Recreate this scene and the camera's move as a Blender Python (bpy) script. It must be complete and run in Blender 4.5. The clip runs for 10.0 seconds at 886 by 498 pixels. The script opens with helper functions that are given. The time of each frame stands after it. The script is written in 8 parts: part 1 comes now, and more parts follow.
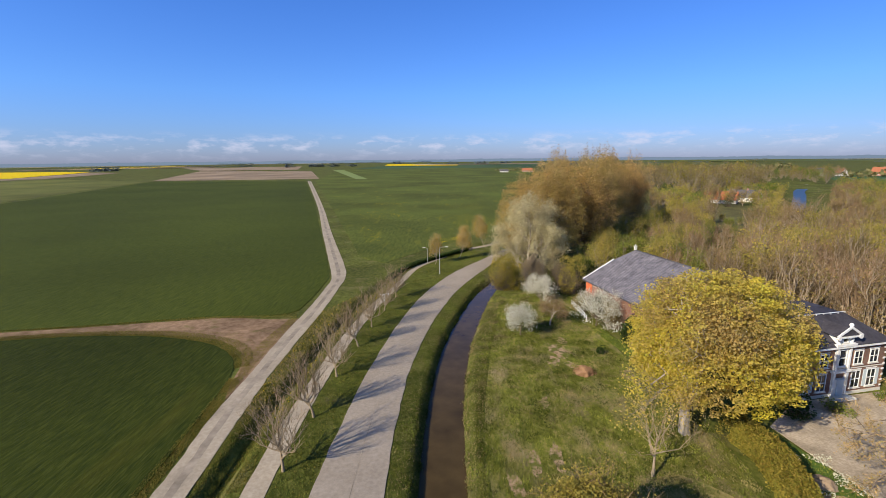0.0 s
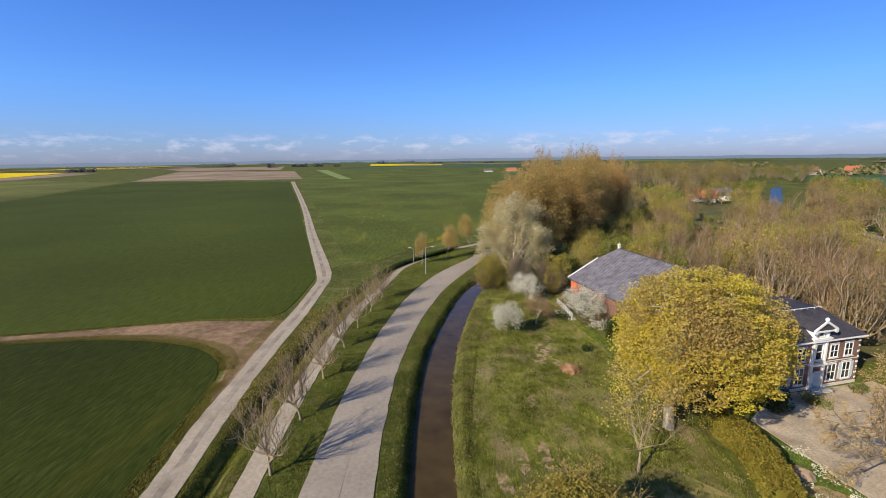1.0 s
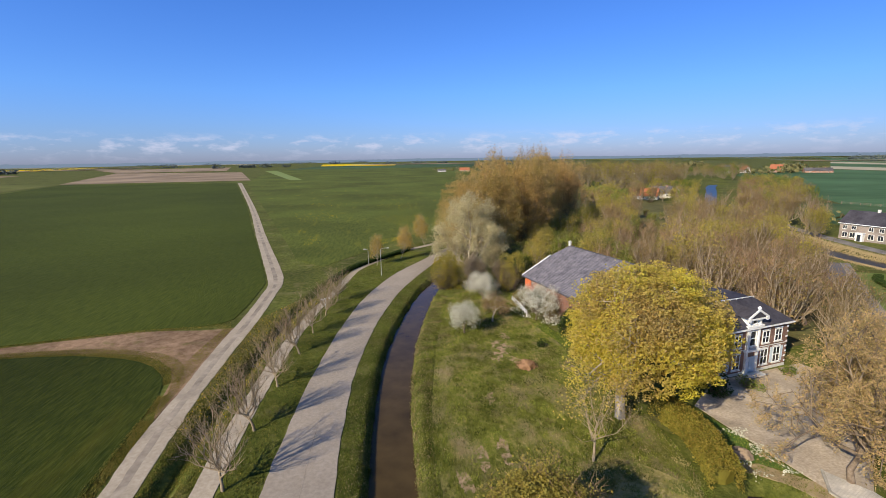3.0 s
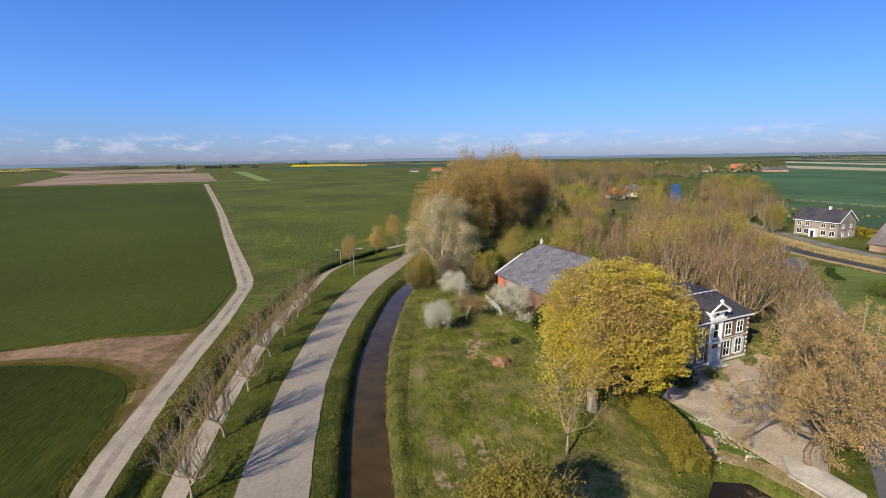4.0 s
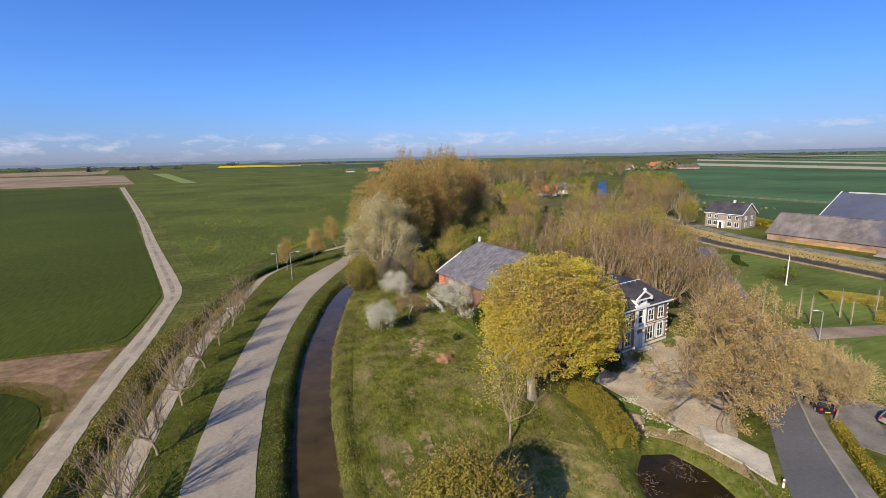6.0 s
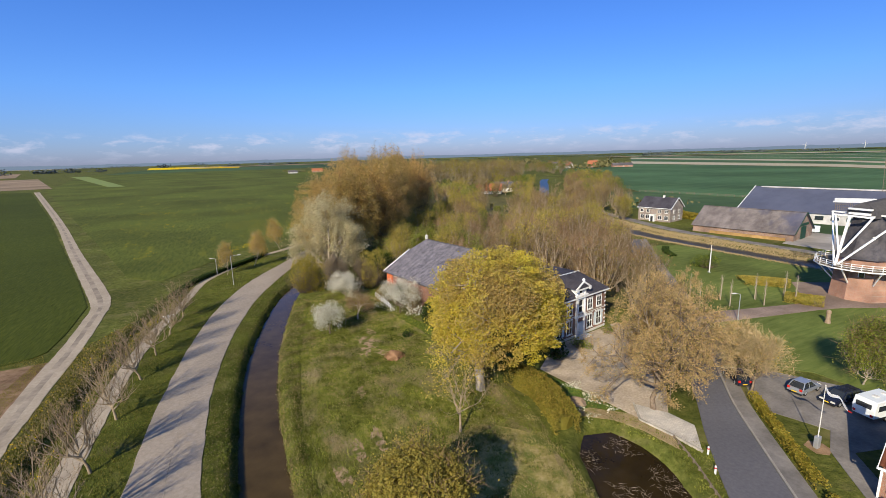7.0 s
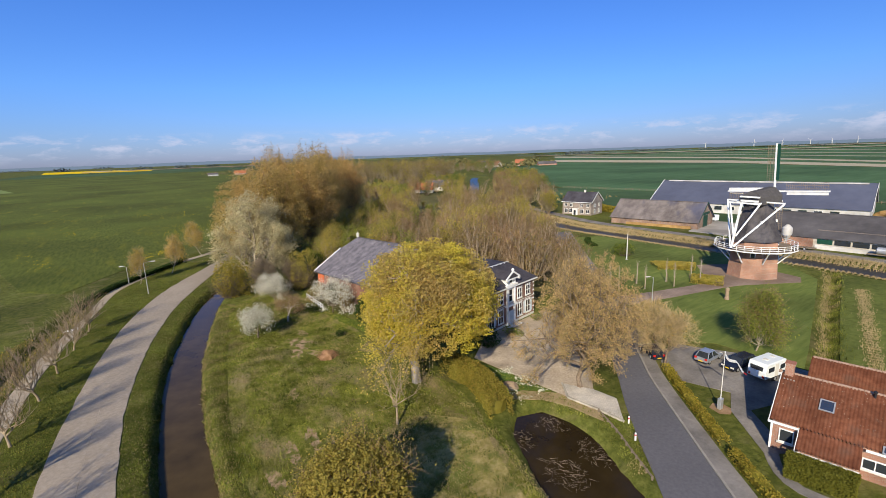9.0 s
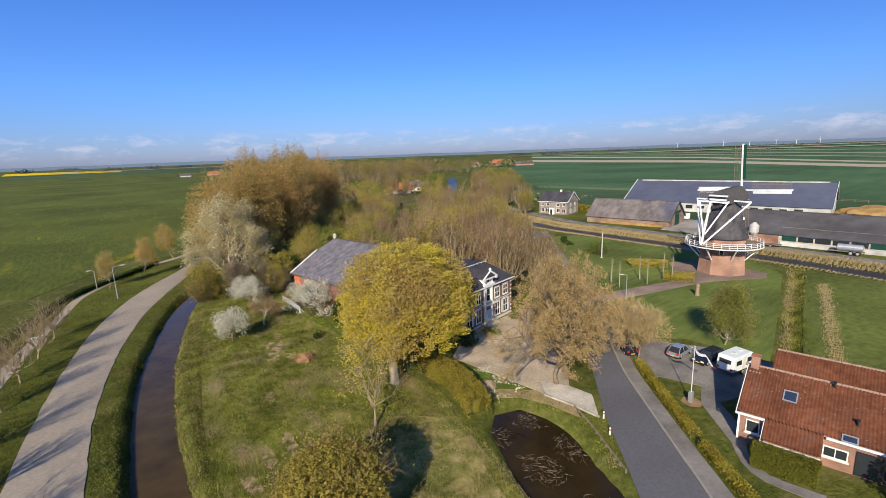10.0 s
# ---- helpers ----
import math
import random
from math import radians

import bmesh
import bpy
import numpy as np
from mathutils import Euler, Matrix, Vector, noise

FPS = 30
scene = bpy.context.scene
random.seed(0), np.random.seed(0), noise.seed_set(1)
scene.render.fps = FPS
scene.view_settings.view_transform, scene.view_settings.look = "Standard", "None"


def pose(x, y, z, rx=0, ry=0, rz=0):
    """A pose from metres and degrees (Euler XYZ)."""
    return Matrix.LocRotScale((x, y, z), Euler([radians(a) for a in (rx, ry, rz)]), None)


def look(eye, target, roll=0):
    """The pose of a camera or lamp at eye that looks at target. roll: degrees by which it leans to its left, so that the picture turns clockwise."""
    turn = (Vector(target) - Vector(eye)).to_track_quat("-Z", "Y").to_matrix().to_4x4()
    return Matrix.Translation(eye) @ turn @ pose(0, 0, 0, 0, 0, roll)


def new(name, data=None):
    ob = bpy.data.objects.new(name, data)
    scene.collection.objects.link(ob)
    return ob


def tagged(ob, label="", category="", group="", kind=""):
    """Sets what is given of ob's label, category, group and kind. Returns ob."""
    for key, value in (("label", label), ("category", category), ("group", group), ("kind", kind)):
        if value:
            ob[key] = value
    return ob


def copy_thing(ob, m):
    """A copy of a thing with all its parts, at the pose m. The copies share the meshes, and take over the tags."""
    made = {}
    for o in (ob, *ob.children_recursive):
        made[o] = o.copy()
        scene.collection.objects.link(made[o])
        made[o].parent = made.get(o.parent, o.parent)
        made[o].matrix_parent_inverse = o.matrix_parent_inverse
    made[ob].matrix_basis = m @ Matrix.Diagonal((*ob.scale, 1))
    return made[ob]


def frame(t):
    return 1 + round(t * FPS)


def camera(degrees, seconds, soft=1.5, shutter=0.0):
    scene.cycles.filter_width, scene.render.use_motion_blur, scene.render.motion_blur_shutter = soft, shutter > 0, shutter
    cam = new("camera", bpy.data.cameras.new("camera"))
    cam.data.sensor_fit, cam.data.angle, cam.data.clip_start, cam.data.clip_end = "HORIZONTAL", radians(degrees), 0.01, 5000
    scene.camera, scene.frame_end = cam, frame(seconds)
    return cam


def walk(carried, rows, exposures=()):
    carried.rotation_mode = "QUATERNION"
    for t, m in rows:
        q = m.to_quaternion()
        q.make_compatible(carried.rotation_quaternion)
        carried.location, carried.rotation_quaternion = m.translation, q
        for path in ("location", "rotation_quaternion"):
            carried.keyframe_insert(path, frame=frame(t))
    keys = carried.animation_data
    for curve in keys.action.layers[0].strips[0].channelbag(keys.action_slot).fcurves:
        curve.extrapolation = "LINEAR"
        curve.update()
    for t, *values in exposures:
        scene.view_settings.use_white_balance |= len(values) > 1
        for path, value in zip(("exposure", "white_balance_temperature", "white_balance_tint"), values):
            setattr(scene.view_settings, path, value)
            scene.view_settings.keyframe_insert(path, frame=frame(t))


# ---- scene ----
from math import sin, cos, pi, tan, atan2, hypot

# ---- camera and its way: seconds, x, y, z, yaw, pitch, roll ----
cam = camera(88.0, 10.0, soft=0.5)
ROWS = [
    (0.0, 0.407, -0.029, 29.095, 0.196, -11.091, -0.604),
    (0.5, 0.269, -0.062, 29.092, -0.429, -11.117, -0.657),
    (1.0, 0.203, -0.082, 29.134, -1.694, -11.141, -0.710),
    (1.5, 0.189, -0.028, 29.209, -3.092, -11.171, -0.772),
    (2.0, 0.193, 0.094, 29.297, -4.047, -11.193, -0.817),
    (2.5, 0.176, 0.128, 29.271, -5.555, -11.203, -0.846),
    (4.0, 0.117, 0.002, 29.058, -10.797, -11.243, -0.912),
    (4.5, 0.057, -0.049, 29.078, -11.963, -11.277, -0.946),
    (5.0, -0.012, -0.144, 29.169, -13.142, -11.308, -0.983),
    (5.5, -0.127, -0.337, 29.205, -15.613, -11.357, -1.072),
    (7.0, -0.273, -1.494, 28.895, -25.048, -11.580, -1.558),
    (7.5, -0.271, -1.684, 28.619, -28.656, -11.657, -1.728),
    (8.0, -0.200, -1.785, 28.338, -30.684, -11.708, -1.838),
    (8.5, -0.110, -1.864, 28.118, -31.766, -11.737, -1.918),
    (9.0, -0.092, -1.990, 28.030, -33.388, -11.778, -1.999),
    (9.5, -0.048, -2.126, 28.050, -35.432, -11.806, -2.048),
    (10.0, 0.044, -2.261, 28.062, -36.056, -11.841, -2.048),
]
walk(cam, [(t, pose(x, y, z, 90 + pitch, 0, yaw) @ pose(0, 0, 0, 0, 0, roll)) for t, x, y, z, yaw, pitch, roll in ROWS],
     exposures=[(0.0, 0.45), (5.0, 0.43), (10.0, 0.39)])

# ---- sky and sun ----
SUN_AZ, SUN_EL = 231.0, 29.0     # degrees clockwise from +y, and above the horizon
world = bpy.data.worlds.new("sky")
scene.world = world
world.use_nodes = True
wn, wl = world.node_tree.nodes, world.node_tree.links
wn.clear()
sky = wn.new("ShaderNodeTexSky")
sky.sky_type, sky.sun_disc = "NISHITA", False
sky.sun_elevation, sky.sun_rotation = radians(SUN_EL), radians(SUN_AZ)
sky.altitude, sky.air_density, sky.dust_density, sky.ozone_density = 0, 1.0, 0.4, 3.0
wco = wn.new("ShaderNodeTexCoord")
sep = wn.new("ShaderNodeSeparateXYZ")
wl.new(wco.outputs["Generated"], sep.inputs[0])
# a low bank of small cumulus close to the horizon
cmap = wn.new("ShaderNodeMapping")
cmap.inputs["Scale"].default_value = (20, 20, 62)
wl.new(wco.outputs["Generated"], cmap.inputs[0])
cn = wn.new("ShaderNodeTexNoise")
cn.inputs["Scale"].default_value, cn.inputs["Detail"].default_value, cn.inputs["Roughness"].default_value = 1.0, 7, 0.62
wl.new(cmap.outputs[0], cn.inputs[0])
cr = wn.new("ShaderNodeValToRGB")
cr.color_ramp.elements[0].position, cr.color_ramp.elements[1].position = 0.50, 0.68
wl.new(cn.outputs[0], cr.inputs[0])
band = wn.new("ShaderNodeValToRGB")      # height of the bank
for pos, v in ((0.012, 0.2), (0.028, 0.62), (0.042, 0.5), (0.056, 0.0)):
    e = band.color_ramp.elements.new(pos)
    e.color = (v, v, v, 1)
band.color_ramp.elements.remove(band.color_ramp.elements[-1])
band.color_ramp.elements[0].color = (0.05, 0.05, 0.05, 1)
wl.new(sep.outputs[2], band.inputs[0])
cm = wn.new("ShaderNodeMath")
cm.operation = "MULTIPLY"
wl.new(cr.outputs[0], cm.inputs[0])
wl.new(band.outputs[0], cm.inputs[1])
tint = wn.new("ShaderNodeMixRGB")        # clear spring air: deeper blue above, paler low down
tint.blend_type, tint.inputs[0].default_value = "MULTIPLY", 1.0
deep = wn.new("ShaderNodeValToRGB")
el = deep.color_ramp.elements
el[0].position, el[0].color = 0.0, (0.49, 0.58, 1.08, 1)
el[1].position, el[1].color = 0.7, (0.58, 0.82, 1.16, 1)
for pos, c in ((0.06, (0.46, 0.645, 1.18)), (0.13, (0.45, 0.74, 1.34)), (0.30, (0.40, 0.74, 1.42))):
    e = el.new(pos)
    e.color = (*c, 1)
wl.new(sep.outputs[2], deep.inputs[0])
wl.new(sky.outputs[0], tint.inputs[1])
wl.new(deep.outputs[0], tint.inputs[2])
cmix = wn.new("ShaderNodeMixRGB")
cmix.inputs[2].default_value = (6.2, 6.3, 7.8, 1)
wl.new(cm.outputs[0], cmix.inputs[0])
slope = wn.new("ShaderNodeMath")         # the sky is a little lighter towards the sun's side
slope.operation, slope.inputs[1].default_value, slope.inputs[2].default_value = "MULTIPLY_ADD", -0.22, 1.09
wl.new(sep.outputs[0], slope.inputs[0])
even = wn.new("ShaderNodeMixRGB")
even.blend_type, even.inputs[0].default_value = "MULTIPLY", 1.0
wl.new(tint.outputs[0], even.inputs[1])
wl.new(slope.outputs[0], even.inputs[2])
wl.new(even.outputs[0], cmix.inputs[1])
bg = wn.new("ShaderNodeBackground")
bg.inputs["Strength"].default_value = 0.085
wl.new(cmix.outputs[0], bg.inputs[0])
wo = wn.new("ShaderNodeOutputWorld")
wl.new(bg.outputs[0], wo.inputs[0])

sun = new("sun", bpy.data.lights.new("sun", "SUN"))
sun.data.energy, sun.data.angle, sun.data.color = 5.0, radians(0.45), (1.0, 0.88, 0.675)
sun_way = Vector((sin(radians(SUN_AZ)) * cos(radians(SUN_EL)), cos(radians(SUN_AZ)) * cos(radians(SUN_EL)), sin(radians(SUN_EL))))
sun.matrix_world = look(sun_way * 100, (0, 0, 0))

# ---- materials ----
def ramp(nt, cols, lo=0.3, hi=0.7):
    r = nt.nodes.new("ShaderNodeValToRGB")
    el = r.color_ramp.elements
    while len(el) < len(cols):
        el.new(0.5)
    for i, c in enumerate(cols):
        el[i].position = lo + (hi - lo) * i / max(1, len(cols) - 1)
        el[i].color = (*c, 1)
    return r


def mat(name, cols, scale=1.0, rough=0.85, bump=0.3, bscale=None, stretch=(1, 1, 1), big=None, big_amp=0.25, metal=0.0,
        spec=0.06, island=0.0, random_ob=0.0, leaf=0.0, patch=None, lo=0.3, hi=0.7, turn=0.0, dist=0.05):
    """Noise-driven surface: colours over a fine noise, a slow change of value, optional patches of another colour, relief."""
    m = bpy.data.materials.new(name)
    m.use_nodes = True
    nt = m.node_tree
    N, L = nt.nodes, nt.links
    b = N["Principled BSDF"]
    b.inputs["Roughness"].default_value, b.inputs["Metallic"].default_value = rough, metal
    b.inputs["Specular IOR Level"].default_value = spec
    co = N.new("ShaderNodeTexCoord")
    mp = N.new("ShaderNodeMapping")
    mp.inputs["Scale"].default_value = stretch
    mp.inputs["Rotation"].default_value = (0, 0, radians(turn))
    L.new(co.outputs["Object"], mp.inputs[0])
    n1 = N.new("ShaderNodeTexNoise")
    n1.inputs["Scale"].default_value, n1.inputs["Detail"].default_value, n1.inputs["Roughness"].default_value = scale, 8, 0.65
    L.new(mp.outputs[0], n1.inputs[0])
    r1 = ramp(nt, cols, lo, hi)
    L.new(n1.outputs[0], r1.inputs[0])
    out = r1.outputs[0]
    if patch:
        pcol, pscale, plo, phi = patch
        n3 = N.new("ShaderNodeTexNoise")
        n3.inputs["Scale"].default_value, n3.inputs["Detail"].default_value = pscale, 6
        L.new(mp.outputs[0], n3.inputs[0])
        r3 = ramp(nt, [(0, 0, 0), (1, 1, 1)], plo, phi)
        L.new(n3.outputs[0], r3.inputs[0])
        x = N.new("ShaderNodeMixRGB")
        x.inputs[2].default_value = (*pcol, 1)
        L.new(r3.outputs[0], x.inputs[0])
        L.new(out, x.inputs[1])
        out = x.outputs[0]
    if big:
        n2 = N.new("ShaderNodeTexNoise")
        n2.inputs["Scale"].default_value, n2.inputs["Detail"].default_value = big, 4
        L.new(co.outputs["Object"], n2.inputs[0])
        r2 = ramp(nt, [(1 - big_amp,) * 3, (1 + big_amp,) * 3], 0.35, 0.65)
        L.new(n2.outputs[0], r2.inputs[0])
        x = N.new("ShaderNodeMixRGB")
        x.blend_type, x.inputs[0].default_value = "MULTIPLY", 1.0
        L.new(out, x.inputs[1])
        L.new(r2.outputs[0], x.inputs[2])
        out = x.outputs[0]
    for amount, node, sock in ((island, "ShaderNodeNewGeometry", "Random Per Island"), (random_ob, "ShaderNodeObjectInfo", "Random")):
        if amount:
            g = N.new(node)
            hs = N.new("ShaderNodeHueSaturation")
            mr = N.new("ShaderNodeMapRange")
            mr.inputs["To Min"].default_value, mr.inputs["To Max"].default_value = 1 - amount, 1 + amount
            L.new(g.outputs[sock], mr.inputs[0])
            L.new(mr.outputs[0], hs.inputs["Value"])
            mh = N.new("ShaderNodeMapRange")
            mh.inputs["To Min"].default_value, mh.inputs["To Max"].default_value = 0.5 + 0.05 * amount, 0.5 - 0.05 * amount
            L.new(g.outputs[sock], mh.inputs[0])
            L.new(mh.outputs[0], hs.inputs["Hue"])
            L.new(out, hs.inputs["Color"])
            out = hs.outputs[0]
    L.new(out, b.inputs["Base Color"])
    if bump:
        nb = N.new("ShaderNodeTexNoise")
        nb.inputs["Scale"].default_value, nb.inputs["Detail"].default_value = bscale or scale * 2, 6
        L.new(mp.outputs[0], nb.inputs[0])
        bp = N.new("ShaderNodeBump")
        bp.inputs["Strength"].default_value, bp.inputs["Distance"].default_value = bump, dist
        L.new(nb.outputs[0], bp.inputs["Height"])
        L.new(bp.outputs[0], b.inputs["Normal"])
    if leaf:
        tr = N.new("ShaderNodeBsdfTranslucent")
        L.new(out, tr.inputs[0])
        ms = N.new("ShaderNodeMixShader")
        ms.inputs[0].default_value = leaf
        L.new(b.outputs[0], ms.inputs[1])
        L.new(tr.outputs[0], ms.inputs[2])
        L.new(ms.outputs[0], N["Material Output"].inputs[0])
    return m


def tiled(name, c1, c2, mortar, w, h, rough=0.8, msize=0.015, bump=0.4, big=0.3, vertical=True, turn=0.0):
    """Courses of bricks or slates, for walls and roofs that stay far off; x + y run along, z up (vertical) or y up."""
    m = bpy.data.materials.new(name)
    m.use_nodes = True
    nt = m.node_tree
    N, L = nt.nodes, nt.links
    b = N["Principled BSDF"]
    b.inputs["Roughness"].default_value, b.inputs["Specular IOR Level"].default_value = rough, 0.25
    co = N.new("ShaderNodeTexCoord")
    sp = N.new("ShaderNodeSeparateXYZ")
    mp = N.new("ShaderNodeMapping")
    mp.inputs["Rotation"].default_value = (0, 0, radians(turn))
    L.new(co.outputs["Object"], mp.inputs[0])
    L.new(mp.outputs[0], sp.inputs[0])
    cb = N.new("ShaderNodeCombineXYZ")
    if vertical:
        ad = N.new("ShaderNodeMath")
        L.new(sp.outputs[0], ad.inputs[0])
        L.new(sp.outputs[1], ad.inputs[1])
        L.new(ad.outputs[0], cb.inputs[0])
        L.new(sp.outputs[2], cb.inputs[1])
    else:
        L.new(sp.outputs[0], cb.inputs[0])
        L.new(sp.outputs[1], cb.inputs[1])
    br = N.new("ShaderNodeTexBrick")
    br.inputs["Color1"].default_value, br.inputs["Color2"].default_value, br.inputs["Mortar"].default_value = (*c1, 1), (*c2, 1), (*mortar, 1)
    br.inputs["Scale"].default_value, br.inputs["Mortar Size"].default_value = 1.0, msize
    br.inputs["Brick Width"].default_value, br.inputs["Row Height"].default_value = w, h
    L.new(cb.outputs[0], br.inputs[0])
    n2 = N.new("ShaderNodeTexNoise")
    n2.inputs["Scale"].default_value, n2.inputs["Detail"].default_value = big, 8
    L.new(co.outputs["Object"], n2.inputs[0])
    r2 = ramp(nt, [(0.6, 0.6, 0.6), (1.3, 1.28, 1.22)])
    L.new(n2.outputs[0], r2.inputs[0])
    x = N.new("ShaderNodeMixRGB")
    x.blend_type, x.inputs[0].default_value = "MULTIPLY", 1.0
    L.new(br.outputs[0], x.inputs[1])
    L.new(r2.outputs[0], x.inputs[2])
    L.new(x.outputs[0], b.inputs["Base Color"])
    bp = N.new("ShaderNodeBump")
    bp.inputs["Strength"].default_value, bp.inputs["Distance"].default_value = bump, 0.02
    bp.invert = True
    L.new(br.outputs["Fac"], bp.inputs["Height"])
    L.new(bp.outputs[0], b.inputs["Normal"])
    return m


def still_water(name, colour, rough=0.06, ripple=0.05, rscale=1.5, spec=0.5):
    m = bpy.data.materials.new(name)
    m.use_nodes = True
    N, L = m.node_tree.nodes, m.node_tree.links
    b = N["Principled BSDF"]
    n = N.new("ShaderNodeTexNoise")
    n.inputs["Scale"].default_value, n.inputs["Detail"].default_value = 0.35, 6
    co = N.new("ShaderNodeTexCoord")
    L.new(co.outputs["Object"], n.inputs[0])
    r = ramp(m.node_tree, [tuple(c * 0.7 for c in colour), tuple(c * 1.3 for c in colour)])
    L.new(n.outputs[0], r.inputs[0])
    L.new(r.outputs[0], b.inputs["Base Color"])
    b.inputs["Roughness"].default_value, b.inputs["IOR"].default_value = rough, 1.33
    b.inputs["Specular IOR Level"].default_value = spec
    w = N.new("ShaderNodeTexNoise")
    w.inputs["Scale"].default_value, w.inputs["Detail"].default_value = rscale, 3
    L.new(co.outputs["Object"], w.inputs[0])
    bp = N.new("ShaderNodeBump")
    bp.inputs["Strength"].default_value, bp.inputs["Distance"].default_value = ripple, 0.1
    L.new(w.outputs[0], bp.inputs["Height"])
    L.new(bp.outputs[0], b.inputs["Normal"])
    return m


GRASS = mat("verge_grass", [(0.045, 0.055, 0.01), (0.09, 0.10, 0.02), (0.145, 0.142, 0.036)], 1.1, bump=0.9, bscale=3.0, big=0.06,
            patch=((0.16, 0.14, 0.055), 0.22, 0.55, 0.72), dist=0.15)
MEADOW = mat("meadow_grass", [(0.055, 0.068, 0.009), (0.138, 0.145, 0.024), (0.27, 0.225, 0.075)], 0.9, bump=0.9, bscale=2.6, big=0.1,
             patch=((0.27, 0.21, 0.11), 0.16, 0.50, 0.68), stretch=(1.6, 0.8, 1), turn=12, dist=0.15)
LAWN = mat("mown_lawn", [(0.082, 0.11, 0.024), (0.12, 0.15, 0.036), (0.16, 0.184, 0.05)], 0.8, bump=0.4, bscale=4, big=0.05, stretch=(0.25, 1.6, 1), turn=-25)
LAWN_B = mat("rough_field_grass", [(0.07, 0.09, 0.02), (0.11, 0.13, 0.03), (0.15, 0.165, 0.042)], 0.8, bump=0.5, bscale=3, big=0.06)
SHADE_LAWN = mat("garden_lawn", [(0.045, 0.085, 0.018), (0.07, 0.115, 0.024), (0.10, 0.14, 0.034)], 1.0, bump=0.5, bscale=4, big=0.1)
WHEAT = mat("young_wheat", [(0.034, 0.046, 0.006), (0.056, 0.07, 0.009), (0.082, 0.094, 0.014)], 0.8, bump=0.8, bscale=2.4, big=0.012, big_amp=0.16,
            stretch=(3.0, 0.35, 1), turn=-14, dist=0.12)
# darker copy of WHEAT; lens vignetting at the lower left is in its colour
WHEAT_B = mat("vignetted_young_wheat", [(0.018, 0.026, 0.004), (0.034, 0.044, 0.006), (0.062, 0.07, 0.011)], 0.9, bump=0.9, bscale=1.8, big=0.02, big_amp=0.2,
            patch=((0.075, 0.07, 0.009), 0.035, 0.58, 0.78),
            stretch=(3.0, 0.4, 1), turn=-14, dist=0.12)
WHEAT_E = mat("young_wheat_with_weeds", [(0.055, 0.074, 0.013), (0.09, 0.107, 0.019), (0.125, 0.135, 0.026)], 0.4, bump=0.8, bscale=1.6, big=0.015,
              patch=((0.19, 0.175, 0.02), 0.08, 0.58, 0.80), stretch=(3.0, 0.5, 1), turn=-14, dist=0.12)
TWIG_GREEN = mat("olive_budding_twigs", [(0.20, 0.165, 0.05), (0.30, 0.25, 0.08)], 0.6, bump=0, island=0.35, random_ob=0.25)
LITTER = mat("woodland_floor", [(0.07, 0.062, 0.026), (0.115, 0.105, 0.042), (0.13, 0.135, 0.04)], 0.7, bump=0.7, bscale=2, big=0.08)
# the blue in these two greens mimics haze over the far fields
PASTURE = mat("haze_tinted_pasture", [(0.045, 0.078, 0.032), (0.058, 0.096, 0.04), (0.075, 0.11, 0.045)], 0.05, bump=0.2, big=0.004)
PASTURE_E = mat("haze_tinted_crop", [(0.052, 0.10, 0.043), (0.068, 0.124, 0.052), (0.087, 0.145, 0.062)], 0.06, bump=0.3, bscale=0.5, big=0.008, stretch=(0.3, 2, 1))
OLIVE = mat("old_grassland", [(0.10, 0.11, 0.025), (0.14, 0.14, 0.035)], 0.05, bump=0.2, big=0.01)
PLOUGH = mat("bare_ploughed_soil", [(0.21, 0.155, 0.10), (0.27, 0.20, 0.13), (0.33, 0.25, 0.165)], 0.15, bump=0.4, bscale=0.6, big=0.01, stretch=(0.2, 2, 1))
SAND_STRIP = mat("pale_dry_soil", [(0.36, 0.31, 0.21), (0.45, 0.39, 0.27)], 0.1, bump=0.2)
RAPE = mat("flowering_rapeseed", [(0.62, 0.44, 0.004), (0.75, 0.56, 0.008)], 0.1, bump=0.3)
LIME = mat("pale_green_crop", [(0.17, 0.22, 0.07), (0.22, 0.27, 0.09)], 0.1, bump=0.2)
DIRT = mat("dry_dirt", [(0.15, 0.093, 0.05), (0.235, 0.152, 0.09), (0.32, 0.215, 0.135)], 0.8, bump=0.7, bscale=3, big=0.12,
           patch=((0.14, 0.12, 0.04), 0.30, 0.58, 0.74))
CONCRETE = mat("pale_concrete", [(0.31, 0.254, 0.185), (0.37, 0.31, 0.23), (0.43, 0.366, 0.278)], 2.5, rough=0.9, bump=0.15, bscale=14, big=0.15, big_amp=0.1,
               patch=((0.24, 0.20, 0.155), 0.25, 0.58, 0.80))
ROADTOP = mat("worn_pale_road", [(0.265, 0.222, 0.175), (0.315, 0.266, 0.212), (0.365, 0.312, 0.254)], 2.5, rough=0.9, bump=0.15, bscale=20, big=0.12, big_amp=0.08,
              patch=((0.25, 0.208, 0.16), 0.3, 0.60, 0.82))
ASPHALT = mat("grey_asphalt", [(0.105, 0.102, 0.112), (0.121, 0.117, 0.126), (0.138, 0.133, 0.141)], 3.0, rough=0.85, bump=0.15, bscale=25, big=0.1, big_amp=0.08)
PAVERS = mat("grey_pavers", [(0.17, 0.155, 0.14), (0.23, 0.21, 0.19)], 3.0, bump=0.25, bscale=8, big=0.3)
BRICKPATH = mat("brown_clinker_paving", [(0.21, 0.155, 0.12), (0.29, 0.22, 0.175)], 2.5, bump=0.3, bscale=9, big=0.15)
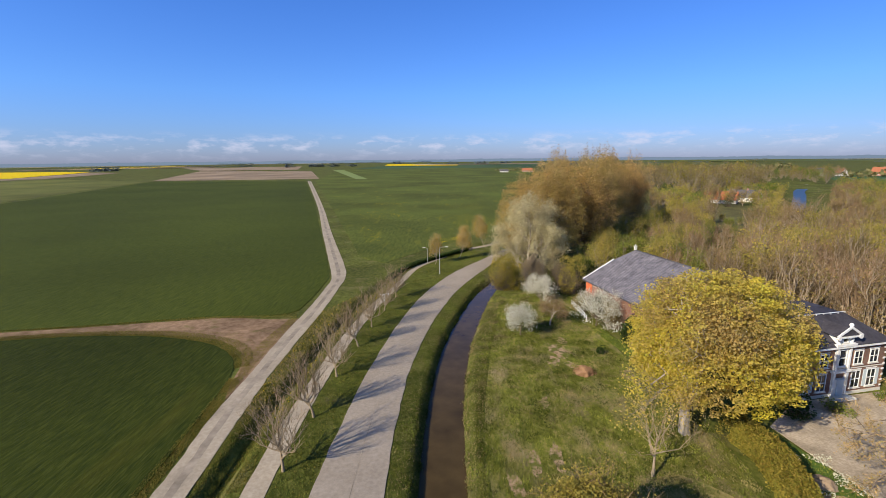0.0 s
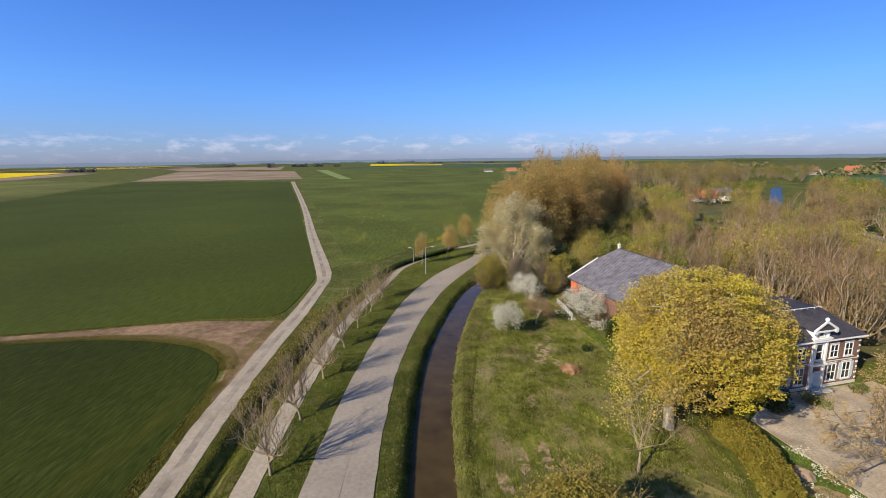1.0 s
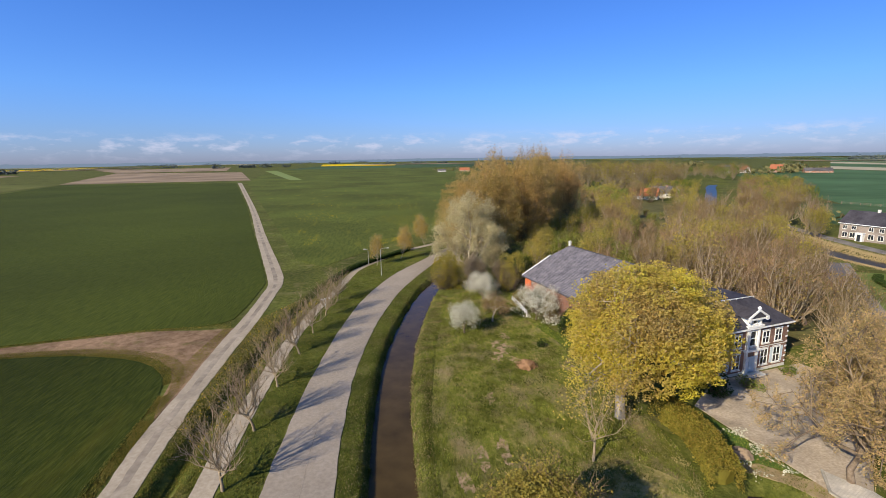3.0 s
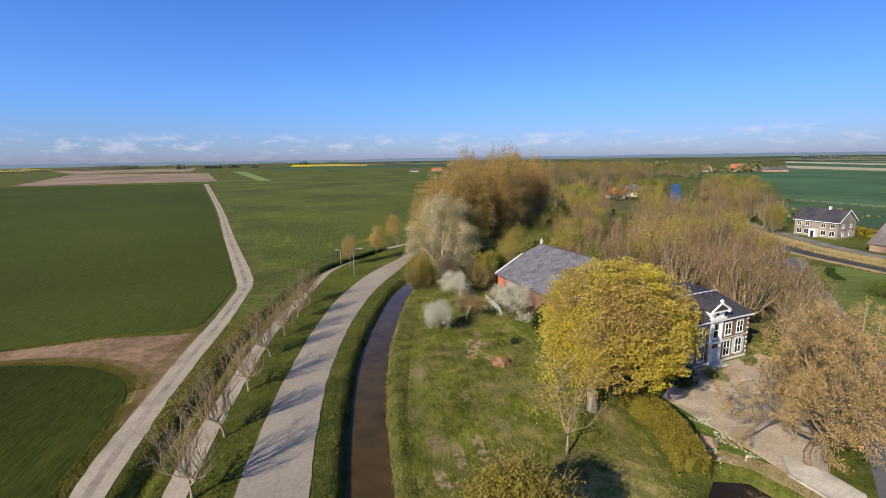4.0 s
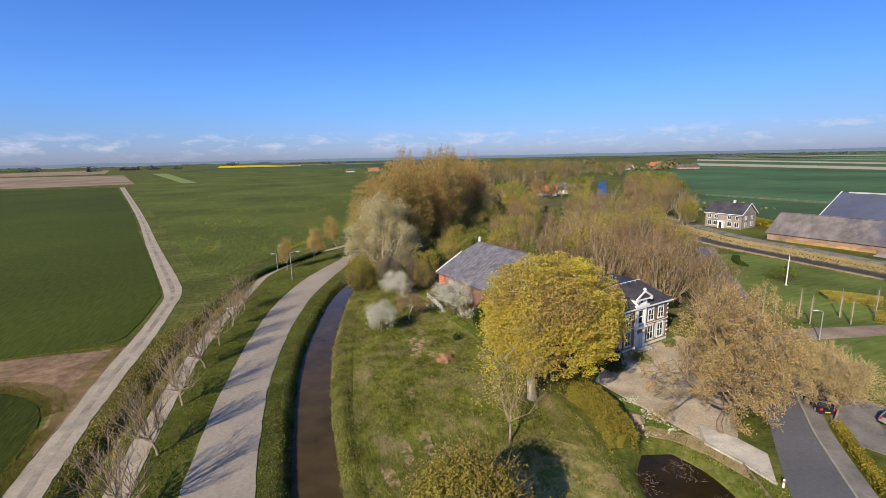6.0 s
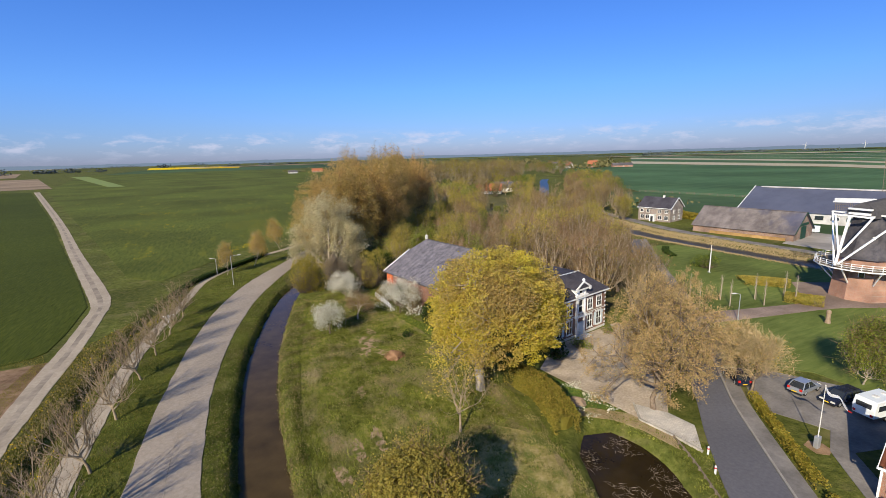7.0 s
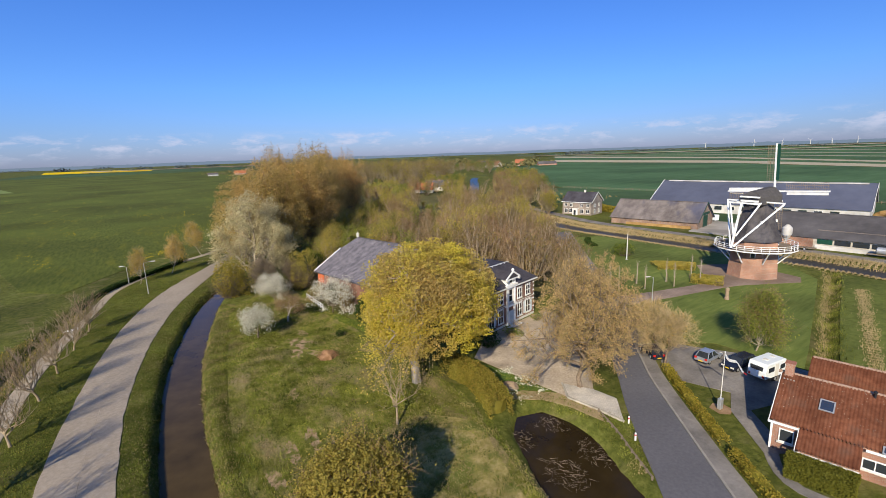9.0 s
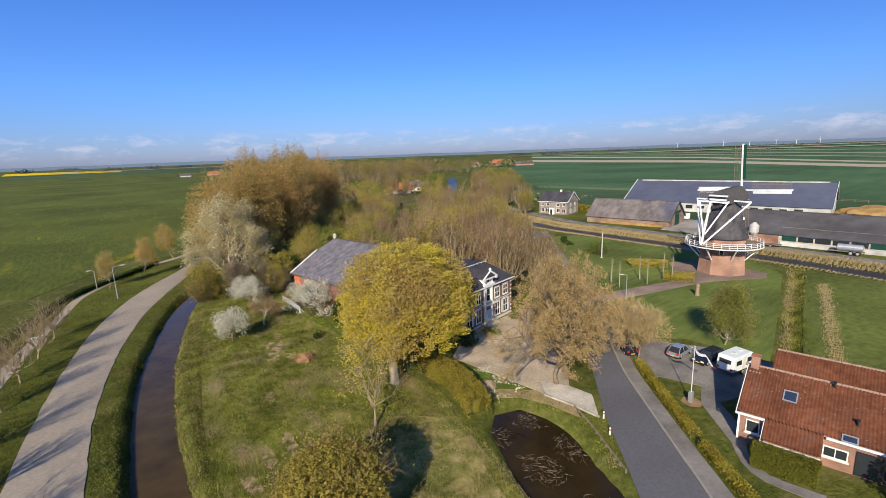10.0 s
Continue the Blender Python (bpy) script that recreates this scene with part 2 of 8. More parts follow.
GRAVEL = mat("pale_gravel", [(0.30, 0.243, 0.173), (0.40, 0.327, 0.243), (0.50, 0.415, 0.315)], 4.0, bump=0.6, bscale=14, big=0.25)
YARD = mat("pale_yard_concrete", [(0.30, 0.275, 0.24), (0.38, 0.35, 0.31)], 0.5, bump=0.1, big=0.08)
CANAL = still_water("dark_ditch_water", (0.060, 0.040, 0.015), 0.08, 0.05, 0.9, spec=0.26)
CANAL_B = still_water("open_canal_water", (0.02, 0.022, 0.022), 0.3, 0.8, 0.7, spec=0.2)
POND = still_water("brown_pond_water", (0.024, 0.016, 0.007), 0.08, 0.06, spec=0.4)
WOODBARK = mat("pale_woodland_bark", [(0.24, 0.185, 0.12), (0.40, 0.32, 0.225)], 2.0, bump=0.3, random_ob=0.2)
ROWBARK = mat("young_tree_bark", [(0.21, 0.16, 0.10), (0.35, 0.28, 0.19)], 2.0, bump=0.3)
BARK = mat("grey_brown_bark", [(0.10, 0.075, 0.05), (0.17, 0.13, 0.09), (0.25, 0.2, 0.15)], 3.0, bump=0.6, bscale=6, random_ob=0.15)
PALEBARK = mat("pale_bark", [(0.27, 0.22, 0.16), (0.42, 0.36, 0.28)], 3.0, bump=0.4, bscale=7)
TWIG = mat("brown_twigs", [(0.15, 0.105, 0.052), (0.24, 0.172, 0.088)], 0.6, bump=0, island=0.35, random_ob=0.22)
TWIG_ROW = mat("pale_brown_young_twigs", [(0.19, 0.135, 0.075), (0.29, 0.215, 0.125)], 0.6, bump=0, island=0.3)
TWIG_RED = mat("reddish_twigs", [(0.16, 0.105, 0.056), (0.245, 0.165, 0.09)], 0.6, bump=0, island=0.35, random_ob=0.2)
TWIG_TAN = mat("tan_budding_twigs", [(0.33, 0.245, 0.12), (0.46, 0.355, 0.18)], 0.5, bump=0, island=0.4)
TWIG_GREY = mat("grey_dark_twigs", [(0.14, 0.11, 0.075), (0.2, 0.16, 0.11)], 0.5, bump=0, island=0.35)


def leafmat(name, cols, scale=0.4, island=0.4, rnd=0.12, thin=0.35):
    return mat(name, cols, scale, rough=0.6, bump=0, island=island, random_ob=rnd, leaf=thin)


L_YELLOW = mat("yellow_green_maple_leaves", [(0.46, 0.34, 0.12), (0.57, 0.46, 0.08), (0.65, 0.56, 0.06)], 0.1, rough=0.6, bump=0, island=0.25, leaf=0.5, lo=0.38, hi=0.6)
L_OLIVE = leafmat("olive_spring_leaves", [(0.22, 0.18, 0.028), (0.33, 0.28, 0.045)])
L_POPLAR = leafmat("bronze_poplar_leaves", [(0.43, 0.285, 0.092), (0.52, 0.365, 0.12), (0.59, 0.45, 0.17)], 0.12, island=0.3, thin=0.58, rnd=0.2)
L_SILVER = leafmat("silvery_poplar_leaves", [(0.53, 0.455, 0.24), (0.68, 0.61, 0.37)], island=0.25, thin=0.5)
L_GREEN = leafmat("fresh_green_leaves", [(0.12, 0.15, 0.026), (0.21, 0.25, 0.045)])
L_DARK = leafmat("dark_green_leaves", [(0.03, 0.055, 0.014), (0.06, 0.09, 0.02)])
L_WHITE = leafmat("white_blossom", [(0.55, 0.53, 0.40), (0.76, 0.74, 0.61)], island=0.18)
L_ORANGE = leafmat("orange_budding_leaves", [(0.36, 0.235, 0.045), (0.47, 0.33, 0.07)])
L_YEW = leafmat("dark_olive_hedge_leaves", [(0.12, 0.115, 0.018), (0.19, 0.18, 0.03)], island=0.15)
L_HEDGE = leafmat("yellow_green_hedge_leaves", [(0.17, 0.135, 0.022), (0.27, 0.22, 0.032), (0.35, 0.295, 0.05)])
L_WILLOW = leafmat("willow_leaves", [(0.28, 0.23, 0.04), (0.40, 0.34, 0.07)])
REED = mat("dry_reed", [(0.30, 0.23, 0.12), (0.40, 0.315, 0.17)], 0.5, bump=0, island=0.12)
TUFT = mat("grass_blades", [(0.068, 0.088, 0.012), (0.16, 0.168, 0.031)], 0.3, bump=0, island=0.4, big=0.3, big_amp=0.5, patch=((0.26, 0.2, 0.1), 0.35, 0.52, 0.70))
PATCHSOIL = mat("pinkish_bare_soil", [(0.22, 0.15, 0.085), (0.35, 0.24, 0.15), (0.44, 0.32, 0.21)], 1.6, bump=0.5, bscale=5, patch=((0.12, 0.125, 0.028), 0.9, 0.44, 0.58))
TUFT_DARK = mat("dark_bank_blades", [(0.05, 0.072, 0.011), (0.132, 0.148, 0.027)], 0.3, bump=0, island=0.4, big=0.2, big_amp=0.35)
TUFT_OLIVE = mat("olive_blades", [(0.13, 0.12, 0.022), (0.23, 0.19, 0.045)], 0.3, bump=0, island=0.4)
TUFT_WHEAT = mat("wheat_blades", [(0.03, 0.042, 0.006), (0.07, 0.082, 0.013)], 0.2, bump=0, island=0.4)
TUFT_DRY = mat("straw_blades", [(0.20, 0.165, 0.07), (0.30, 0.24, 0.12)], 0.3, bump=0, island=0.35)
DANDELION = mat("dandelion_heads", [(0.6, 0.42, 0.01), (0.7, 0.5, 0.02)], 2, bump=0)
BRICK = tiled("red_brick", (0.30, 0.10, 0.055), (0.36, 0.14, 0.08), (0.34, 0.27, 0.22), 0.22, 0.065)
SHEDBRICK = tiled("dull_brown_brick", (0.23, 0.125, 0.085), (0.28, 0.16, 0.11), (0.28, 0.23, 0.19), 0.22, 0.065)
MILLBRICK = tiled("orange_mill_brick", (0.34, 0.175, 0.12), (0.40, 0.215, 0.15), (0.36, 0.28, 0.22), 0.22, 0.065, msize=0.008)
VILLABRICK = tiled("dark_red_brick", (0.235, 0.082, 0.05), (0.29, 0.112, 0.068), (0.22, 0.17, 0.14), 0.22, 0.065)
GREYBRICK = tiled("grey_brown_brick", (0.22, 0.17, 0.145), (0.28, 0.22, 0.19), (0.3, 0.27, 0.24), 0.22, 0.065)
SLATE = tiled("weathered_slate", (0.155, 0.145, 0.165), (0.20, 0.187, 0.21), (0.105, 0.096, 0.105), 0.3, 0.16, rough=0.6, big=0.9, msize=0.02)
DARKSLATE = mat("dark_roof_tiles", [(0.045, 0.042, 0.05), (0.075, 0.07, 0.08)], 2.0, rough=0.55, bump=0.2, bscale=5, big=0.3)
BLUEROOF = mat("blue_grey_roof_sheets", [(0.075, 0.083, 0.12), (0.10, 0.108, 0.15)], 0.3, rough=0.5, bump=0.1, big=0.05, big_amp=0.12, spec=0.3)
ASBESTOS = mat("weathered_fibre_cement", [(0.125, 0.106, 0.10), (0.18, 0.155, 0.145), (0.24, 0.21, 0.19)], 0.5, bump=0.15, big=0.08,
               patch=((0.10, 0.10, 0.135), 0.12, 0.50, 0.62), stretch=(0.5, 1, 1))
GREYROOF = mat("dark_grey_barn_roof", [(0.085, 0.08, 0.083), (0.12, 0.112, 0.112)], 0.4, bump=0.15, big=0.08, rough=0.7)
RIDGE = mat("pale_mortared_ridge_tiles", [(0.24, 0.15, 0.11), (0.36, 0.26, 0.20)], 3.0, bump=0.2)
PANTILE = mat("red_pantiles", [(0.078, 0.027, 0.015), (0.112, 0.042, 0.023), (0.15, 0.062, 0.036)], 1.8, rough=0.75, bump=0.2, bscale=9, big=0.3, island=0.1,
              patch=((0.085, 0.042, 0.028), 0.6, 0.55, 0.72))
WHITE = mat("white_paint", [(0.70, 0.70, 0.68), (0.80, 0.80, 0.78)], 2.0, rough=0.5, bump=0.05, big=0.5, big_amp=0.08, spec=0.3)
KERB = mat("grey_kerb_stone", [(0.24, 0.22, 0.19), (0.33, 0.305, 0.27)], 2.0, bump=0.2)
CREAM = mat("pale_stucco", [(0.55, 0.53, 0.48), (0.66, 0.64, 0.58)], 1.0, bump=0.1)
WALLPALE = mat("pale_wall_panels", [(0.42, 0.41, 0.38), (0.52, 0.50, 0.47)], 0.7, bump=0.1, big=0.2)
OLDWALL = mat("weathered_white_wall", [(0.34, 0.31, 0.25), (0.48, 0.44, 0.37)], 2.0, bump=0.4, bscale=6, big=0.6)
REDPAINT = mat("orange_red_painted_boards", [(0.50, 0.12, 0.045), (0.58, 0.17, 0.07)], 2.0, rough=0.6, bump=0.1)
BLACKBOARD = mat("black_doorway_boards", [(0.025, 0.024, 0.026), (0.05, 0.048, 0.05)], 2.0, rough=0.6, bump=0.3, bscale=8)
THATCH = mat("dark_mill_cladding", [(0.045, 0.043, 0.05), (0.075, 0.07, 0.075), (0.10, 0.092, 0.09)], 1.2, rough=0.8, bump=0.5, bscale=5, big=0.4)
CAPCLAD = mat("weathered_cap_cladding", [(0.06, 0.057, 0.058), (0.10, 0.094, 0.092)], 1.5, bump=0.4, bscale=6)
GREENPAINT = mat("dark_green_paint", [(0.012, 0.05, 0.035), (0.02, 0.07, 0.05)], 2.0, rough=0.4, bump=0)
STEEL = mat("galvanised_steel", [(0.42, 0.43, 0.44), (0.52, 0.53, 0.54)], 2.0, rough=0.45, bump=0.05, metal=0.6)
PLASTIC = mat("dark_plastic", [(0.02, 0.02, 0.022), (0.035, 0.035, 0.038)], 2.0, rough=0.5, bump=0)
SILVER = mat("silver_car_paint", [(0.36, 0.39, 0.43), (0.40, 0.43, 0.47)], 1.0, rough=0.25, bump=0, metal=0.5, spec=0.5)
NAVY = mat("dark_blue_car_paint", [(0.012, 0.015, 0.03), (0.018, 0.022, 0.04)], 1.0, rough=0.2, bump=0, spec=0.5)
CARAVAN = mat("caravan_white_shell", [(0.68, 0.72, 0.72), (0.76, 0.80, 0.80)], 1.0, rough=0.35, bump=0, spec=0.5)
GLASS = mat("dark_window_glass", [(0.02, 0.025, 0.03), (0.035, 0.04, 0.048)], 0.5, rough=0.05, bump=0, spec=0.8)
CURTAIN = mat("pale_shutters", [(0.45, 0.52, 0.55), (0.55, 0.62, 0.64)], 1.0, rough=0.6, bump=0.05)
SKYGLASS = mat("blue_skylight_glass", [(0.02, 0.03, 0.055), (0.03, 0.045, 0.08)], 0.5, rough=0.04, bump=0, spec=0.9)
REDFLAG = mat("red_cloth", [(0.5, 0.03, 0.03), (0.6, 0.05, 0.05)], 2.0, bump=0.1)
RUBBER = mat("black_rubber", [(0.015, 0.015, 0.015), (0.025, 0.025, 0.025)], 4.0, rough=0.8, bump=0)
LAMPRED = mat("red_tail_lamp", [(0.45, 0.02, 0.015), (0.55, 0.03, 0.02)], 4.0, rough=0.2, bump=0)
PLATE = mat("yellow_plate", [(0.65, 0.45, 0.02), (0.7, 0.5, 0.03)], 4.0, rough=0.4, bump=0)
WOOD = mat("weathered_wood", [(0.16, 0.12, 0.085), (0.26, 0.21, 0.155)], 3.0, bump=0.3, bscale=9)
HAY = mat("tan_heap", [(0.30, 0.18, 0.07), (0.42, 0.27, 0.11)], 1.0, bump=0.7, bscale=3, big=0.2)
BRUSH = mat("reddish_brush_heap", [(0.20, 0.112, 0.055), (0.32, 0.19, 0.10)], 2.0, bump=0.5, bscale=5, island=0.3)
STONE = mat("brown_boulder", [(0.24, 0.17, 0.11), (0.34, 0.26, 0.18)], 1.5, bump=0.5, bscale=4)
# blue-grey instead of leaf green: distance haze is put into this colour
FARWOOD = mat("haze_tinted_tree_belt", [(0.085, 0.105, 0.11), (0.12, 0.14, 0.135)], 0.05, bump=0, island=0.3)
FARBUSH = mat("far_bushes", [(0.10, 0.095, 0.04), (0.17, 0.155, 0.065)], 0.3, bump=0, island=0.3)
EARTH = mat("sandy_bank", [(0.26, 0.19, 0.10), (0.38, 0.29, 0.17)], 1.2, bump=0.5, bscale=4)

DRYGRASS = mat("dry_trodden_grass", [(0.14, 0.13, 0.035), (0.25, 0.21, 0.075), (0.36, 0.28, 0.14)], 1.6, bump=0.9, bscale=3, big=0.15, patch=((0.10, 0.115, 0.025), 0.35, 0.48, 0.60))
TRACKWEAR = mat("dark_worn_concrete", [(0.235, 0.192, 0.145), (0.29, 0.242, 0.185), (0.35, 0.296, 0.228)], 1.0, rough=0.9, bump=0.15, bscale=14, big=0.2)
L_BROWN = leafmat("brownish_olive_buds", [(0.21, 0.155, 0.05), (0.30, 0.23, 0.08)])
L_LIME = leafmat("golden_brown_lime_buds", [(0.32, 0.23, 0.085), (0.44, 0.33, 0.13)], island=0.35)
L_BIRCH = leafmat("bright_birch_leaves", [(0.16, 0.19, 0.03), (0.27, 0.29, 0.05)])
L_FORE = leafmat("pale_olive_yellow_leaves", [(0.34, 0.265, 0.06), (0.45, 0.365, 0.085)], 0.3, island=0.2, thin=0.5)
L_BEECH = leafmat("brown_olive_hedge_leaves", [(0.18, 0.14, 0.026), (0.26, 0.21, 0.038), (0.33, 0.275, 0.05)])
TWIG_LIME = mat("tan_lime_twigs", [(0.30, 0.205, 0.09), (0.44, 0.32, 0.15)], 0.5, bump=0, island=0.35)
COBBLE = tiled("pale_apron_pavers", (0.56, 0.51, 0.43), (0.66, 0.61, 0.53), (0.46, 0.41, 0.35), 0.3, 0.15, msize=0.018, bump=0.5, vertical=False, turn=20)

# ---- small builders ----
def part(name, bm, material, parent=None, label=""):
    """Links a bmesh as one mesh object, under a thing where one is given."""
    me = bpy.data.meshes.new(name)
    bm.normal_update()
    bm.to_mesh(me)
    bm.free()
    for m in material if isinstance(material, (list, tuple)) else [material]:
        me.materials.append(m)
    ob = new(name, me)
    ob.parent = parent
    return tagged(ob, label)


def cloud(name, verts, faces, material, parent=None, label="", index=None):
    """Links many small faces, given as arrays, as one mesh object."""
    me = bpy.data.meshes.new(name)
    verts = np.asarray(verts, dtype=np.float32).reshape(-1, 3)
    faces = np.asarray(faces, dtype=np.int32)
    k = faces.shape[1]
    me.vertices.add(len(verts))
    me.vertices.foreach_set("co", verts.ravel())
    me.loops.add(faces.size)
    me.loops.foreach_set("vertex_index", faces.ravel())
    me.polygons.add(len(faces))
    me.polygons.foreach_set("loop_start", np.arange(0, faces.size, k, dtype=np.int32))
    for m in material if isinstance(material, (list, tuple)) else [material]:
        me.materials.append(m)
    if index is not None:
        me.polygons.foreach_set("material_index", np.asarray(index, dtype=np.int32))
    me.update(calc_edges=True)
    ob = new(name, me)
    ob.parent = parent
    return tagged(ob, label)


def thing(name, label, category, m=None, group="", kind=""):
    ob = new(name)
    ob.empty_display_size = 0.2
    if m is not None:
        ob.matrix_world = m
    return tagged(ob, label, category, group, kind)


def box(bm, lo, hi, m=None, bevel=0.0, mi=0):
    x0, y0, z0 = lo
    x1, y1, z1 = hi
    vs = [bm.verts.new(p) for p in ((x0, y0, z0), (x1, y0, z0), (x1, y1, z0), (x0, y1, z0), (x0, y0, z1), (x1, y0, z1), (x1, y1, z1), (x0, y1, z1))]
    fs = [bm.faces.new([vs[i] for i in f]) for f in ((3, 2, 1, 0), (4, 5, 6, 7), (0, 1, 5, 4), (1, 2, 6, 5), (2, 3, 7, 6), (3, 0, 4, 7))]
    for f in fs:
        f.material_index = mi
    if bevel:
        es = list({e for f in fs for e in f.edges})
        r = bmesh.ops.bevel(bm, geom=es, offset=bevel, segments=1, affect="EDGES")
        vs = list({v for f in r["faces"] for v in f.verts} | {v for v in vs if v.is_valid})
    if m is not None:
        bmesh.ops.transform(bm, matrix=m, verts=[v for v in vs if v.is_valid])
    return bm


def boxes(*items, m=None, bevel=0.0):
    bm = bmesh.new()
    for lo, hi in items:
        box(bm, lo, hi, m, bevel)
    return bm


def extrude_poly(bm, pts, z0, z1, mi=0):
    """An upright prism over the outline pts."""
    a = [bm.verts.new((p[0], p[1], z0)) for p in pts]
    b = [bm.verts.new((p[0], p[1], z1)) for p in pts]
    n = len(pts)
    fs = [bm.faces.new(b), bm.faces.new(a[::-1])]
    for i in range(n):
        fs.append(bm.faces.new((a[i], a[(i + 1) % n], b[(i + 1) % n], b[i])))
    for f in fs:
        f.material_index = mi
    bmesh.ops.recalc_face_normals(bm, faces=fs)
    return bm


def solid(bm, faces_pts):
    """Faces from lists of points, welded."""
    for pts in faces_pts:
        bm.faces.new([bm.verts.new(p) for p in pts])
    bmesh.ops.remove_doubles(bm, verts=bm.verts[:], dist=1e-4)
    bmesh.ops.recalc_face_normals(bm, faces=bm.faces[:])
    return bm


def beam(bm, a, b, w, h=None, n=4):
    """A square or round bar from a to b."""
    a, b = Vector(a), Vector(b)
    h = h or w
    q = (b - a).to_track_quat("Z", "Y")
    L = (b - a).length
    lo, hi = [], []
    for i in range(n):
        t = 2 * pi * (i + 0.5) / n
        k = 1 / cos(pi / n) if n == 4 else 1
        o = Vector((cos(t) * w / 2 * k, sin(t) * h / 2 * k, 0))
        lo.append(bm.verts.new(a + q @ o))
        hi.append(bm.verts.new(a + q @ (o + Vector((0, 0, L)))))
    bm.faces.new(lo[::-1])
    bm.faces.new(hi)
    for i in range(n):
        bm.faces.new((lo[i], lo[(i + 1) % n], hi[(i + 1) % n], hi[i]))
    return bm


def lathe(bm, rings, n=16, m=None, cap=True):
    """A turned body from rings of (radius, height)."""
    vs = []
    for r, z in rings:
        vs.append([bm.verts.new((r * cos(2 * pi * i / n + pi / n), r * sin(2 * pi * i / n + pi / n), z)) for i in range(n)])
    for a, b in zip(vs, vs[1:]):
        for i in range(n):
            bm.faces.new((a[i], a[(i + 1) % n], b[(i + 1) % n], b[i]))
    if cap:
        bm.faces.new(vs[0][::-1])
        bm.faces.new(vs[-1])
    if m is not None:
        bmesh.ops.transform(bm, matrix=m, verts=[v for r in vs for v in r])
    return bm


def spline(pts, step=2.0):
    """A smooth line (Catmull-Rom) through the points, resampled."""
    P = [np.array(p, float) for p in pts]
    P = [2 * P[0] - P[1]] + P + [2 * P[-1] - P[-2]]
    out = []
    for i in range(1, len(P) - 2):
        n = max(2, int(np.linalg.norm(P[i + 1][:2] - P[i][:2]) / step))
        for k in range(n):
            t = k / n
            out.append(0.5 * (2 * P[i] + (P[i + 1] - P[i - 1]) * t + (2 * P[i - 1] - 5 * P[i] + 4 * P[i + 1] - P[i + 2]) * t * t
                              + (3 * P[i] - P[i - 1] - 3 * P[i + 1] + P[i + 2]) * t ** 3))
    out.append(P[-2])
    return np.array(out)


def ribbon(left, right, z, rough=0.0, skirt=0.12, cols=4, crown=0.0, seed=0):
    """A paved strip between two edge lines with a skirt down its sides and slightly ragged edges."""
    rng = np.random.default_rng(seed)
    l, r = spline(left, 1.2), spline(right, 1.2)
    n = max(len(l), len(r))
    f = lambda a: np.stack([np.interp(np.linspace(0, 1, n), np.linspace(0, 1, len(a)), a[:, j]) for j in range(2)], 1)
    l, r = f(l), f(r)
    bm = bmesh.new()
    rows = []
    for i in range(n):
        d = (r[i] - l[i]) / np.linalg.norm(r[i] - l[i])
        a, b = l[i] + d * rng.normal(0, rough), r[i] + d * rng.normal(0, rough)
        row = [bm.verts.new((*a, z - skirt))]
        for k in range(cols + 1):
            t = k / cols
            p = a + (b - a) * t
            row.append(bm.verts.new((p[0], p[1], z + crown * (1 - (2 * t - 1) ** 2))))
        row.append(bm.verts.new((*b, z - skirt)))
        rows.append(row)
    for p, q in zip(rows, rows[1:]):
        for k in range(len(p) - 1):
            bm.faces.new((p[k], p[k + 1], q[k + 1], q[k]))
    bmesh.ops.recalc_face_normals(bm, faces=bm.faces[:])
    return bm


def patch_of(pts, z, skirt=0.06, smooth=0):
    """A flat piece of ground cover with a low edge."""
    bm = bmesh.new()
    if smooth:
        pts = [tuple(p) for p in spline(list(pts) + [pts[0]], smooth)[:-1]]
    top = [bm.verts.new((p[0], p[1], z)) for p in pts]
    low = [bm.verts.new((p[0], p[1], z - skirt)) for p in pts]
    f = bm.faces.new(top)
    n = len(pts)
    sides = [bm.faces.new((low[i], low[(i + 1) % n], top[(i + 1) % n], top[i])) for i in range(n)]
    bmesh.ops.recalc_face_normals(bm, faces=[f] + sides)
    if f.normal.z < 0:
        bmesh.ops.reverse_faces(bm, faces=bm.faces[:])
    bmesh.ops.triangulate(bm, faces=[f])
    return bm


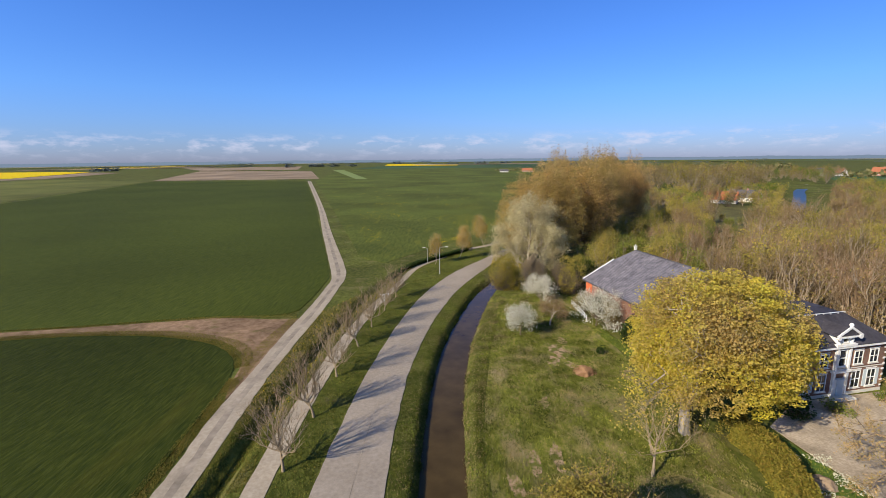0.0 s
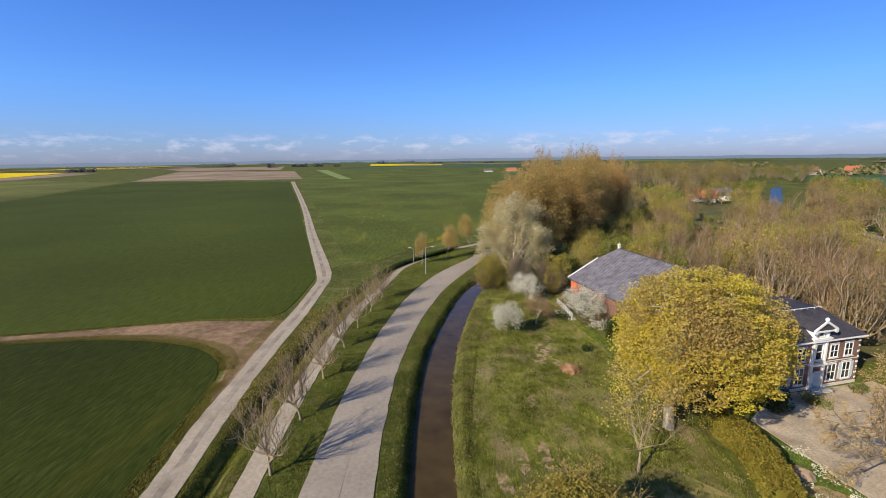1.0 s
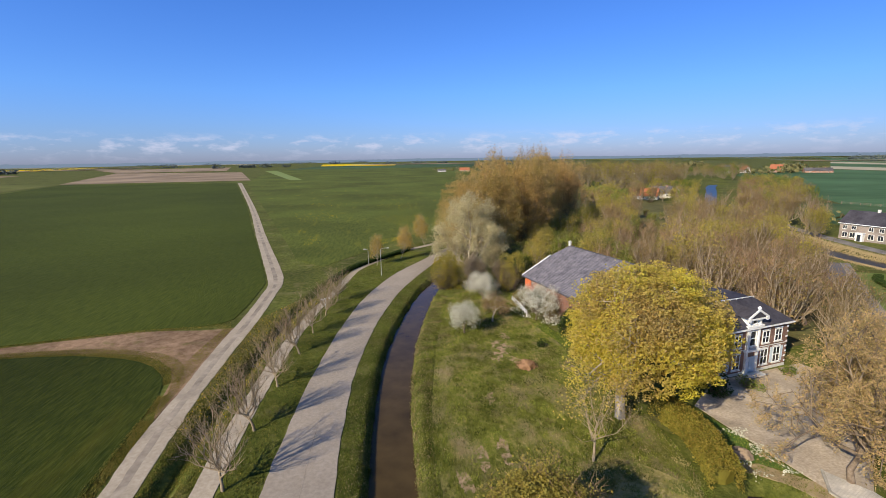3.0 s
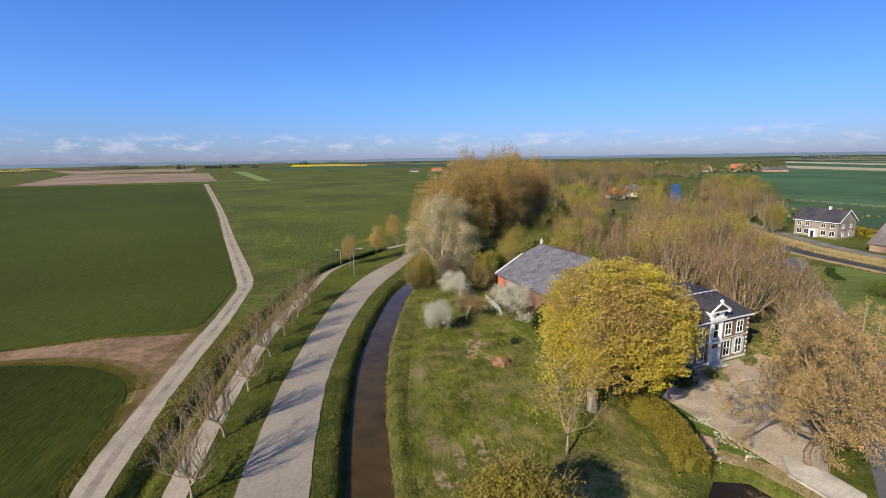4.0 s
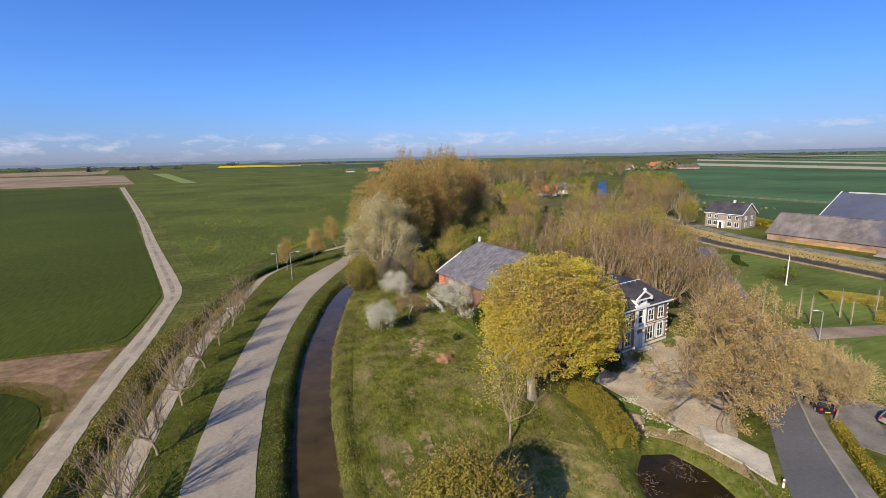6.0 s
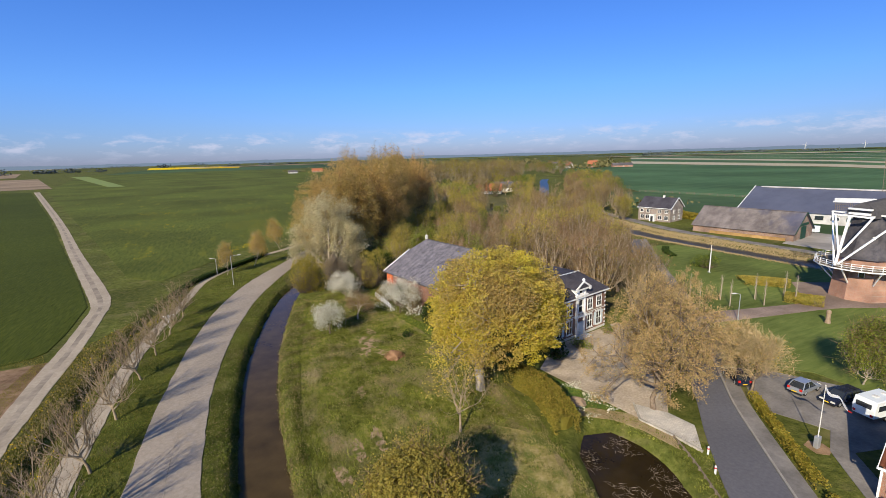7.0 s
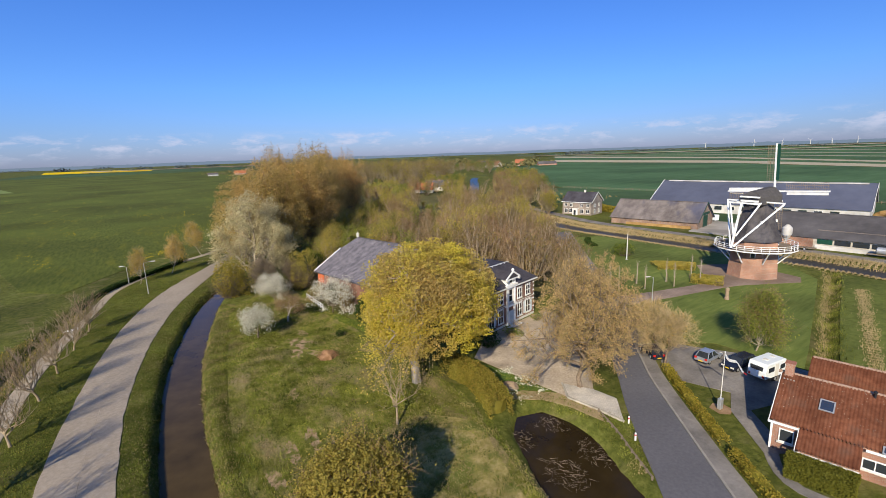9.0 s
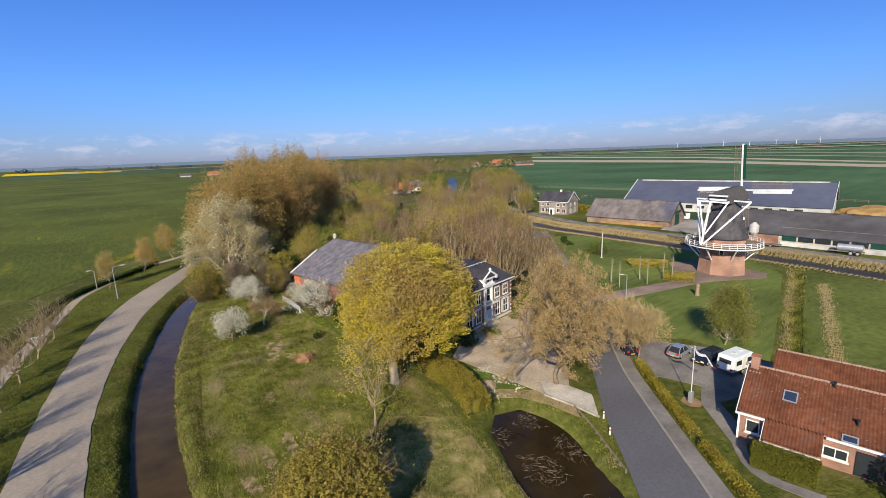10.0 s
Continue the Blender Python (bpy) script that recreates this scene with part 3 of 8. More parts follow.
# ---- trees ----
def limbs(rng, h, trunk_h, crown_r, levels=3, kids=(5, 4, 4), spread=0.9, up=0.25, r0=0.25, wiggle=0.12, lean=(0, 0), upright=0.0, stout=0.55):
    """Tapered limb pieces (p0, p1, r0, r1) and the twig bases (point, direction) of a tree of the given height and crown radius."""
    segs, tips = [], []

    def grow(p, d, length, r, lvl):
        n = 4 if lvl == 0 else (1 if lvl >= levels else 3 if lvl == 1 else 2)
        pts = [p]
        for i in range(n):
            d = d + rng.normal(0, wiggle, 3) + np.array([0, 0, up * (0.25 if lvl else 0.1)])
            d = d / np.linalg.norm(d)
            q = pts[-1] + d * length / n
            ra, rb = r * (1 - 0.75 * i / n), r * (1 - 0.75 * (i + 1) / n)
            segs.append((pts[-1], q, ra, rb))
            pts.append(q)
        if lvl >= levels:
            for t in (0.35, 0.7, 1.0):
                k = t * n
                i = min(int(k), n - 1)
                tips.append((pts[i] + (pts[i + 1] - pts[i]) * (k - i), d))
            return
        first = 0.45 if lvl == 0 else 0.3
        m = kids[min(lvl, len(kids) - 1)]
        az0 = rng.uniform(0, 2 * pi)
        for j in range(m):
            t = first + (1 - first) * (j + rng.uniform(0.1, 0.9)) / m
            k = t * n
            i = min(int(k), n - 1)
            b = pts[i] + (pts[i + 1] - pts[i]) * (k - i)
            az = az0 + j * 2.4 + rng.normal(0, 0.3)
            side = np.cross(d, [cos(az), sin(az), 0.3])
            side = side / (np.linalg.norm(side) + 1e-6)
            a = spread * rng.uniform(0.75, 1.2)
            nd = d * cos(a) + side * sin(a) + np.array([0, 0, upright])
            grow(b, nd / np.linalg.norm(nd), length * rng.uniform(0.5, 0.72) * (1.15 - 0.4 * t), r * stout * (1.1 - 0.5 * t), lvl + 1)

    grow(np.zeros(3), np.array([lean[0], lean[1], 1.0]), h * 0.8, r0, 0)
    T = np.array([t[0] for t in tips])
    zmin = np.percentile(T[:, 2], 2)
    zmax = T[:, 2].max()
    rad = np.percentile(np.hypot(T[:, 0], T[:, 1]), 93)

    def fit(p):
        p = np.array(p)
        z = p[2]
        nz = z / zmin * trunk_h if z < zmin else trunk_h + (z - zmin) / (zmax - zmin) * (h - trunk_h)
        k = crown_r / rad
        k = k if z > zmin else 1 + (k - 1) * max(0.0, z / zmin) ** 2
        return np.array([p[0] * k, p[1] * k, nz])

    segs = [(fit(a), fit(b), ra, rb) for a, b, ra, rb in segs]
    tips = [(fit(p), d) for p, d in tips]
    return segs, tips


def tube_arrays(segs, sides=5):
    V, F = [], []
    for a, b, ra, rb in segs:
        n = sides if ra > 0.06 else 3
        ang = np.arange(n) * 2 * pi / n
        d = b - a
        d = d / (np.linalg.norm(d) + 1e-9)
        u = np.cross(d, [0.3, 0.9, 0.1])
        u /= np.linalg.norm(u)
        w = np.cross(d, u)
        o = len(V)
        ring = np.cos(ang)[:, None] * u + np.sin(ang)[:, None] * w
        V.extend(a + ring * ra)
        V.extend(b + ring * rb)
        for i in range(n):
            j = (i + 1) % n
            F.append((o + i, o + j, o + n + j, o + n + i))
    return np.array(V), np.array(F)


def sliver_arrays(rng, base, way, length, width):
    """Thin tapering twigs: one triangle each."""
    n = len(base)
    side = np.cross(way, rng.normal(0, 1, (n, 3)))
    side /= np.linalg.norm(side, axis=1)[:, None] + 1e-9
    V = np.empty((n, 3, 3))
    V[:, 0], V[:, 1] = base - side * width[:, None] / 2, base + side * width[:, None] / 2
    V[:, 2] = base + way * length[:, None]
    return V.reshape(-1, 3), np.arange(3 * n).reshape(-1, 3)


def leaf_arrays(rng, pos, size, up=0.25):
    """Leaf sprays: one folded diamond each."""
    n = len(pos)
    a = rng.normal(0, 1, (n, 3))
    a[:, 2] *= 0.7
    a /= np.linalg.norm(a, axis=1)[:, None]
    b = np.cross(a, rng.normal(0, 1, (n, 3)))
    b /= np.linalg.norm(b, axis=1)[:, None]
    s = size * rng.uniform(0.6, 1.35, n)
    V = np.empty((n, 4, 3))
    V[:, 0] = pos - a * s[:, None] * 0.55
    V[:, 1] = pos + b * s[:, None] * 0.36
    V[:, 2] = pos + a * s[:, None] * 0.55
    V[:, 3] = pos - b * s[:, None] * 0.36
    return V.reshape(-1, 3), np.arange(4 * n).reshape(-1, 4)


def make_tree(name, label, seed, h, trunk_h, crown_r, bark, twig=None, leaf=None, twigs=10, twig_len=1.2, twig_w=0.035, leaves=0, leaf_size=0.3,
              leaf_spread=0.7, levels=3, kids=(6, 5, 4), spread=0.9, up=0.25, r0=0.25, lean=(0, 0), wiggle=0.12, upright=0.0, group="", sides=5,
              category="tree", droop=0.0, blow=(0, 0), dome=None, stout=0.55, plume=0.8):
    """A tree at the origin: trunk with limbs, fine twigs and a crown of leaf sprays."""
    rng = np.random.default_rng(seed)
    segs, tips = limbs(rng, h, trunk_h, crown_r, levels, kids, spread, up, r0, wiggle, lean, upright, stout)
    root = thing(name, label, category, group=group)
    V, F = tube_arrays(segs, sides)
    V[:, 2] = np.maximum(V[:, 2], -0.25)
    cloud("trunk", V, F, bark, root)
    P = np.array([t[0] for t in tips])
    D = np.array([t[1] for t in tips])
    if twig is not None and twigs:
        i = rng.integers(0, len(P), len(P) * twigs)
        d = D[i] + rng.normal(0, 0.75, (len(i), 3)) + np.array([blow[0], blow[1], 0.25 - droop])
        d /= np.linalg.norm(d, axis=1)[:, None]
        p = P[i] + rng.normal(0, twig_len * 0.28, (len(i), 3))
        V, F = sliver_arrays(rng, p, d, twig_len * rng.uniform(0.5, 1.3, len(i)), twig_w * rng.uniform(0.7, 1.3, len(i)))
        V[:, 2] = np.maximum(V[:, 2], 0.1)
        tagged(cloud("branchwork", V, F, twig, root), kind="stuff")
    if leaf is not None and leaves:
        i = rng.integers(0, len(P), leaves)
        keep = rng.uniform(0.2, 1.0, len(P))
        i = i[rng.uniform(0, 1, leaves) < keep[i]]
        p = P[i] + rng.normal(0, leaf_spread, (len(i), 3)) * np.array([1, 1, plume]) + np.array([0, 0, -droop * leaf_spread])
        p[:, 2] = np.maximum(p[:, 2], 0.2)
        if dome:
            # rounded leaf masses over the crown's outside: centre x, y, z, half width, half height, masses, size of a mass, share
            cx, cy, cz, rx, rz, masses, ms, share = dome
            k = np.arange(masses) + 0.5
            zz = 1 - 1.75 * k / masses
            th = k * 2.39996
            c = np.stack([np.sqrt(1 - zz ** 2) * np.cos(th), np.sqrt(1 - zz ** 2) * np.sin(th), zz], 1) * rng.uniform(0.72, 0.98, masses)[:, None] * np.array([rx, rx, rz]) + np.array([cx, cy, cz])
            m = int(leaves * share)
            j = rng.integers(0, masses, m)
            d = rng.normal(0, 1, (m, 3))
            d /= np.linalg.norm(d, axis=1)[:, None]
            q = c[j] + d * (ms * rng.uniform(0.6, 1.05, m) * rng.uniform(0.7, 1.2, masses)[j])[:, None] * np.array([1.1, 1.1, 0.75])
            p = np.concatenate([p[:leaves - m], q])
        V, F = leaf_arrays(rng, p, leaf_size)
        tagged(cloud("crown", V, F, leaf, root), kind="stuff")
    return root


def at(x, y, z=0.0, turn=0.0, s=1.0):
    return pose(x, y, z, 0, 0, turn) @ Matrix.Diagonal((s, s, s, 1))


def put(root, x, y, turn=0.0, s=1.0, sz=None, label=""):
    """A copy of a tree at another place, size and turn."""
    ob = copy_thing(root, pose(x, y, 0, 0, 0, turn))
    ob.scale = (s, s, sz or s)
    if label:
        ob["label"] = label
    return ob


def bush_mesh(name, parent, seed, r, h, leaf, n, size, material=None, base=0.1, lumps=5):
    """Leaf sprays on a lumpy mound."""
    rng = np.random.default_rng(seed)
    c = rng.normal(0, 0.35, (lumps, 3)) * np.array([r, r, h * 0.4]) + np.array([0, 0, h * 0.5])
    k = rng.integers(0, lumps, n)
    d = rng.normal(0, 1, (n, 3))
    d /= np.linalg.norm(d, axis=1)[:, None]
    p = c[k] + d * (rng.uniform(0.55, 1.0, n) ** 0.5)[:, None] * np.array([r * 0.62, r * 0.62, h * 0.48])
    p[:, 2] = np.clip(p[:, 2], base, None)
    V, F = leaf_arrays(rng, p, size)
    return tagged(cloud(name, V, F, leaf, parent), kind="stuff")


def make_bush(name, label, seed, r, h, leaf, n=900, size=0.3, twig=None, category="bush", group=""):
    root = thing(name, label, category, group=group)
    rng = np.random.default_rng(seed + 77)
    m = max(60, n // 4)
    base = rng.normal(0, r * 0.18, (m, 3)) * np.array([1, 1, 0])
    d = rng.normal(0, 0.6, (m, 3)) + np.array([0, 0, 1.0])
    d /= np.linalg.norm(d, axis=1)[:, None]
    V, F = sliver_arrays(rng, base, d, np.full(m, h * 0.85), np.full(m, 0.05))
    V[:, 2] = np.maximum(V[:, 2], 0)
    tagged(cloud("stem_clump", V, F, twig or BARK, root), kind="stuff")
    bush_mesh("crown", root, seed, r, h, leaf, n, size)
    return root


def blades(name, label, seed, pts, size, material, per=3, category="grass", lean=0.35, wide=1.0):
    """Tufts of grass or reed as upright slivers at the given ground points."""
    rng = np.random.default_rng(seed)
    p = np.repeat(np.asarray(pts, float), per, axis=0)
    n = len(p)
    p[:, :2] += rng.normal(0, size * 0.25, (n, 2))
    d = rng.normal(0, lean, (n, 3)) + np.array([0, 0, 1.0])
    d /= np.linalg.norm(d, axis=1)[:, None]
    V, F = sliver_arrays(rng, p, d, size * rng.uniform(0.5, 1.3, n), wide * size * rng.uniform(0.18, 0.4, n))
    return tagged(cloud(name, V, F, material), label, category, kind="stuff")

# ---- the ground: one sheet with its ditches, canals and pond sunk into it ----
# (x, y, half width of the bed); then bank width and depth
CHANNELS = [
    ([(-0.2, -60, 1.5), (0.0, 20, 1.5), (0.05, 36, 1.5), (0.1, 43, 1.5), (0.3, 49.3, 1.5), (0.8, 57.6, 1.5), (2.1, 68.8, 1.45), (4.5, 81, 1.4), (8.4, 96.6, 1.2),
      (11.4, 105.5, 0.9), (14, 112, 0.5)], 1.9, 1.7),
    ([(122, -120, 3.4), (128, 5, 3.4), (130.5, 30, 3.4), (131, 60, 3.4), (131, 86, 3.4), (134, 122, 3.4), (159, 203, 3.6), (192, 248, 2.8), (266, 344, 3.0), (304, 394, 3.0), (380, 480, 3.0)], 2.6, 1.9),
    ([(-20.6, -60, 0.35), (-20.6, 30, 0.35), (-20.8, 43, 0.35), (-20.3, 57, 0.3), (-19.4, 72, 0.3), (-17.6, 90, 0.3), (-14.2, 107, 0.3), (-8, 124.5, 0.3), (4, 142, 0.3), (14, 156, 0.3)], 1.3, 1.0),
    ([(32.8, 31.6, 1.0), (31.9, 28.6, 2.9), (30.9, 25, 3.5), (29.3, 21.6, 3.5), (27.4, 16, 3.2), (25, 9, 2.0)], 1.0, 1.3),
    ([(70, 16.4, 0.3), (80, 19.4, 0.3), (92, 23, 0.3), (113, 29, 0.4), (123, 32, 0.4)], 1.5, 0.8),
]


def sink(x, y):
    """Depth of the ground at arrays x, y."""
    z = np.zeros_like(x)
    for pts, bank, depth in CHANNELS:
        q = spline(pts, 4.0)
        best = np.full(x.shape, 1e9)
        for (ax, ay, aw), (bx, by, bw) in zip(q, q[1:]):
            lo_x, hi_x, lo_y, hi_y = min(ax, bx) - 12, max(ax, bx) + 12, min(ay, by) - 12, max(ay, by) + 12
            k = (x > lo_x) & (x < hi_x) & (y > lo_y) & (y < hi_y)
            if not k.any():
                continue
            dx, dy = bx - ax, by - ay
            t = np.clip(((x[k] - ax) * dx + (y[k] - ay) * dy) / (dx * dx + dy * dy), 0, 1)
            d = np.hypot(x[k] - ax - t * dx, y[k] - ay - t * dy) - (aw + t * (bw - aw))
            best[k] = np.minimum(best[k], d)
        s = np.clip(1 - best / bank, 0, 1)
        z = np.minimum(z, -depth * s * s * (3 - 2 * s))
    return z


def axis(marks):
    """Grid lines from (start, end, step) stretches."""
    out = []
    for a, b, s in marks:
        out += list(np.arange(a, b - 1e-6, s))
    return np.array(out + [marks[-1][1]])


gx = axis([(-4900, -900, 500), (-900, -120, 60), (-120, -30, 8), (-30, 40, 0.8), (40, 120, 2.0), (120, 146, 1.1), (146, 320, 4.5), (320, 900, 60), (900, 4900, 500)])
gy = axis([(-900, -60, 60), (-60, 0, 5), (0, 60, 1.0), (60, 130, 1.4), (130, 260, 3), (260, 500, 8), (500, 1000, 60), (1000, 4900, 390)])
GX, GY = np.meshgrid(gx, gy)
GZ = sink(GX, GY)
near = (GX > -40) & (GX < 130) & (GY > -20) & (GY < 170)
GZ += np.where(near & (GZ < -0.03), 0.05 * np.sin(GX * 2.1 + GY * 1.3) * np.sin(GY * 1.7 - GX * 0.6), 0)
nx, ny = len(gx), len(gy)
ij = np.arange(nx * ny).reshape(ny, nx)
quads = np.stack([ij[:-1, :-1], ij[:-1, 1:], ij[1:, 1:], ij[1:, :-1]], -1).reshape(-1, 4)
ground = cloud("ground", np.stack([GX, GY, GZ], -1).reshape(-1, 3), quads, GRASS)
ground.data.polygons.foreach_set("use_smooth", np.ones(len(quads), dtype=bool))
tagged(ground, "flat grassy polder land with sunken ditches and banks", "ground", kind="structure")


def lay(name, label, category, bm, material):
    return tagged(part(name, bm, material), label, category, kind="structure")


def water(label, pts, z, material, extra=0.9):
    q = spline(pts, 3.0)
    d = np.gradient(q[:, :2], axis=0)
    d /= np.linalg.norm(d, axis=1)[:, None]
    n = np.stack([-d[:, 1], d[:, 0]], 1)
    w = (q[:, 2] + extra)[:, None]
    l, r = q[:, :2] + n * w, q[:, :2] - n * w
    bm = bmesh.new()
    rows = [(bm.verts.new((*a, z)), bm.verts.new((*b, z))) for a, b in zip(l, r)]
    for p, s in zip(rows, rows[1:]):
        bm.faces.new((p[0], p[1], s[1], s[0]))
    bmesh.ops.recalc_face_normals(bm, faces=bm.faces[:])
    if sum(f.normal.z for f in bm.faces) < 0:
        bmesh.ops.reverse_faces(bm, faces=bm.faces[:])
    return lay("water", label, "water", bm, material)


water("still brown water in the roadside ditch", CHANNELS[0][0], -1.05, CANAL, 0.8)
water("open water of the reed-lined canal", CHANNELS[1][0], -0.75, CANAL_B, 0.9)
water("dark brown duckpond water between grassy banks", CHANNELS[3][0], -0.75, POND, 0.55)

# ---- fields ----
lay("field", "even dark green young wheat beside the concrete track", "field", patch_of(
    [(-28.5, 86.5), (-28.1, 95), (-28.7, 112), (-34.2, 132), (-51.2, 189), (-89.8, 320), (-194.6, 655), (-440, 705), (-381, 518), (-325, 338), (-262, 135), (-245, 50),
     (-78.7, 76.6), (-65, 78.9), (-51, 82.0), (-43.2, 83.7), (-38, 83.5), (-33.0, 83.6), (-30.0, 84.6)], 0.09), WHEAT)
lay("field", "young wheat below the dirt lane, toned down for lens falloff", "field", patch_of(
    [(-28.9, 57), (-29.9, 61), (-31.6, 64.4), (-33.9, 67.2), (-36.7, 69.3), (-39.6, 70.8), (-42.8, 71.9), (-47.6, 73.2), (-53, 73.8), (-62.3, 73.8), (-70.2, 72.6), (-245, 43), (-240, -100), (-25.4, -100), (-26.6, 30), (-28.2, 50)], 0.09), WHEAT_B)
lay("field", "green wheat dotted with yellow weeds beyond the cycle path", "field", patch_of(
    [(-17, 128), (-25.5, 137), (-41, 190), (-80, 320), (-181, 656), (-300, 1300), (-330, 1500), (180, 1500), (230, 700), (150, 440), (80, 290), (44, 215), (20, 182), (4, 162), (-6, 146)], 0.08), WHEAT_E)
lay("field", "pale reddish-brown ploughed field", "field", patch_of([(-454, 722), (-198, 738), (-365, 1286), (-742, 1420)], 0.25), PLOUGH)
lay("field", "narrow pale green strip of crop", "field", patch_of([(-333, 1395), (-294, 1372), (-115, 706), (-134, 711)], 0.3), LIME)
lay("field", "yellow flowering rapeseed field near the horizon", "field", patch_of([(-270, 2150), (60, 2050), (90, 2700), (-350, 2900)], 1.2), RAPE)
lay("field", "yellow flowering rapeseed strip on the flat horizon", "field", patch_of([(-830, 885), (-1060, 1390), (-1200, 1500), (-1900, 1500), (-1500, 900)], 0.9), RAPE)
lay("field", "yellow flowering rapeseed strip among far fields", "field", patch_of([(-1330, 2000), (-1650, 3100), (-1850, 3150), (-1700, 2100)], 1.4), RAPE)
lay("field", "brown bare soil strip of the far polder", "field", patch_of([(-735, 850), (-900, 1300), (-1050, 1380), (-828, 880), (-900, 700), (-800, 650)], 0.5), PLOUGH)
lay("field", "olive old grassland behind the dark wheat", "field", patch_of([(-335, 345), (-392, 520), (-450, 705), (-735, 845), (-640, 500), (-480, 230), (-275, 150)], 0.15), OLIVE)
lay("field", "brownish distant fallow strip", "field", patch_of([(-470, 1500), (-760, 1460), (-1150, 2050), (-700, 2300)], 0.6), PLOUGH)
lay("field", "bright green arable field behind the farm sheds", "field", patch_of(
    [(262, 232), (270, 173), (275, 60), (262, -120), (560, -120), (590, 105), (720, 330), (780, 720), (520, 640)], 0.12), PASTURE_E)
lay("field", "green pasture between the house and the arable field", "field", patch_of(
    [(230, 260), (262, 230), (269, 173), (272, 60), (261, -120), (175, -120), (178, 150)], 0.08), PASTURE)
for k, (a, b) in enumerate(((((789, 727), (726, 331), (596, 108), (560, -120)), ((938, 866), (826, 378), (659, 121), (610, -120))),
                            (((1200, 1110), (950, 436), (710, 131), (640, -120)), ((1388, 1282), (1038, 476), (754, 139), (670, -120))))):
    lay("field", "pale dry sandy strip between green crops", "field", patch_of(list(a) + list(b)[::-1], 0.3), SAND_STRIP)
lay("field", "dark green crop between two pale strips", "field", patch_of([(938, 866), (826, 378), (659, 121), (610, -120), (640, -120), (710, 131), (950, 436), (1200, 1110)], 0.2), PASTURE_E)
for f0, f1 in ((1.30, 1.335), (1.62, 1.66), (2.1, 2.16)):
    edge = [(1200, 1110), (950, 436), (710, 131), (640, -120)]
    lay("field", "thin pale dry strip between far crops", "field", patch_of([(x * f0, y * f0) for x, y in edge] + [(x * f1, y * f1) for x, y in edge[::-1]], 0.45), SAND_STRIP)
lay("field", "far green arable land towards the horizon", "field", patch_of([(1400, 1282), (1050, 476), (760, 139), (680, -120), (2400, -300), (3200, 900), (2600, 2500)], 0.3), PASTURE_E)
lay("field", "far meadow land towards the horizon", "field", patch_of([(-300, 1510), (180, 1510), (500, 1500), (900, 2400), (-200, 2600), (-290, 2100)], 0.3), PASTURE)

# random strips; the pale ones lighten the far land where haze would
rf = np.random.default_rng(12)
for k in range(26):
    a, d, w, l_ = radians(rf.uniform(-50, 95)), rf.uniform(1900, 4300), rf.uniform(40, 160), rf.uniform(150, 600)
    c, u, v = np.array([sin(a), cos(a)]) * d, np.array([sin(a), cos(a)]), np.array([cos(a), -sin(a)])
    tone = k % 4
    lay("field", ("pale green far crop strip", "dry pale far field strip", "mid-green far pasture strip", "brown far fallow strip")[tone], "field",
        patch_of([tuple(c + u * p * w + v * q * l_) for p, q in ((-1, -1), (-1, 1), (1, 1.1), (1, -0.9))], 1.6 + 0.05 * k), (LIME, SAND_STRIP, PASTURE, PLOUGH)[tone])

# ---- roads and paths ----
lay("dirt_lane", "brown rutted dirt lane between the wheat fields", "lane", patch_of(
    [(-26.9, 81.8), (-32.3, 81.5), (-38, 82.3), (-43.2, 82.6), (-47.7, 81.4), (-56.8, 79.7), (-65.3, 77.9), (-73.6, 76.5), (-245, 47.5), (-245, 44.4), (-71, 73.6), (-62.9, 74.8), (-53.5, 74.8), (-43.5, 73.6), (-38, 72.1), (-34.3, 69.8), (-31.1, 66.4), (-29.2, 62), (-28.2, 56), (-27.0, 52), (-26.8, 60), (-27.0, 70)], 0.05), DIRT)
track_l = [(-24, -60), (-25.2, 20), (-25.8, 36.2), (-26.8, 48.4), (-26.8, 56.7), (-27.1, 74), (-26.9, 87), (-27.3, 103.5), (-28.0, 111.5), (-33.2, 130), (-50.2, 188), (-88.7, 320), (-193.3, 658)]
track_r = [(-20.8, -60), (-22.1, 20), (-22.7, 36), (-23.5, 49), (-23.9, 59.5), (-23.9, 71.4), (-23.7, 86.4), (-24.2, 103.3), (-24.9, 113.6), (-28.9, 129.5), (-46.5, 188), (-85.0, 319.6), (-187.6, 656.2)]
lay("track", "pale concrete farm track with dark wear down its middle", "track", ribbon(track_l, track_r, 0.07, 0.05, seed=1), CONCRETE)
cyc_l = [(-16.6, -60), (-17.8, 20), (-17.9, 35.9), (-18.1, 46), (-17.8, 58), (-17.0, 72), (-15.0, 88), (-11.9, 102), (-10.3, 112), (-8.2, 122.5), (-4.1, 131), (5.6, 146), (18.0, 158.6), (34, 180)]
cyc_r = [(-14.5, -60), (-15.6, 20), (-15.7, 35.8), (-15.9, 46), (-15.6, 58), (-14.9, 72), (-13.1, 88), (-10.4, 102.5), (-8.8, 111), (-6.8, 121), (-2.9, 129.2), (6.8, 144.6), (19.5, 157), (35.5, 179)]
mid_track = [[tuple(np.array(a) * (1 - k) + np.array(b) * k) for a, b in zip(track_l, track_r)] for k in (0.36, 0.62)]
lay("track_wear", "dark worn middle strip of the concrete track", "track", ribbon(mid_track[0], mid_track[1], 0.076, 0.05, skirt=0.004, seed=9), TRACKWEAR)
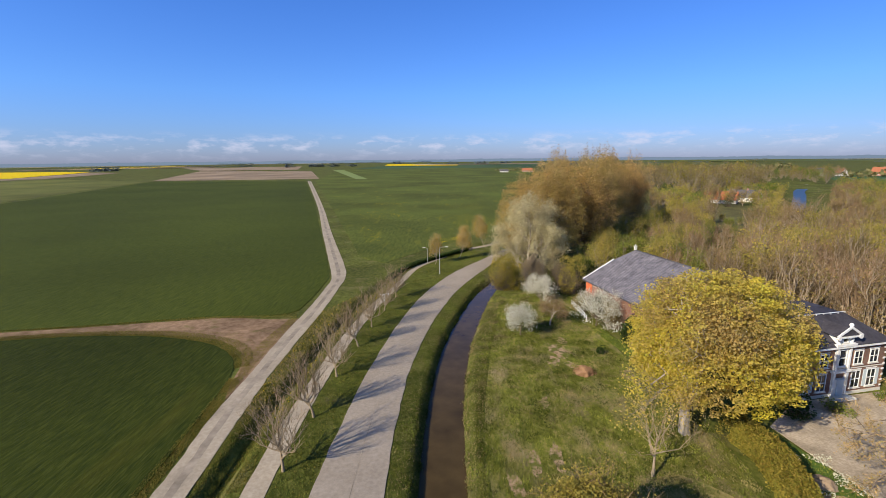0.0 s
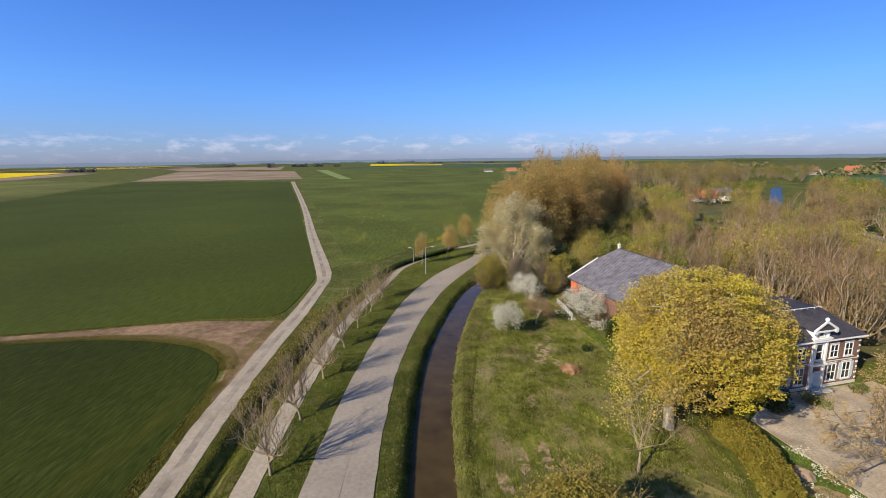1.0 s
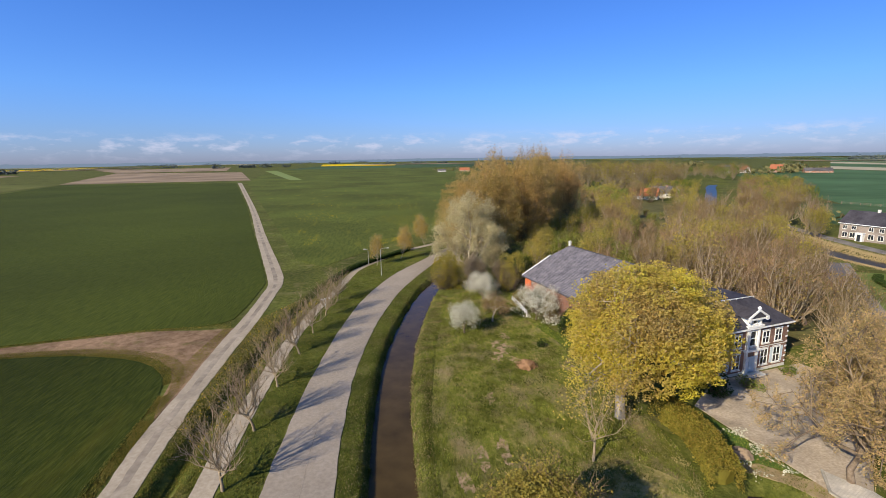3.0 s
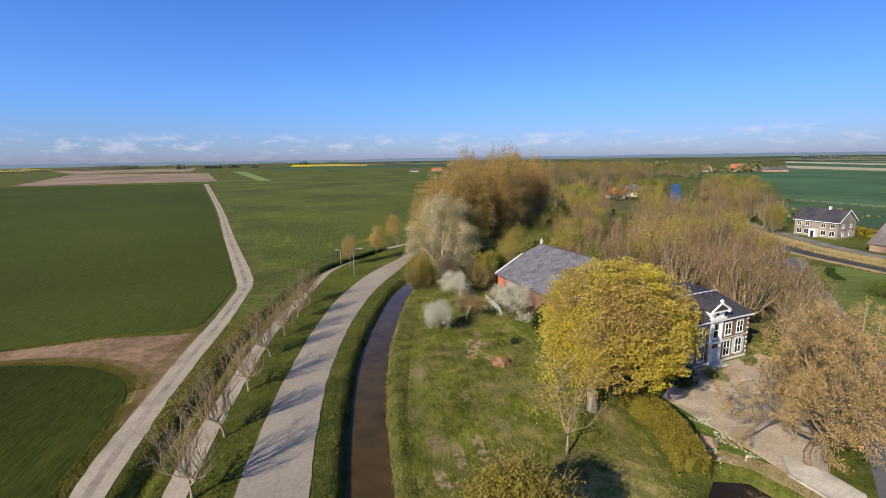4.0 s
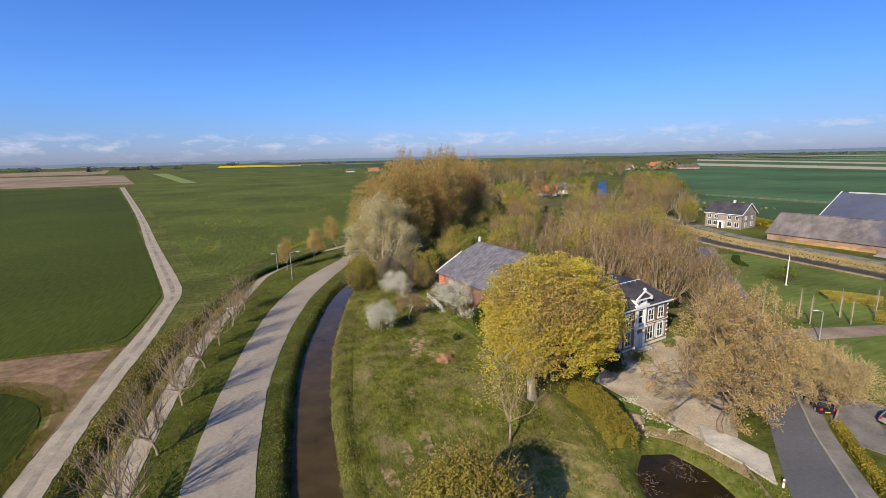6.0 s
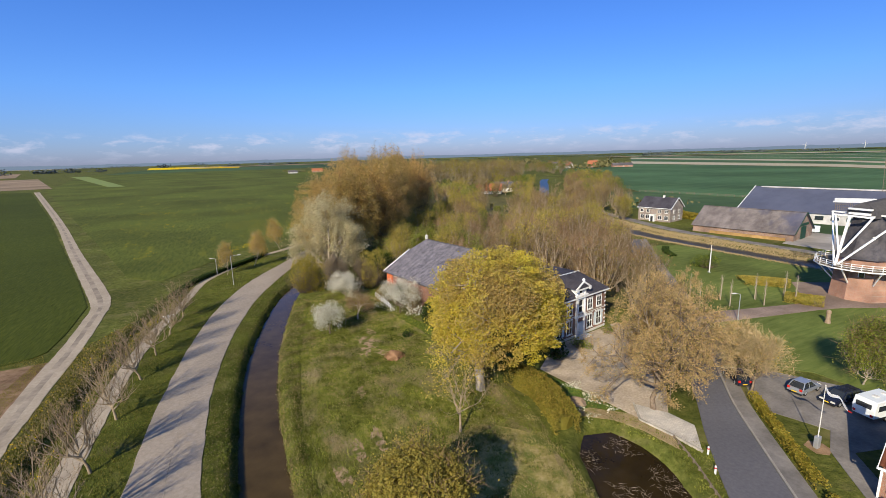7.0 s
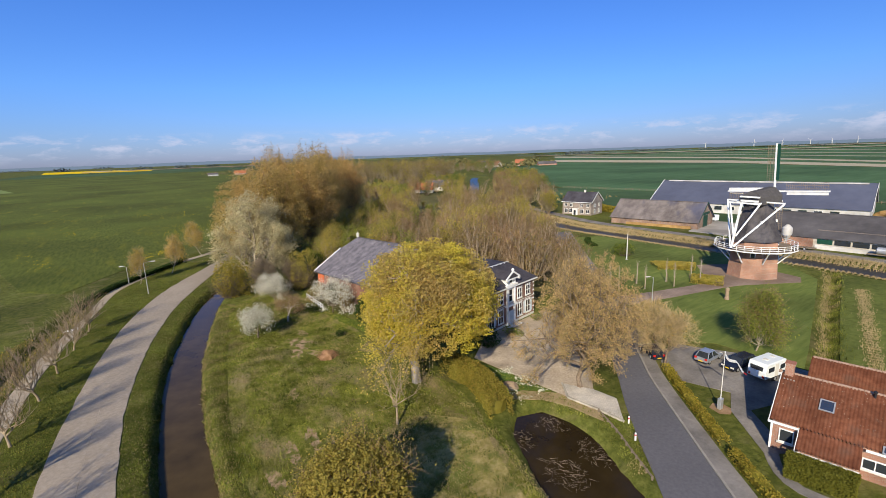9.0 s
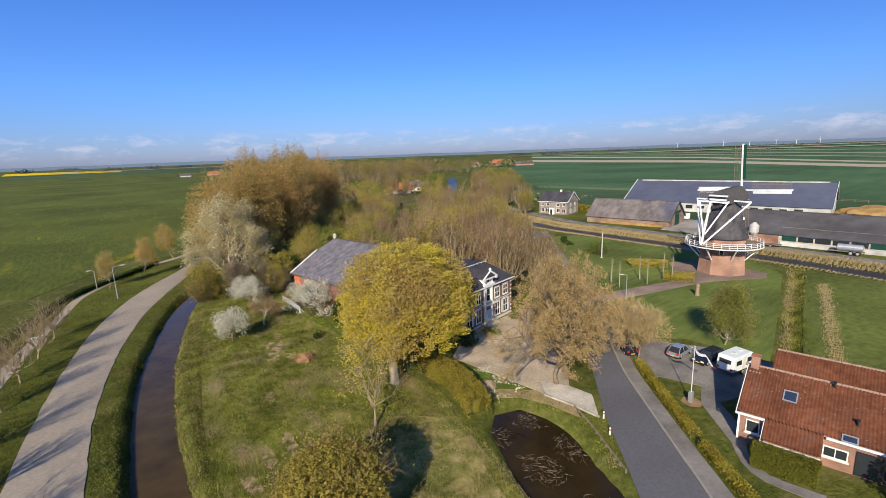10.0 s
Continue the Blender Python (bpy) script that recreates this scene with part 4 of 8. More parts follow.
lay("dry_bank", "dry trodden grass beside the pond", "dry grass", patch_of(
    [(12.6, 29.6), (15.6, 34.4), (19.4, 37.2), (22.6, 37.6), (26.4, 33), (25.2, 28.6), (23.2, 22.6), (21.4, 16), (14, 14), (12.2, 22)], 0.036, smooth=0.6), DRYGRASS)
lay("cycle_path", "narrow pale concrete cycle path beside the road", "path", ribbon(cyc_l, cyc_r, 0.06, 0.03, seed=2), CONCRETE)
road_l = [(-10.5, -60), (-11.6, 20), (-11.7, 35.3), (-11.5, 43.6), (-10.9, 54.5), (-10.1, 62.7), (-8.0, 78.5), (-4.2, 97.0), (2.5, 115.5), (11.1, 131), (19.0, 144.7), (34, 168), (52, 196), (86, 248), (130, 316)]
road_r = [(-4.0, -60), (-5.0, 20), (-5.1, 35.1), (-5.3, 42.5), (-5.1, 51.5), (-4.6, 60.5), (-2.9, 73.2), (-0.5, 85.5), (4.0, 102.0), (12.2, 122.0), (20.4, 139.5), (38, 165), (56, 193), (90, 245), (134, 313)]
lay("road", "worn pale asphalt country road with faint wheel tracks", "road", ribbon(road_l, road_r, 0.08, 0.05, seed=3, crown=0.05), ROADTOP)
seam = [[tuple(np.array(a) * (1 - k) + np.array(b) * k) for a, b in zip(road_l[:6], road_r[:6])] for k in (0.535, 0.545)]
lay("road_seam", "dark tarred seam along the middle of the road", "road", ribbon(seam[0], seam[1], 0.140, 0.01, skirt=0.004, cols=1, seed=10), TRACKWEAR)
street_l = [(0, -22), (20, 2.5), (31.4, 14.8), (34.3, 17.9), (37.1, 21.0), (42.0, 26.0), (47.8, 31.4), (58, 42), (72, 58), (96, 84), (118, 108)]
street_r = [(6, -24.5), (24.5, -1.5), (35.7, 11.4), (39.2, 15.6), (43.8, 21.1), (48.8, 27.0), (52.0, 30.3), (62, 40), (76, 55), (99, 81), (121, 105)]
pave_r = [(8, -26), (26.3, -3.0), (37.3, 10.3), (40.9, 14.8), (45.6, 20.5), (50.3, 26.0), (53.8, 29.6), (64, 39), (78, 54), (100.5, 79.8), (122.5, 103.8)]
lay("road", "smooth dark grey asphalt village street", "road", ribbon(street_l, street_r, 0.06, 0.01, seed=4), ASPHALT)
lay("pavement", "grey paved footpath raised beside the street", "pavement", ribbon([(a[0] + 0.16, a[1] - 0.14) for a in street_r], pave_r, 0.16, 0.0, skirt=0.2, seed=5), PAVERS)
lay("kerb", "pale concrete kerb edging the footpath", "kerb", ribbon(street_r, [(a[0] + 0.155, a[1] - 0.135) for a in street_r], 0.175, 0.0, skirt=0.22, cols=1), KERB)
lay("road", "grey road along the canal in front of the farm", "road", ribbon(
    [(134, -120), (139, 10), (141.5, 70), (142, 90), (145, 120), (168, 190)], [(137.5, -120), (143, 10), (145.5, 70), (146, 90), (149, 118), (172, 188)], 0.06, 0.05, seed=6), PAVERS)
lay("yard", "pale concrete farmyard between the sheds", "yard", patch_of([(150, 78), (150, 62), (176, 60), (190, 85), (182, 108), (172, 84)], 0.05), YARD)
lay("driveway", "pale gravel driveway in front of the villa", "driveway", patch_of(
    [(35.8, 45.5), (42, 50.5), (49, 51.8), (57.5, 53.4), (59, 48), (52, 41), (45, 33.0), (39.8, 28.4), (38.0, 31.0), (37.2, 36), (36.4, 41)], 0.05), GRAVEL)
lay("driveway", "pale grey paved apron where the drive meets the street", "driveway", patch_of([(39.8, 33.2), (41.6, 30.0), (42.0, 27.1), (38.7, 23.8), (38.5, 26.8), (37.8, 30.5)], 0.10), COBBLE)
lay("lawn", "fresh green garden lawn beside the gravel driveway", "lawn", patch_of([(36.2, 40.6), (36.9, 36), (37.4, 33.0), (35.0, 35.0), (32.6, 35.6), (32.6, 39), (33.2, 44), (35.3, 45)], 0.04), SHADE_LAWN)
lay("lawn", "sunlit mown grass between canal, villa and barn", "meadow", patch_of(
    [(4.4, 20), (4.4, 43), (5.0, 50), (6.0, 57), (7.6, 68), (10.0, 79), (13.4, 93), (20, 100), (30, 92), (27, 72), (27, 52), (29, 42), (26.5, 31), (23.8, 20), (20, 6), (4.4, 4)], 0.02, skirt=0.1), MEADOW)
lay("wood_floor", "brown leaf litter under the woodland trees", "woodland floor", patch_of(
    [(60, 58), (72, 62), (90, 82), (114, 110), (124, 128), (146, 190), (160, 232), (190, 300), (160, 335), (118, 272), (96, 226), (62, 160), (40, 112), (48, 96), (56, 76)], 0.03), LITTER)
lay("lawn", "mown lawn with faint stripes round the windmill", "lawn", patch_of(
    [(61, 33), (74, 47), (84, 62), (100, 84), (112, 98), (123, 92), (124.5, 60), (123.8, 41), (114, 31.4), (92, 24.9), (74, 19.6), (66.5, 17.6), (66, 21), (66, 28)], 0.03), LAWN)
lay("lawn", "rough green grass beyond the reed ditch", "lawn", patch_of([(60, 2), (66, 13.6), (74, 16.2), (92, 21.4), (113, 27.2), (121.5, 29.6), (121, -20), (100, -60), (62, -40)], 0.03), LAWN_B)
lay("path", "brown clinker-paved path to the windmill", "path", ribbon([(73, 50), (85, 46.5), (97, 44), (104, 47)], [(71, 45.5), (84, 42.5), (96, 39.7), (104, 36)], 0.06, 0.02), BRICKPATH)
lay("path", "brown clinker paving round the mill's foot", "paving", patch_of([(100, 47), (108, 53), (117, 47), (113, 34), (109, 32.5), (99, 38.5)], 0.055), BRICKPATH)
lay("parking", "grey paved parking place beside the lawn", "parking", patch_of([(52.6, 27.6), (57, 31.5), (61.5, 31), (66, 22.5), (66, 16.5), (57, 15.5), (51.2, 17.2), (46.4, 11.9), (44.4, 13.1), (49.5, 18.4), (53.4, 20.2), (51.5, 25.6)], 0.05), PAVERS)
lay("path", "grey paved garden path beside the bungalow", "path", ribbon([(44.4, 13.2), (42.3, 11.6), (41.2, 9.4), (41.8, 5.5)], [(45.9, 12.6), (43.6, 11.4), (42.3, 9.4), (43.0, 5.7)], 0.055, 0.01), PAVERS)
lay("bank", "bare sandy bank at the head of the pond", "bank", patch_of([(31.0, 35.2), (34.8, 35.0), (38.0, 31.8), (38.6, 27), (37.2, 25.0), (36.6, 29), (35.4, 31.8), (33.6, 33.5)], 0.03), EARTH)

# ---- buildings ----
TURN = 12.1


def gable_roof(bm, x0, x1, y0, y1, ze, zr, xr, t=0.18, over=0.35):
    """Two sloping slabs over a ridge at xr that runs along y."""
    for xa, sgn in ((x0, -1), (x1, 1)):
        s = (zr - ze) / abs(xr - xa)
        xo = xa + sgn * over
        zo = ze - s * over
        pts = [(xr, zr), (xo, zo), (xo, zo - t), (xr, zr - t)]
        a = [bm.verts.new((p[0], y0 - over, p[1])) for p in pts]
        b = [bm.verts.new((p[0], y1 + over, p[1])) for p in pts]
        bm.faces.new(a)
        bm.faces.new(b[::-1])
        for i in range(4):
            bm.faces.new((a[i], b[i], b[(i + 1) % 4], a[(i + 1) % 4]))
    bmesh.ops.recalc_face_normals(bm, faces=bm.faces[:])
    return bm


def gable_body(bm, x0, x1, y0, y1, ze, zr, xr):
    """Walls with two gables under such a roof."""
    for y in (y0, y1):
        bm.faces.new([bm.verts.new(p) for p in ((x0, y, 0), (x1, y, 0), (x1, y, ze), (xr, y, zr - 0.2), (x0, y, ze))])
    for x in (x0, x1):
        bm.faces.new([bm.verts.new(p) for p in ((x, y0, 0), (x, y1, 0), (x, y1, ze), (x, y0, ze))])
    bmesh.ops.remove_doubles(bm, verts=bm.verts[:], dist=1e-4)
    bmesh.ops.recalc_face_normals(bm, faces=bm.faces[:])
    return bm


def window(parent, w, h, m, bars=(1, 1), frame_mat=None, glass=None, depth=0.10, name="window", sill=True, shutters=None):
    """A framed window standing 3 mm proud of a wall: its plane is local xz, outward is -y."""
    fw = 0.09
    b = bmesh.new()
    rings = []
    for y in (-depth, -0.003):
        for k in (0.0, fw):
            rings.append([b.verts.new(p) for p in ((-w / 2 + k, y, k), (w / 2 - k, y, k), (w / 2 - k, y, h - k), (-w / 2 + k, y, h - k))])
    for p, q in ((0, 1), (1, 3), (3, 2), (2, 0)):
        for k in range(4):
            b.faces.new((rings[p][k], rings[p][(k + 1) % 4], rings[q][(k + 1) % 4], rings[q][k]))
    bmesh.ops.recalc_face_normals(b, faces=b.faces[:])
    win = part(name, b, frame_mat or WHITE, parent)
    win.matrix_local = m
    for i in range(bars[0]):
        x = -w / 2 + w * (i + 1) / (bars[0] + 1)
        part("glazing_bar", boxes(((x - 0.035, -depth * 0.9, fw), (x + 0.035, -0.02, h - fw))), frame_mat or WHITE, win)
    for i in range(bars[1]):
        z = h * (i + 1) / (bars[1] + 1)
        part("glazing_bar", boxes(((-w / 2 + fw, -depth * 0.85, z - 0.035), (w / 2 - fw, -0.02, z + 0.035))), frame_mat or WHITE, win)
    part("pane", boxes(((-w / 2 + fw, -depth * 0.4, fw), (w / 2 - fw, -0.006, h - fw))), glass or GLASS, win)
    if sill:
        part("sill", boxes(((-w / 2 - 0.1, -depth - 0.1, -0.12), (w / 2 + 0.1, -0.003, -0.004))), CREAM, win)
    if shutters:
        for s in (-1, 1):
            x0 = s * (w / 2 + 0.02)
            x1 = s * (w / 2 + 0.5)
            part("shutter", boxes(((min(x0, x1), -0.07, 0.02), (max(x0, x1), -0.004, h - 0.02))), shutters, win, "pale painted shutter")
    return win


# the slate-roofed barn behind the villa: ridge along its length, gable at the far end
barn = thing("barn", "large brick barn with a weathered slate roof and white verge boards", "barn", pose(38.2, 89.3, 0, 0, 0, TURN))
BW, BZE, BZR, BL, BHX, BG = 9.8, 5.7, 11.0, 20.0, 3.7, 1.2      # half width, eaves, ridge, length, half-hip corner, gable's place
bs = (BZR - BZE) / BW
eo = BW + 0.45
part("wall", solid(bmesh.new(), [[(-BW, -BL, 0), (-BW, BG - 0.3, 0), (-BW, BG - 0.3, BZE - 0.1), (-BW, -BL, BZE - 0.1)], [(BW, -BL, 0), (BW, BG - 0.3, 0), (BW, BG - 0.3, BZE - 0.1), (BW, -BL, BZE - 0.1)],
                                 [(-BW, BG - 0.3, 0), (BW, BG - 0.3, 0), (BW, BG - 0.3, BZE - 0.1), (BHX, BG - 0.3, BZR - bs * BHX - 0.2), (-BHX, BG - 0.3, BZR - bs * BHX - 0.2), (-BW, BG - 0.3, BZE - 0.1)],
                                 [(-BW, -BL, 0), (BW, -BL, 0), (BW, -BL, BZE - 0.1), (0, -BL, BZR - 0.2), (-BW, -BL, BZE - 0.1)]]), VILLABRICK, barn)
for s_ in (-1, 1):
    top = [(0, 0, BZR), (0, -BL - 0.4, BZR), (s_ * eo, -BL - 0.4, BZR - bs * eo), (s_ * eo, BG, BZR - bs * eo), (s_ * BHX, BG, BZR - bs * BHX)]
    low = [(x, y, z - 0.22) for x, y, z in top]
    part("roof_side", solid(bmesh.new(), [top, low] + [[top[i], top[(i + 1) % 5], low[(i + 1) % 5], low[i]] for i in range(5)]), SLATE, barn, "weathered purple-grey slate roof")
    b = bmesh.new()
    beam(b, (s_ * (eo + 0.05), BG + 0.05, BZR - bs * eo - 0.02), (s_ * BHX, BG + 0.05, BZR - bs * BHX + 0.04), 0.12, 0.36)
    part("verge_board", b, WHITE, barn, "white verge board")
    part("gutter", boxes(((min(s_ * eo, s_ * (eo + 0.18)), -BL - 0.3, BZR - bs * eo - 0.2), (max(s_ * eo, s_ * (eo + 0.18)), BG - 0.1, BZR - bs * eo - 0.06))), GREYROOF, barn)
part("half_hip", solid(bmesh.new(), [[(0, 0.003, BZR), (-BHX, BG + 0.01, BZR - bs * BHX), (BHX, BG + 0.01, BZR - bs * BHX)], [(0, -0.1, BZR - 0.2), (-BHX, BG, BZR - bs * BHX - 0.2), (BHX, BG, BZR - bs * BHX - 0.2)]]), SLATE, barn)
part("ridge_cap", boxes(((-0.16, -BL - 0.4, BZR - 0.02), (0.16, 0.1, BZR + 0.09))), GREYROOF, barn)
b = boxes(((-0.2, -0.3, BZR), (0.2, 0.1, BZR + 0.75)), ((-0.27, -0.37, BZR + 0.75), (0.27, 0.17, BZR + 0.87)))
beam(b, (0, -0.1, BZR + 0.87), (0, -0.1, BZR + 1.2), 0.14, n=8)
part("chimney", b, CREAM, barn, "small pale ridge chimney")
part("gable_board", boxes(((-BW - 0.06, BG - 2.6, 3.4), (-BW - 0.003, BG - 0.5, BZE - 0.2))), REDPAINT, barn, "orange-red painted boards")
# black and extra wide to carry the deep shadow on this side wall
part("barn_door", boxes(((-BW - 0.09, BG - 9.5, 0.05), (-BW - 0.003, BG - 4.2, 3.9))), BLACKBOARD, barn, "wide black barn door standing in for a shadowed doorway")

# the villa: two storeys of red brick with white bands, a hipped roof with a flat top, a dormer over the door
villa = thing("villa", "two-storey red brick villa with white window frames and dark roof", "house", pose(48.3, 52.0, 0, 0, 0, TURN))
VW, VD, VH = 6.9, 12.0, 6.4
part("wall", boxes(((-VW, 0, 0), (VW, VD, VH))), VILLABRICK, villa)
solid_roof = solid(bmesh.new(), [
    [(-VW - 0.4, -0.4, VH + 0.25), (VW + 0.4, -0.4, VH + 0.25), (VW - 3.0, 3.2, 9.3), (-VW + 3.0, 3.2, 9.3)],
    [(VW + 0.4, -0.4, VH + 0.25), (VW + 0.4, VD + 0.4, VH + 0.25), (VW - 3.0, VD - 3.2, 9.3), (VW - 3.0, 3.2, 9.3)],
    [(VW + 0.4, VD + 0.4, VH + 0.25), (-VW - 0.4, VD + 0.4, VH + 0.25), (-VW + 3.0, VD - 3.2, 9.3), (VW - 3.0, VD - 3.2, 9.3)],
    [(-VW - 0.4, VD + 0.4, VH + 0.25), (-VW - 0.4, -0.4, VH + 0.25), (-VW + 3.0, 3.2, 9.3), (-VW + 3.0, VD - 3.2, 9.3)],
    [(-VW + 3.0, 3.2, 9.3), (VW - 3.0, 3.2, 9.3), (VW - 3.0, VD - 3.2, 9.3), (-VW + 3.0, VD - 3.2, 9.3)],
    [(-VW - 0.4, -0.4, VH + 0.25), (VW + 0.4, -0.4, VH + 0.25), (VW + 0.4, VD + 0.4, VH + 0.25), (-VW - 0.4, VD + 0.4, VH + 0.25)]])
roof = part("roof", solid_roof, DARKSLATE, villa, "dark tiled hipped roof with a flat top")
part("cornice", boxes(((-VW - 0.5, -0.5, VH + 0.003), (VW + 0.5, VD + 0.5, VH + 0.14)), ((-VW - 0.2, -0.2, VH - 0.18), (VW + 0.2, -0.003, VH)), ((-VW - 0.2, -0.003, VH - 0.18), (-VW - 0.003, VD, VH))), WHITE, villa, "white moulded cornice")
for z0, z1 in ((0.0, 0.4), (3.42, 3.54)):
    part("plinth" if z0 == 0 else "string_course", boxes(((-VW - 0.05, -0.06, z0 + 0.01), (VW + 0.05, -0.003, z1)), ((-VW - 0.06, -0.003, z0 + 0.01), (-VW - 0.003, VD, z1))), CREAM, villa)
for x in (-VW, VW):
    for k in range(8):
        s = 0.36 if k % 2 else 0.22
        x0, x1 = (x - 0.04, x + s) if x < 0 else (x - s, x + 0.04)
        part("quoin", boxes(((x0, -0.045, 0.62 + k * 0.72), (x1, -0.003, 0.86 + k * 0.72))), WHITE, villa)
for k in range(8):
    part("quoin", boxes(((-VW - 0.045, 0.005, 0.62 + k * 0.72), (-VW - 0.003, 0.5 if k % 2 else 0.32, 0.86 + k * 0.72))), WHITE, villa)
for x in (-5.0, -2.6, 2.6, 5.0):
    window(villa, 1.4, 2.25, pose(x, 0, 0.85), (1, 1), shutters=CURTAIN if abs(x) > 3 else None)
    window(villa, 1.35, 1.75, pose(x, 0, 3.95), (1, 1))
    part("lintel", boxes(((x - 0.85, -0.05, 3.16), (x + 0.85, -0.003, 3.28))), WHITE, villa)
    part("lintel", boxes(((x - 0.8, -0.05, 5.78), (x + 0.8, -0.003, 5.9))), WHITE, villa)
for y in (2.4, 6.0, 9.4):
    window(villa, 1.2, 2.1, pose(-VW, y, 0.95, 0, 0, -90), (1, 1))
    window(villa, 1.2, 1.6, pose(-VW, y, 4.05, 0, 0, -90), (1, 1))
# the entrance bay
bay = part("entrance_bay", boxes(((-1.1, -0.32, 0.003), (-0.82, -0.004, 8.0)), ((0.82, -0.32, 0.003), (1.1, -0.004, 8.0)), ((-1.35, -0.42, 3.2), (1.35, -0.004, 3.5)), ((-1.5, -0.5, 6.62), (1.5, -0.004, 6.9)),
                                 ((-1.15, -0.004, 6.65), (1.15, 2.2, 8.2))), WHITE, villa, "white projecting entrance bay")
b = bmesh.new()
lathe(b, [(0.75, -0.3), (0.75, -0.02)], 20, Matrix.Translation((0, 0, 2.35)) @ pose(0, 0, 0, -90, 0, 0) @ Matrix.Diagonal((1, 1, -1, 1)))
box(b, (-0.75, -0.28, 0.05), (0.75, -0.02, 2.35))
part("door_surround", b, WHITE, villa, "white arched door surround")
part("door", boxes(((-0.5, -0.34, 0.2), (0.5, -0.285, 2.3))), CURTAIN, villa, "pale panelled front door")
window(villa, 1.2, 2.2, pose(0, -0.02, 3.9), (0, 1), depth=0.2)
window(villa, 0.9, 1.0, pose(0, -0.02, 7.0), (0, 0), depth=0.2)
b = solid(bmesh.new(), [[(-1.75, -0.55, 8.0), (1.75, -0.55, 8.0), (0, -0.55, 9.0)], [(-1.75, 2.6, 8.0), (1.75, 2.6, 8.0), (0, 2.6, 9.0)],
                        [(-1.75, -0.55, 8.0), (0, -0.55, 9.0), (0, 2.6, 9.0), (-1.75, 2.6, 8.0)], [(1.75, -0.55, 8.0), (0, -0.55, 9.0), (0, 2.6, 9.0), (1.75, 2.6, 8.0)],
                        [(-1.75, -0.55, 8.0), (1.75, -0.55, 8.0), (1.75, 2.6, 8.0), (-1.75, 2.6, 8.0)]])
part("dormer_roof", b, DARKSLATE, villa)
b = bmesh.new()
for s in (-1, 1):
    beam(b, (s * 1.85, -0.62, 8.0), (0, -0.62, 9.1), 0.14, 0.26)
    lathe(b, [(0.28, -0.1), (0.28, 0.1)], 12, Matrix.Translation((s * 1.6, -0.62, 7.85)) @ pose(0, 0, 0, 90, 0, 0))
box(b, (-1.75, -0.68, 7.8), (1.75, -0.56, 7.98))
lathe(b, [(0.1, 0), (0.22, 0.15), (0.25, 0.3), (0.1, 0.5)], 10, Matrix.Translation((0, -0.55, 9.1)))
part("pediment", b, WHITE, villa, "white curled dormer pediment")
part("chimney", boxes(((-4.0, 9.3, 8.6), (-3.5, 9.8, 10.2)), ((-4.06, 9.24, 10.2), (-3.44, 9.86, 10.32))), CREAM, villa)
part("roof_hatch", boxes(((0.6, 6.0, 9.3), (1.6, 6.8, 9.42))), GLASS, villa)
b = bmesh.new()
for (xa, ya), (xb, yb) in (((-VW + 3.0, 3.2), (VW - 3.0, 3.2)),):
    beam(b, (xa, ya, 9.5), (xb, yb, 9.5), 0.07)
    for i in range(8):
        x = xa + (xb - xa) * i / 7
        beam(b, (x, ya, 9.28), (x, ya, 9.5), 0.06)
part("roof_rail", b, WHITE, villa)
part("doorstep", boxes(((-1.6, -1.4, 0.005), (1.6, -0.5, 0.16)), ((-1.2, -1.0, 0.16), (1.2, -0.5, 0.3))), CREAM, villa)
part("annexe", gable_body(bmesh.new(), -4.5, 4.5, VD + 0.01, VD + 2.2, 4.0, 7.4, 0), BRICK, villa)
part("annexe_roof", gable_roof(bmesh.new(), -4.5, 4.5, VD + 0.4, VD + 1.8, 4.2, 7.6, 0), DARKSLATE, villa)


def pantiles(x0, x1, y0, y1, z_at, wave=0.26, course=0.34):
    """A sheet of pantiles that slopes along x, with waves across y and a step at every course."""
    ny = int((y1 - y0) / wave) * 4
    ys = np.linspace(y0, y1, ny + 1)
    h = 0.11 * np.abs(np.sin(np.pi * np.arange(ny + 1) / 4)) ** 1.0
    nc = max(1, int(round(abs(x1 - x0) / course)))
    V, F = [], []
    for c in range(nc):
        xa, xb = x0 + (x1 - x0) * c / nc, x0 + (x1 - x0) * (c + 1) / nc
        hi_first = z_at(xa) > z_at(xb)
        la, lb = (0.0, 0.05) if hi_first else (0.05, 0.0)
        o = len(V)
        V += [(xa, y, z_at(xa) + la + d) for y, d in zip(ys, h)] + [(xb, y, z_at(xb) + lb + d) for y, d in zip(ys, h)]
        n = ny + 1
        F += [(o + i, o + i + 1, o + n + i + 1, o + n + i) for i in range(ny)]
        if c:
            F += [(o - n + i, o - n + i + 1, o + i + 1, o + i) for i in range(ny)]
    return V, F


# the red-tiled bungalow beside the street
home = thing("bungalow", "red brick bungalow with a mossy red pantile roof", "house", pose(50.8, 14.5, 0, 0, 0, TURN))
zslope = lambda x: 5.7 - 0.53 * abs(x)
part("wall", gable_body(bmesh.new(), -5.0, 5.0, -17.5, -0.1, 2.95, 5.6, 0), BRICK, home)
part("lower_wall", boxes(((-7.0, -6.1, 0), (-5.003, -2.3, 1.75))), BRICK, home)
V, F = pantiles(0.05, -5.25, -17.7, 0.15, zslope)
cloud("roof", V, F, PANTILE, home, "red pantile roof with pale moss spots")
V, F = pantiles(-5.25, -7.3, -6.3, -2.1, zslope)
cloud("lower_roof", V, F, PANTILE, home)
V, F = pantiles(0.05, 5.3, -17.7, 0.15, zslope)
cloud("rear_roof", V, F, PANTILE, home)
b = bmesh.new()
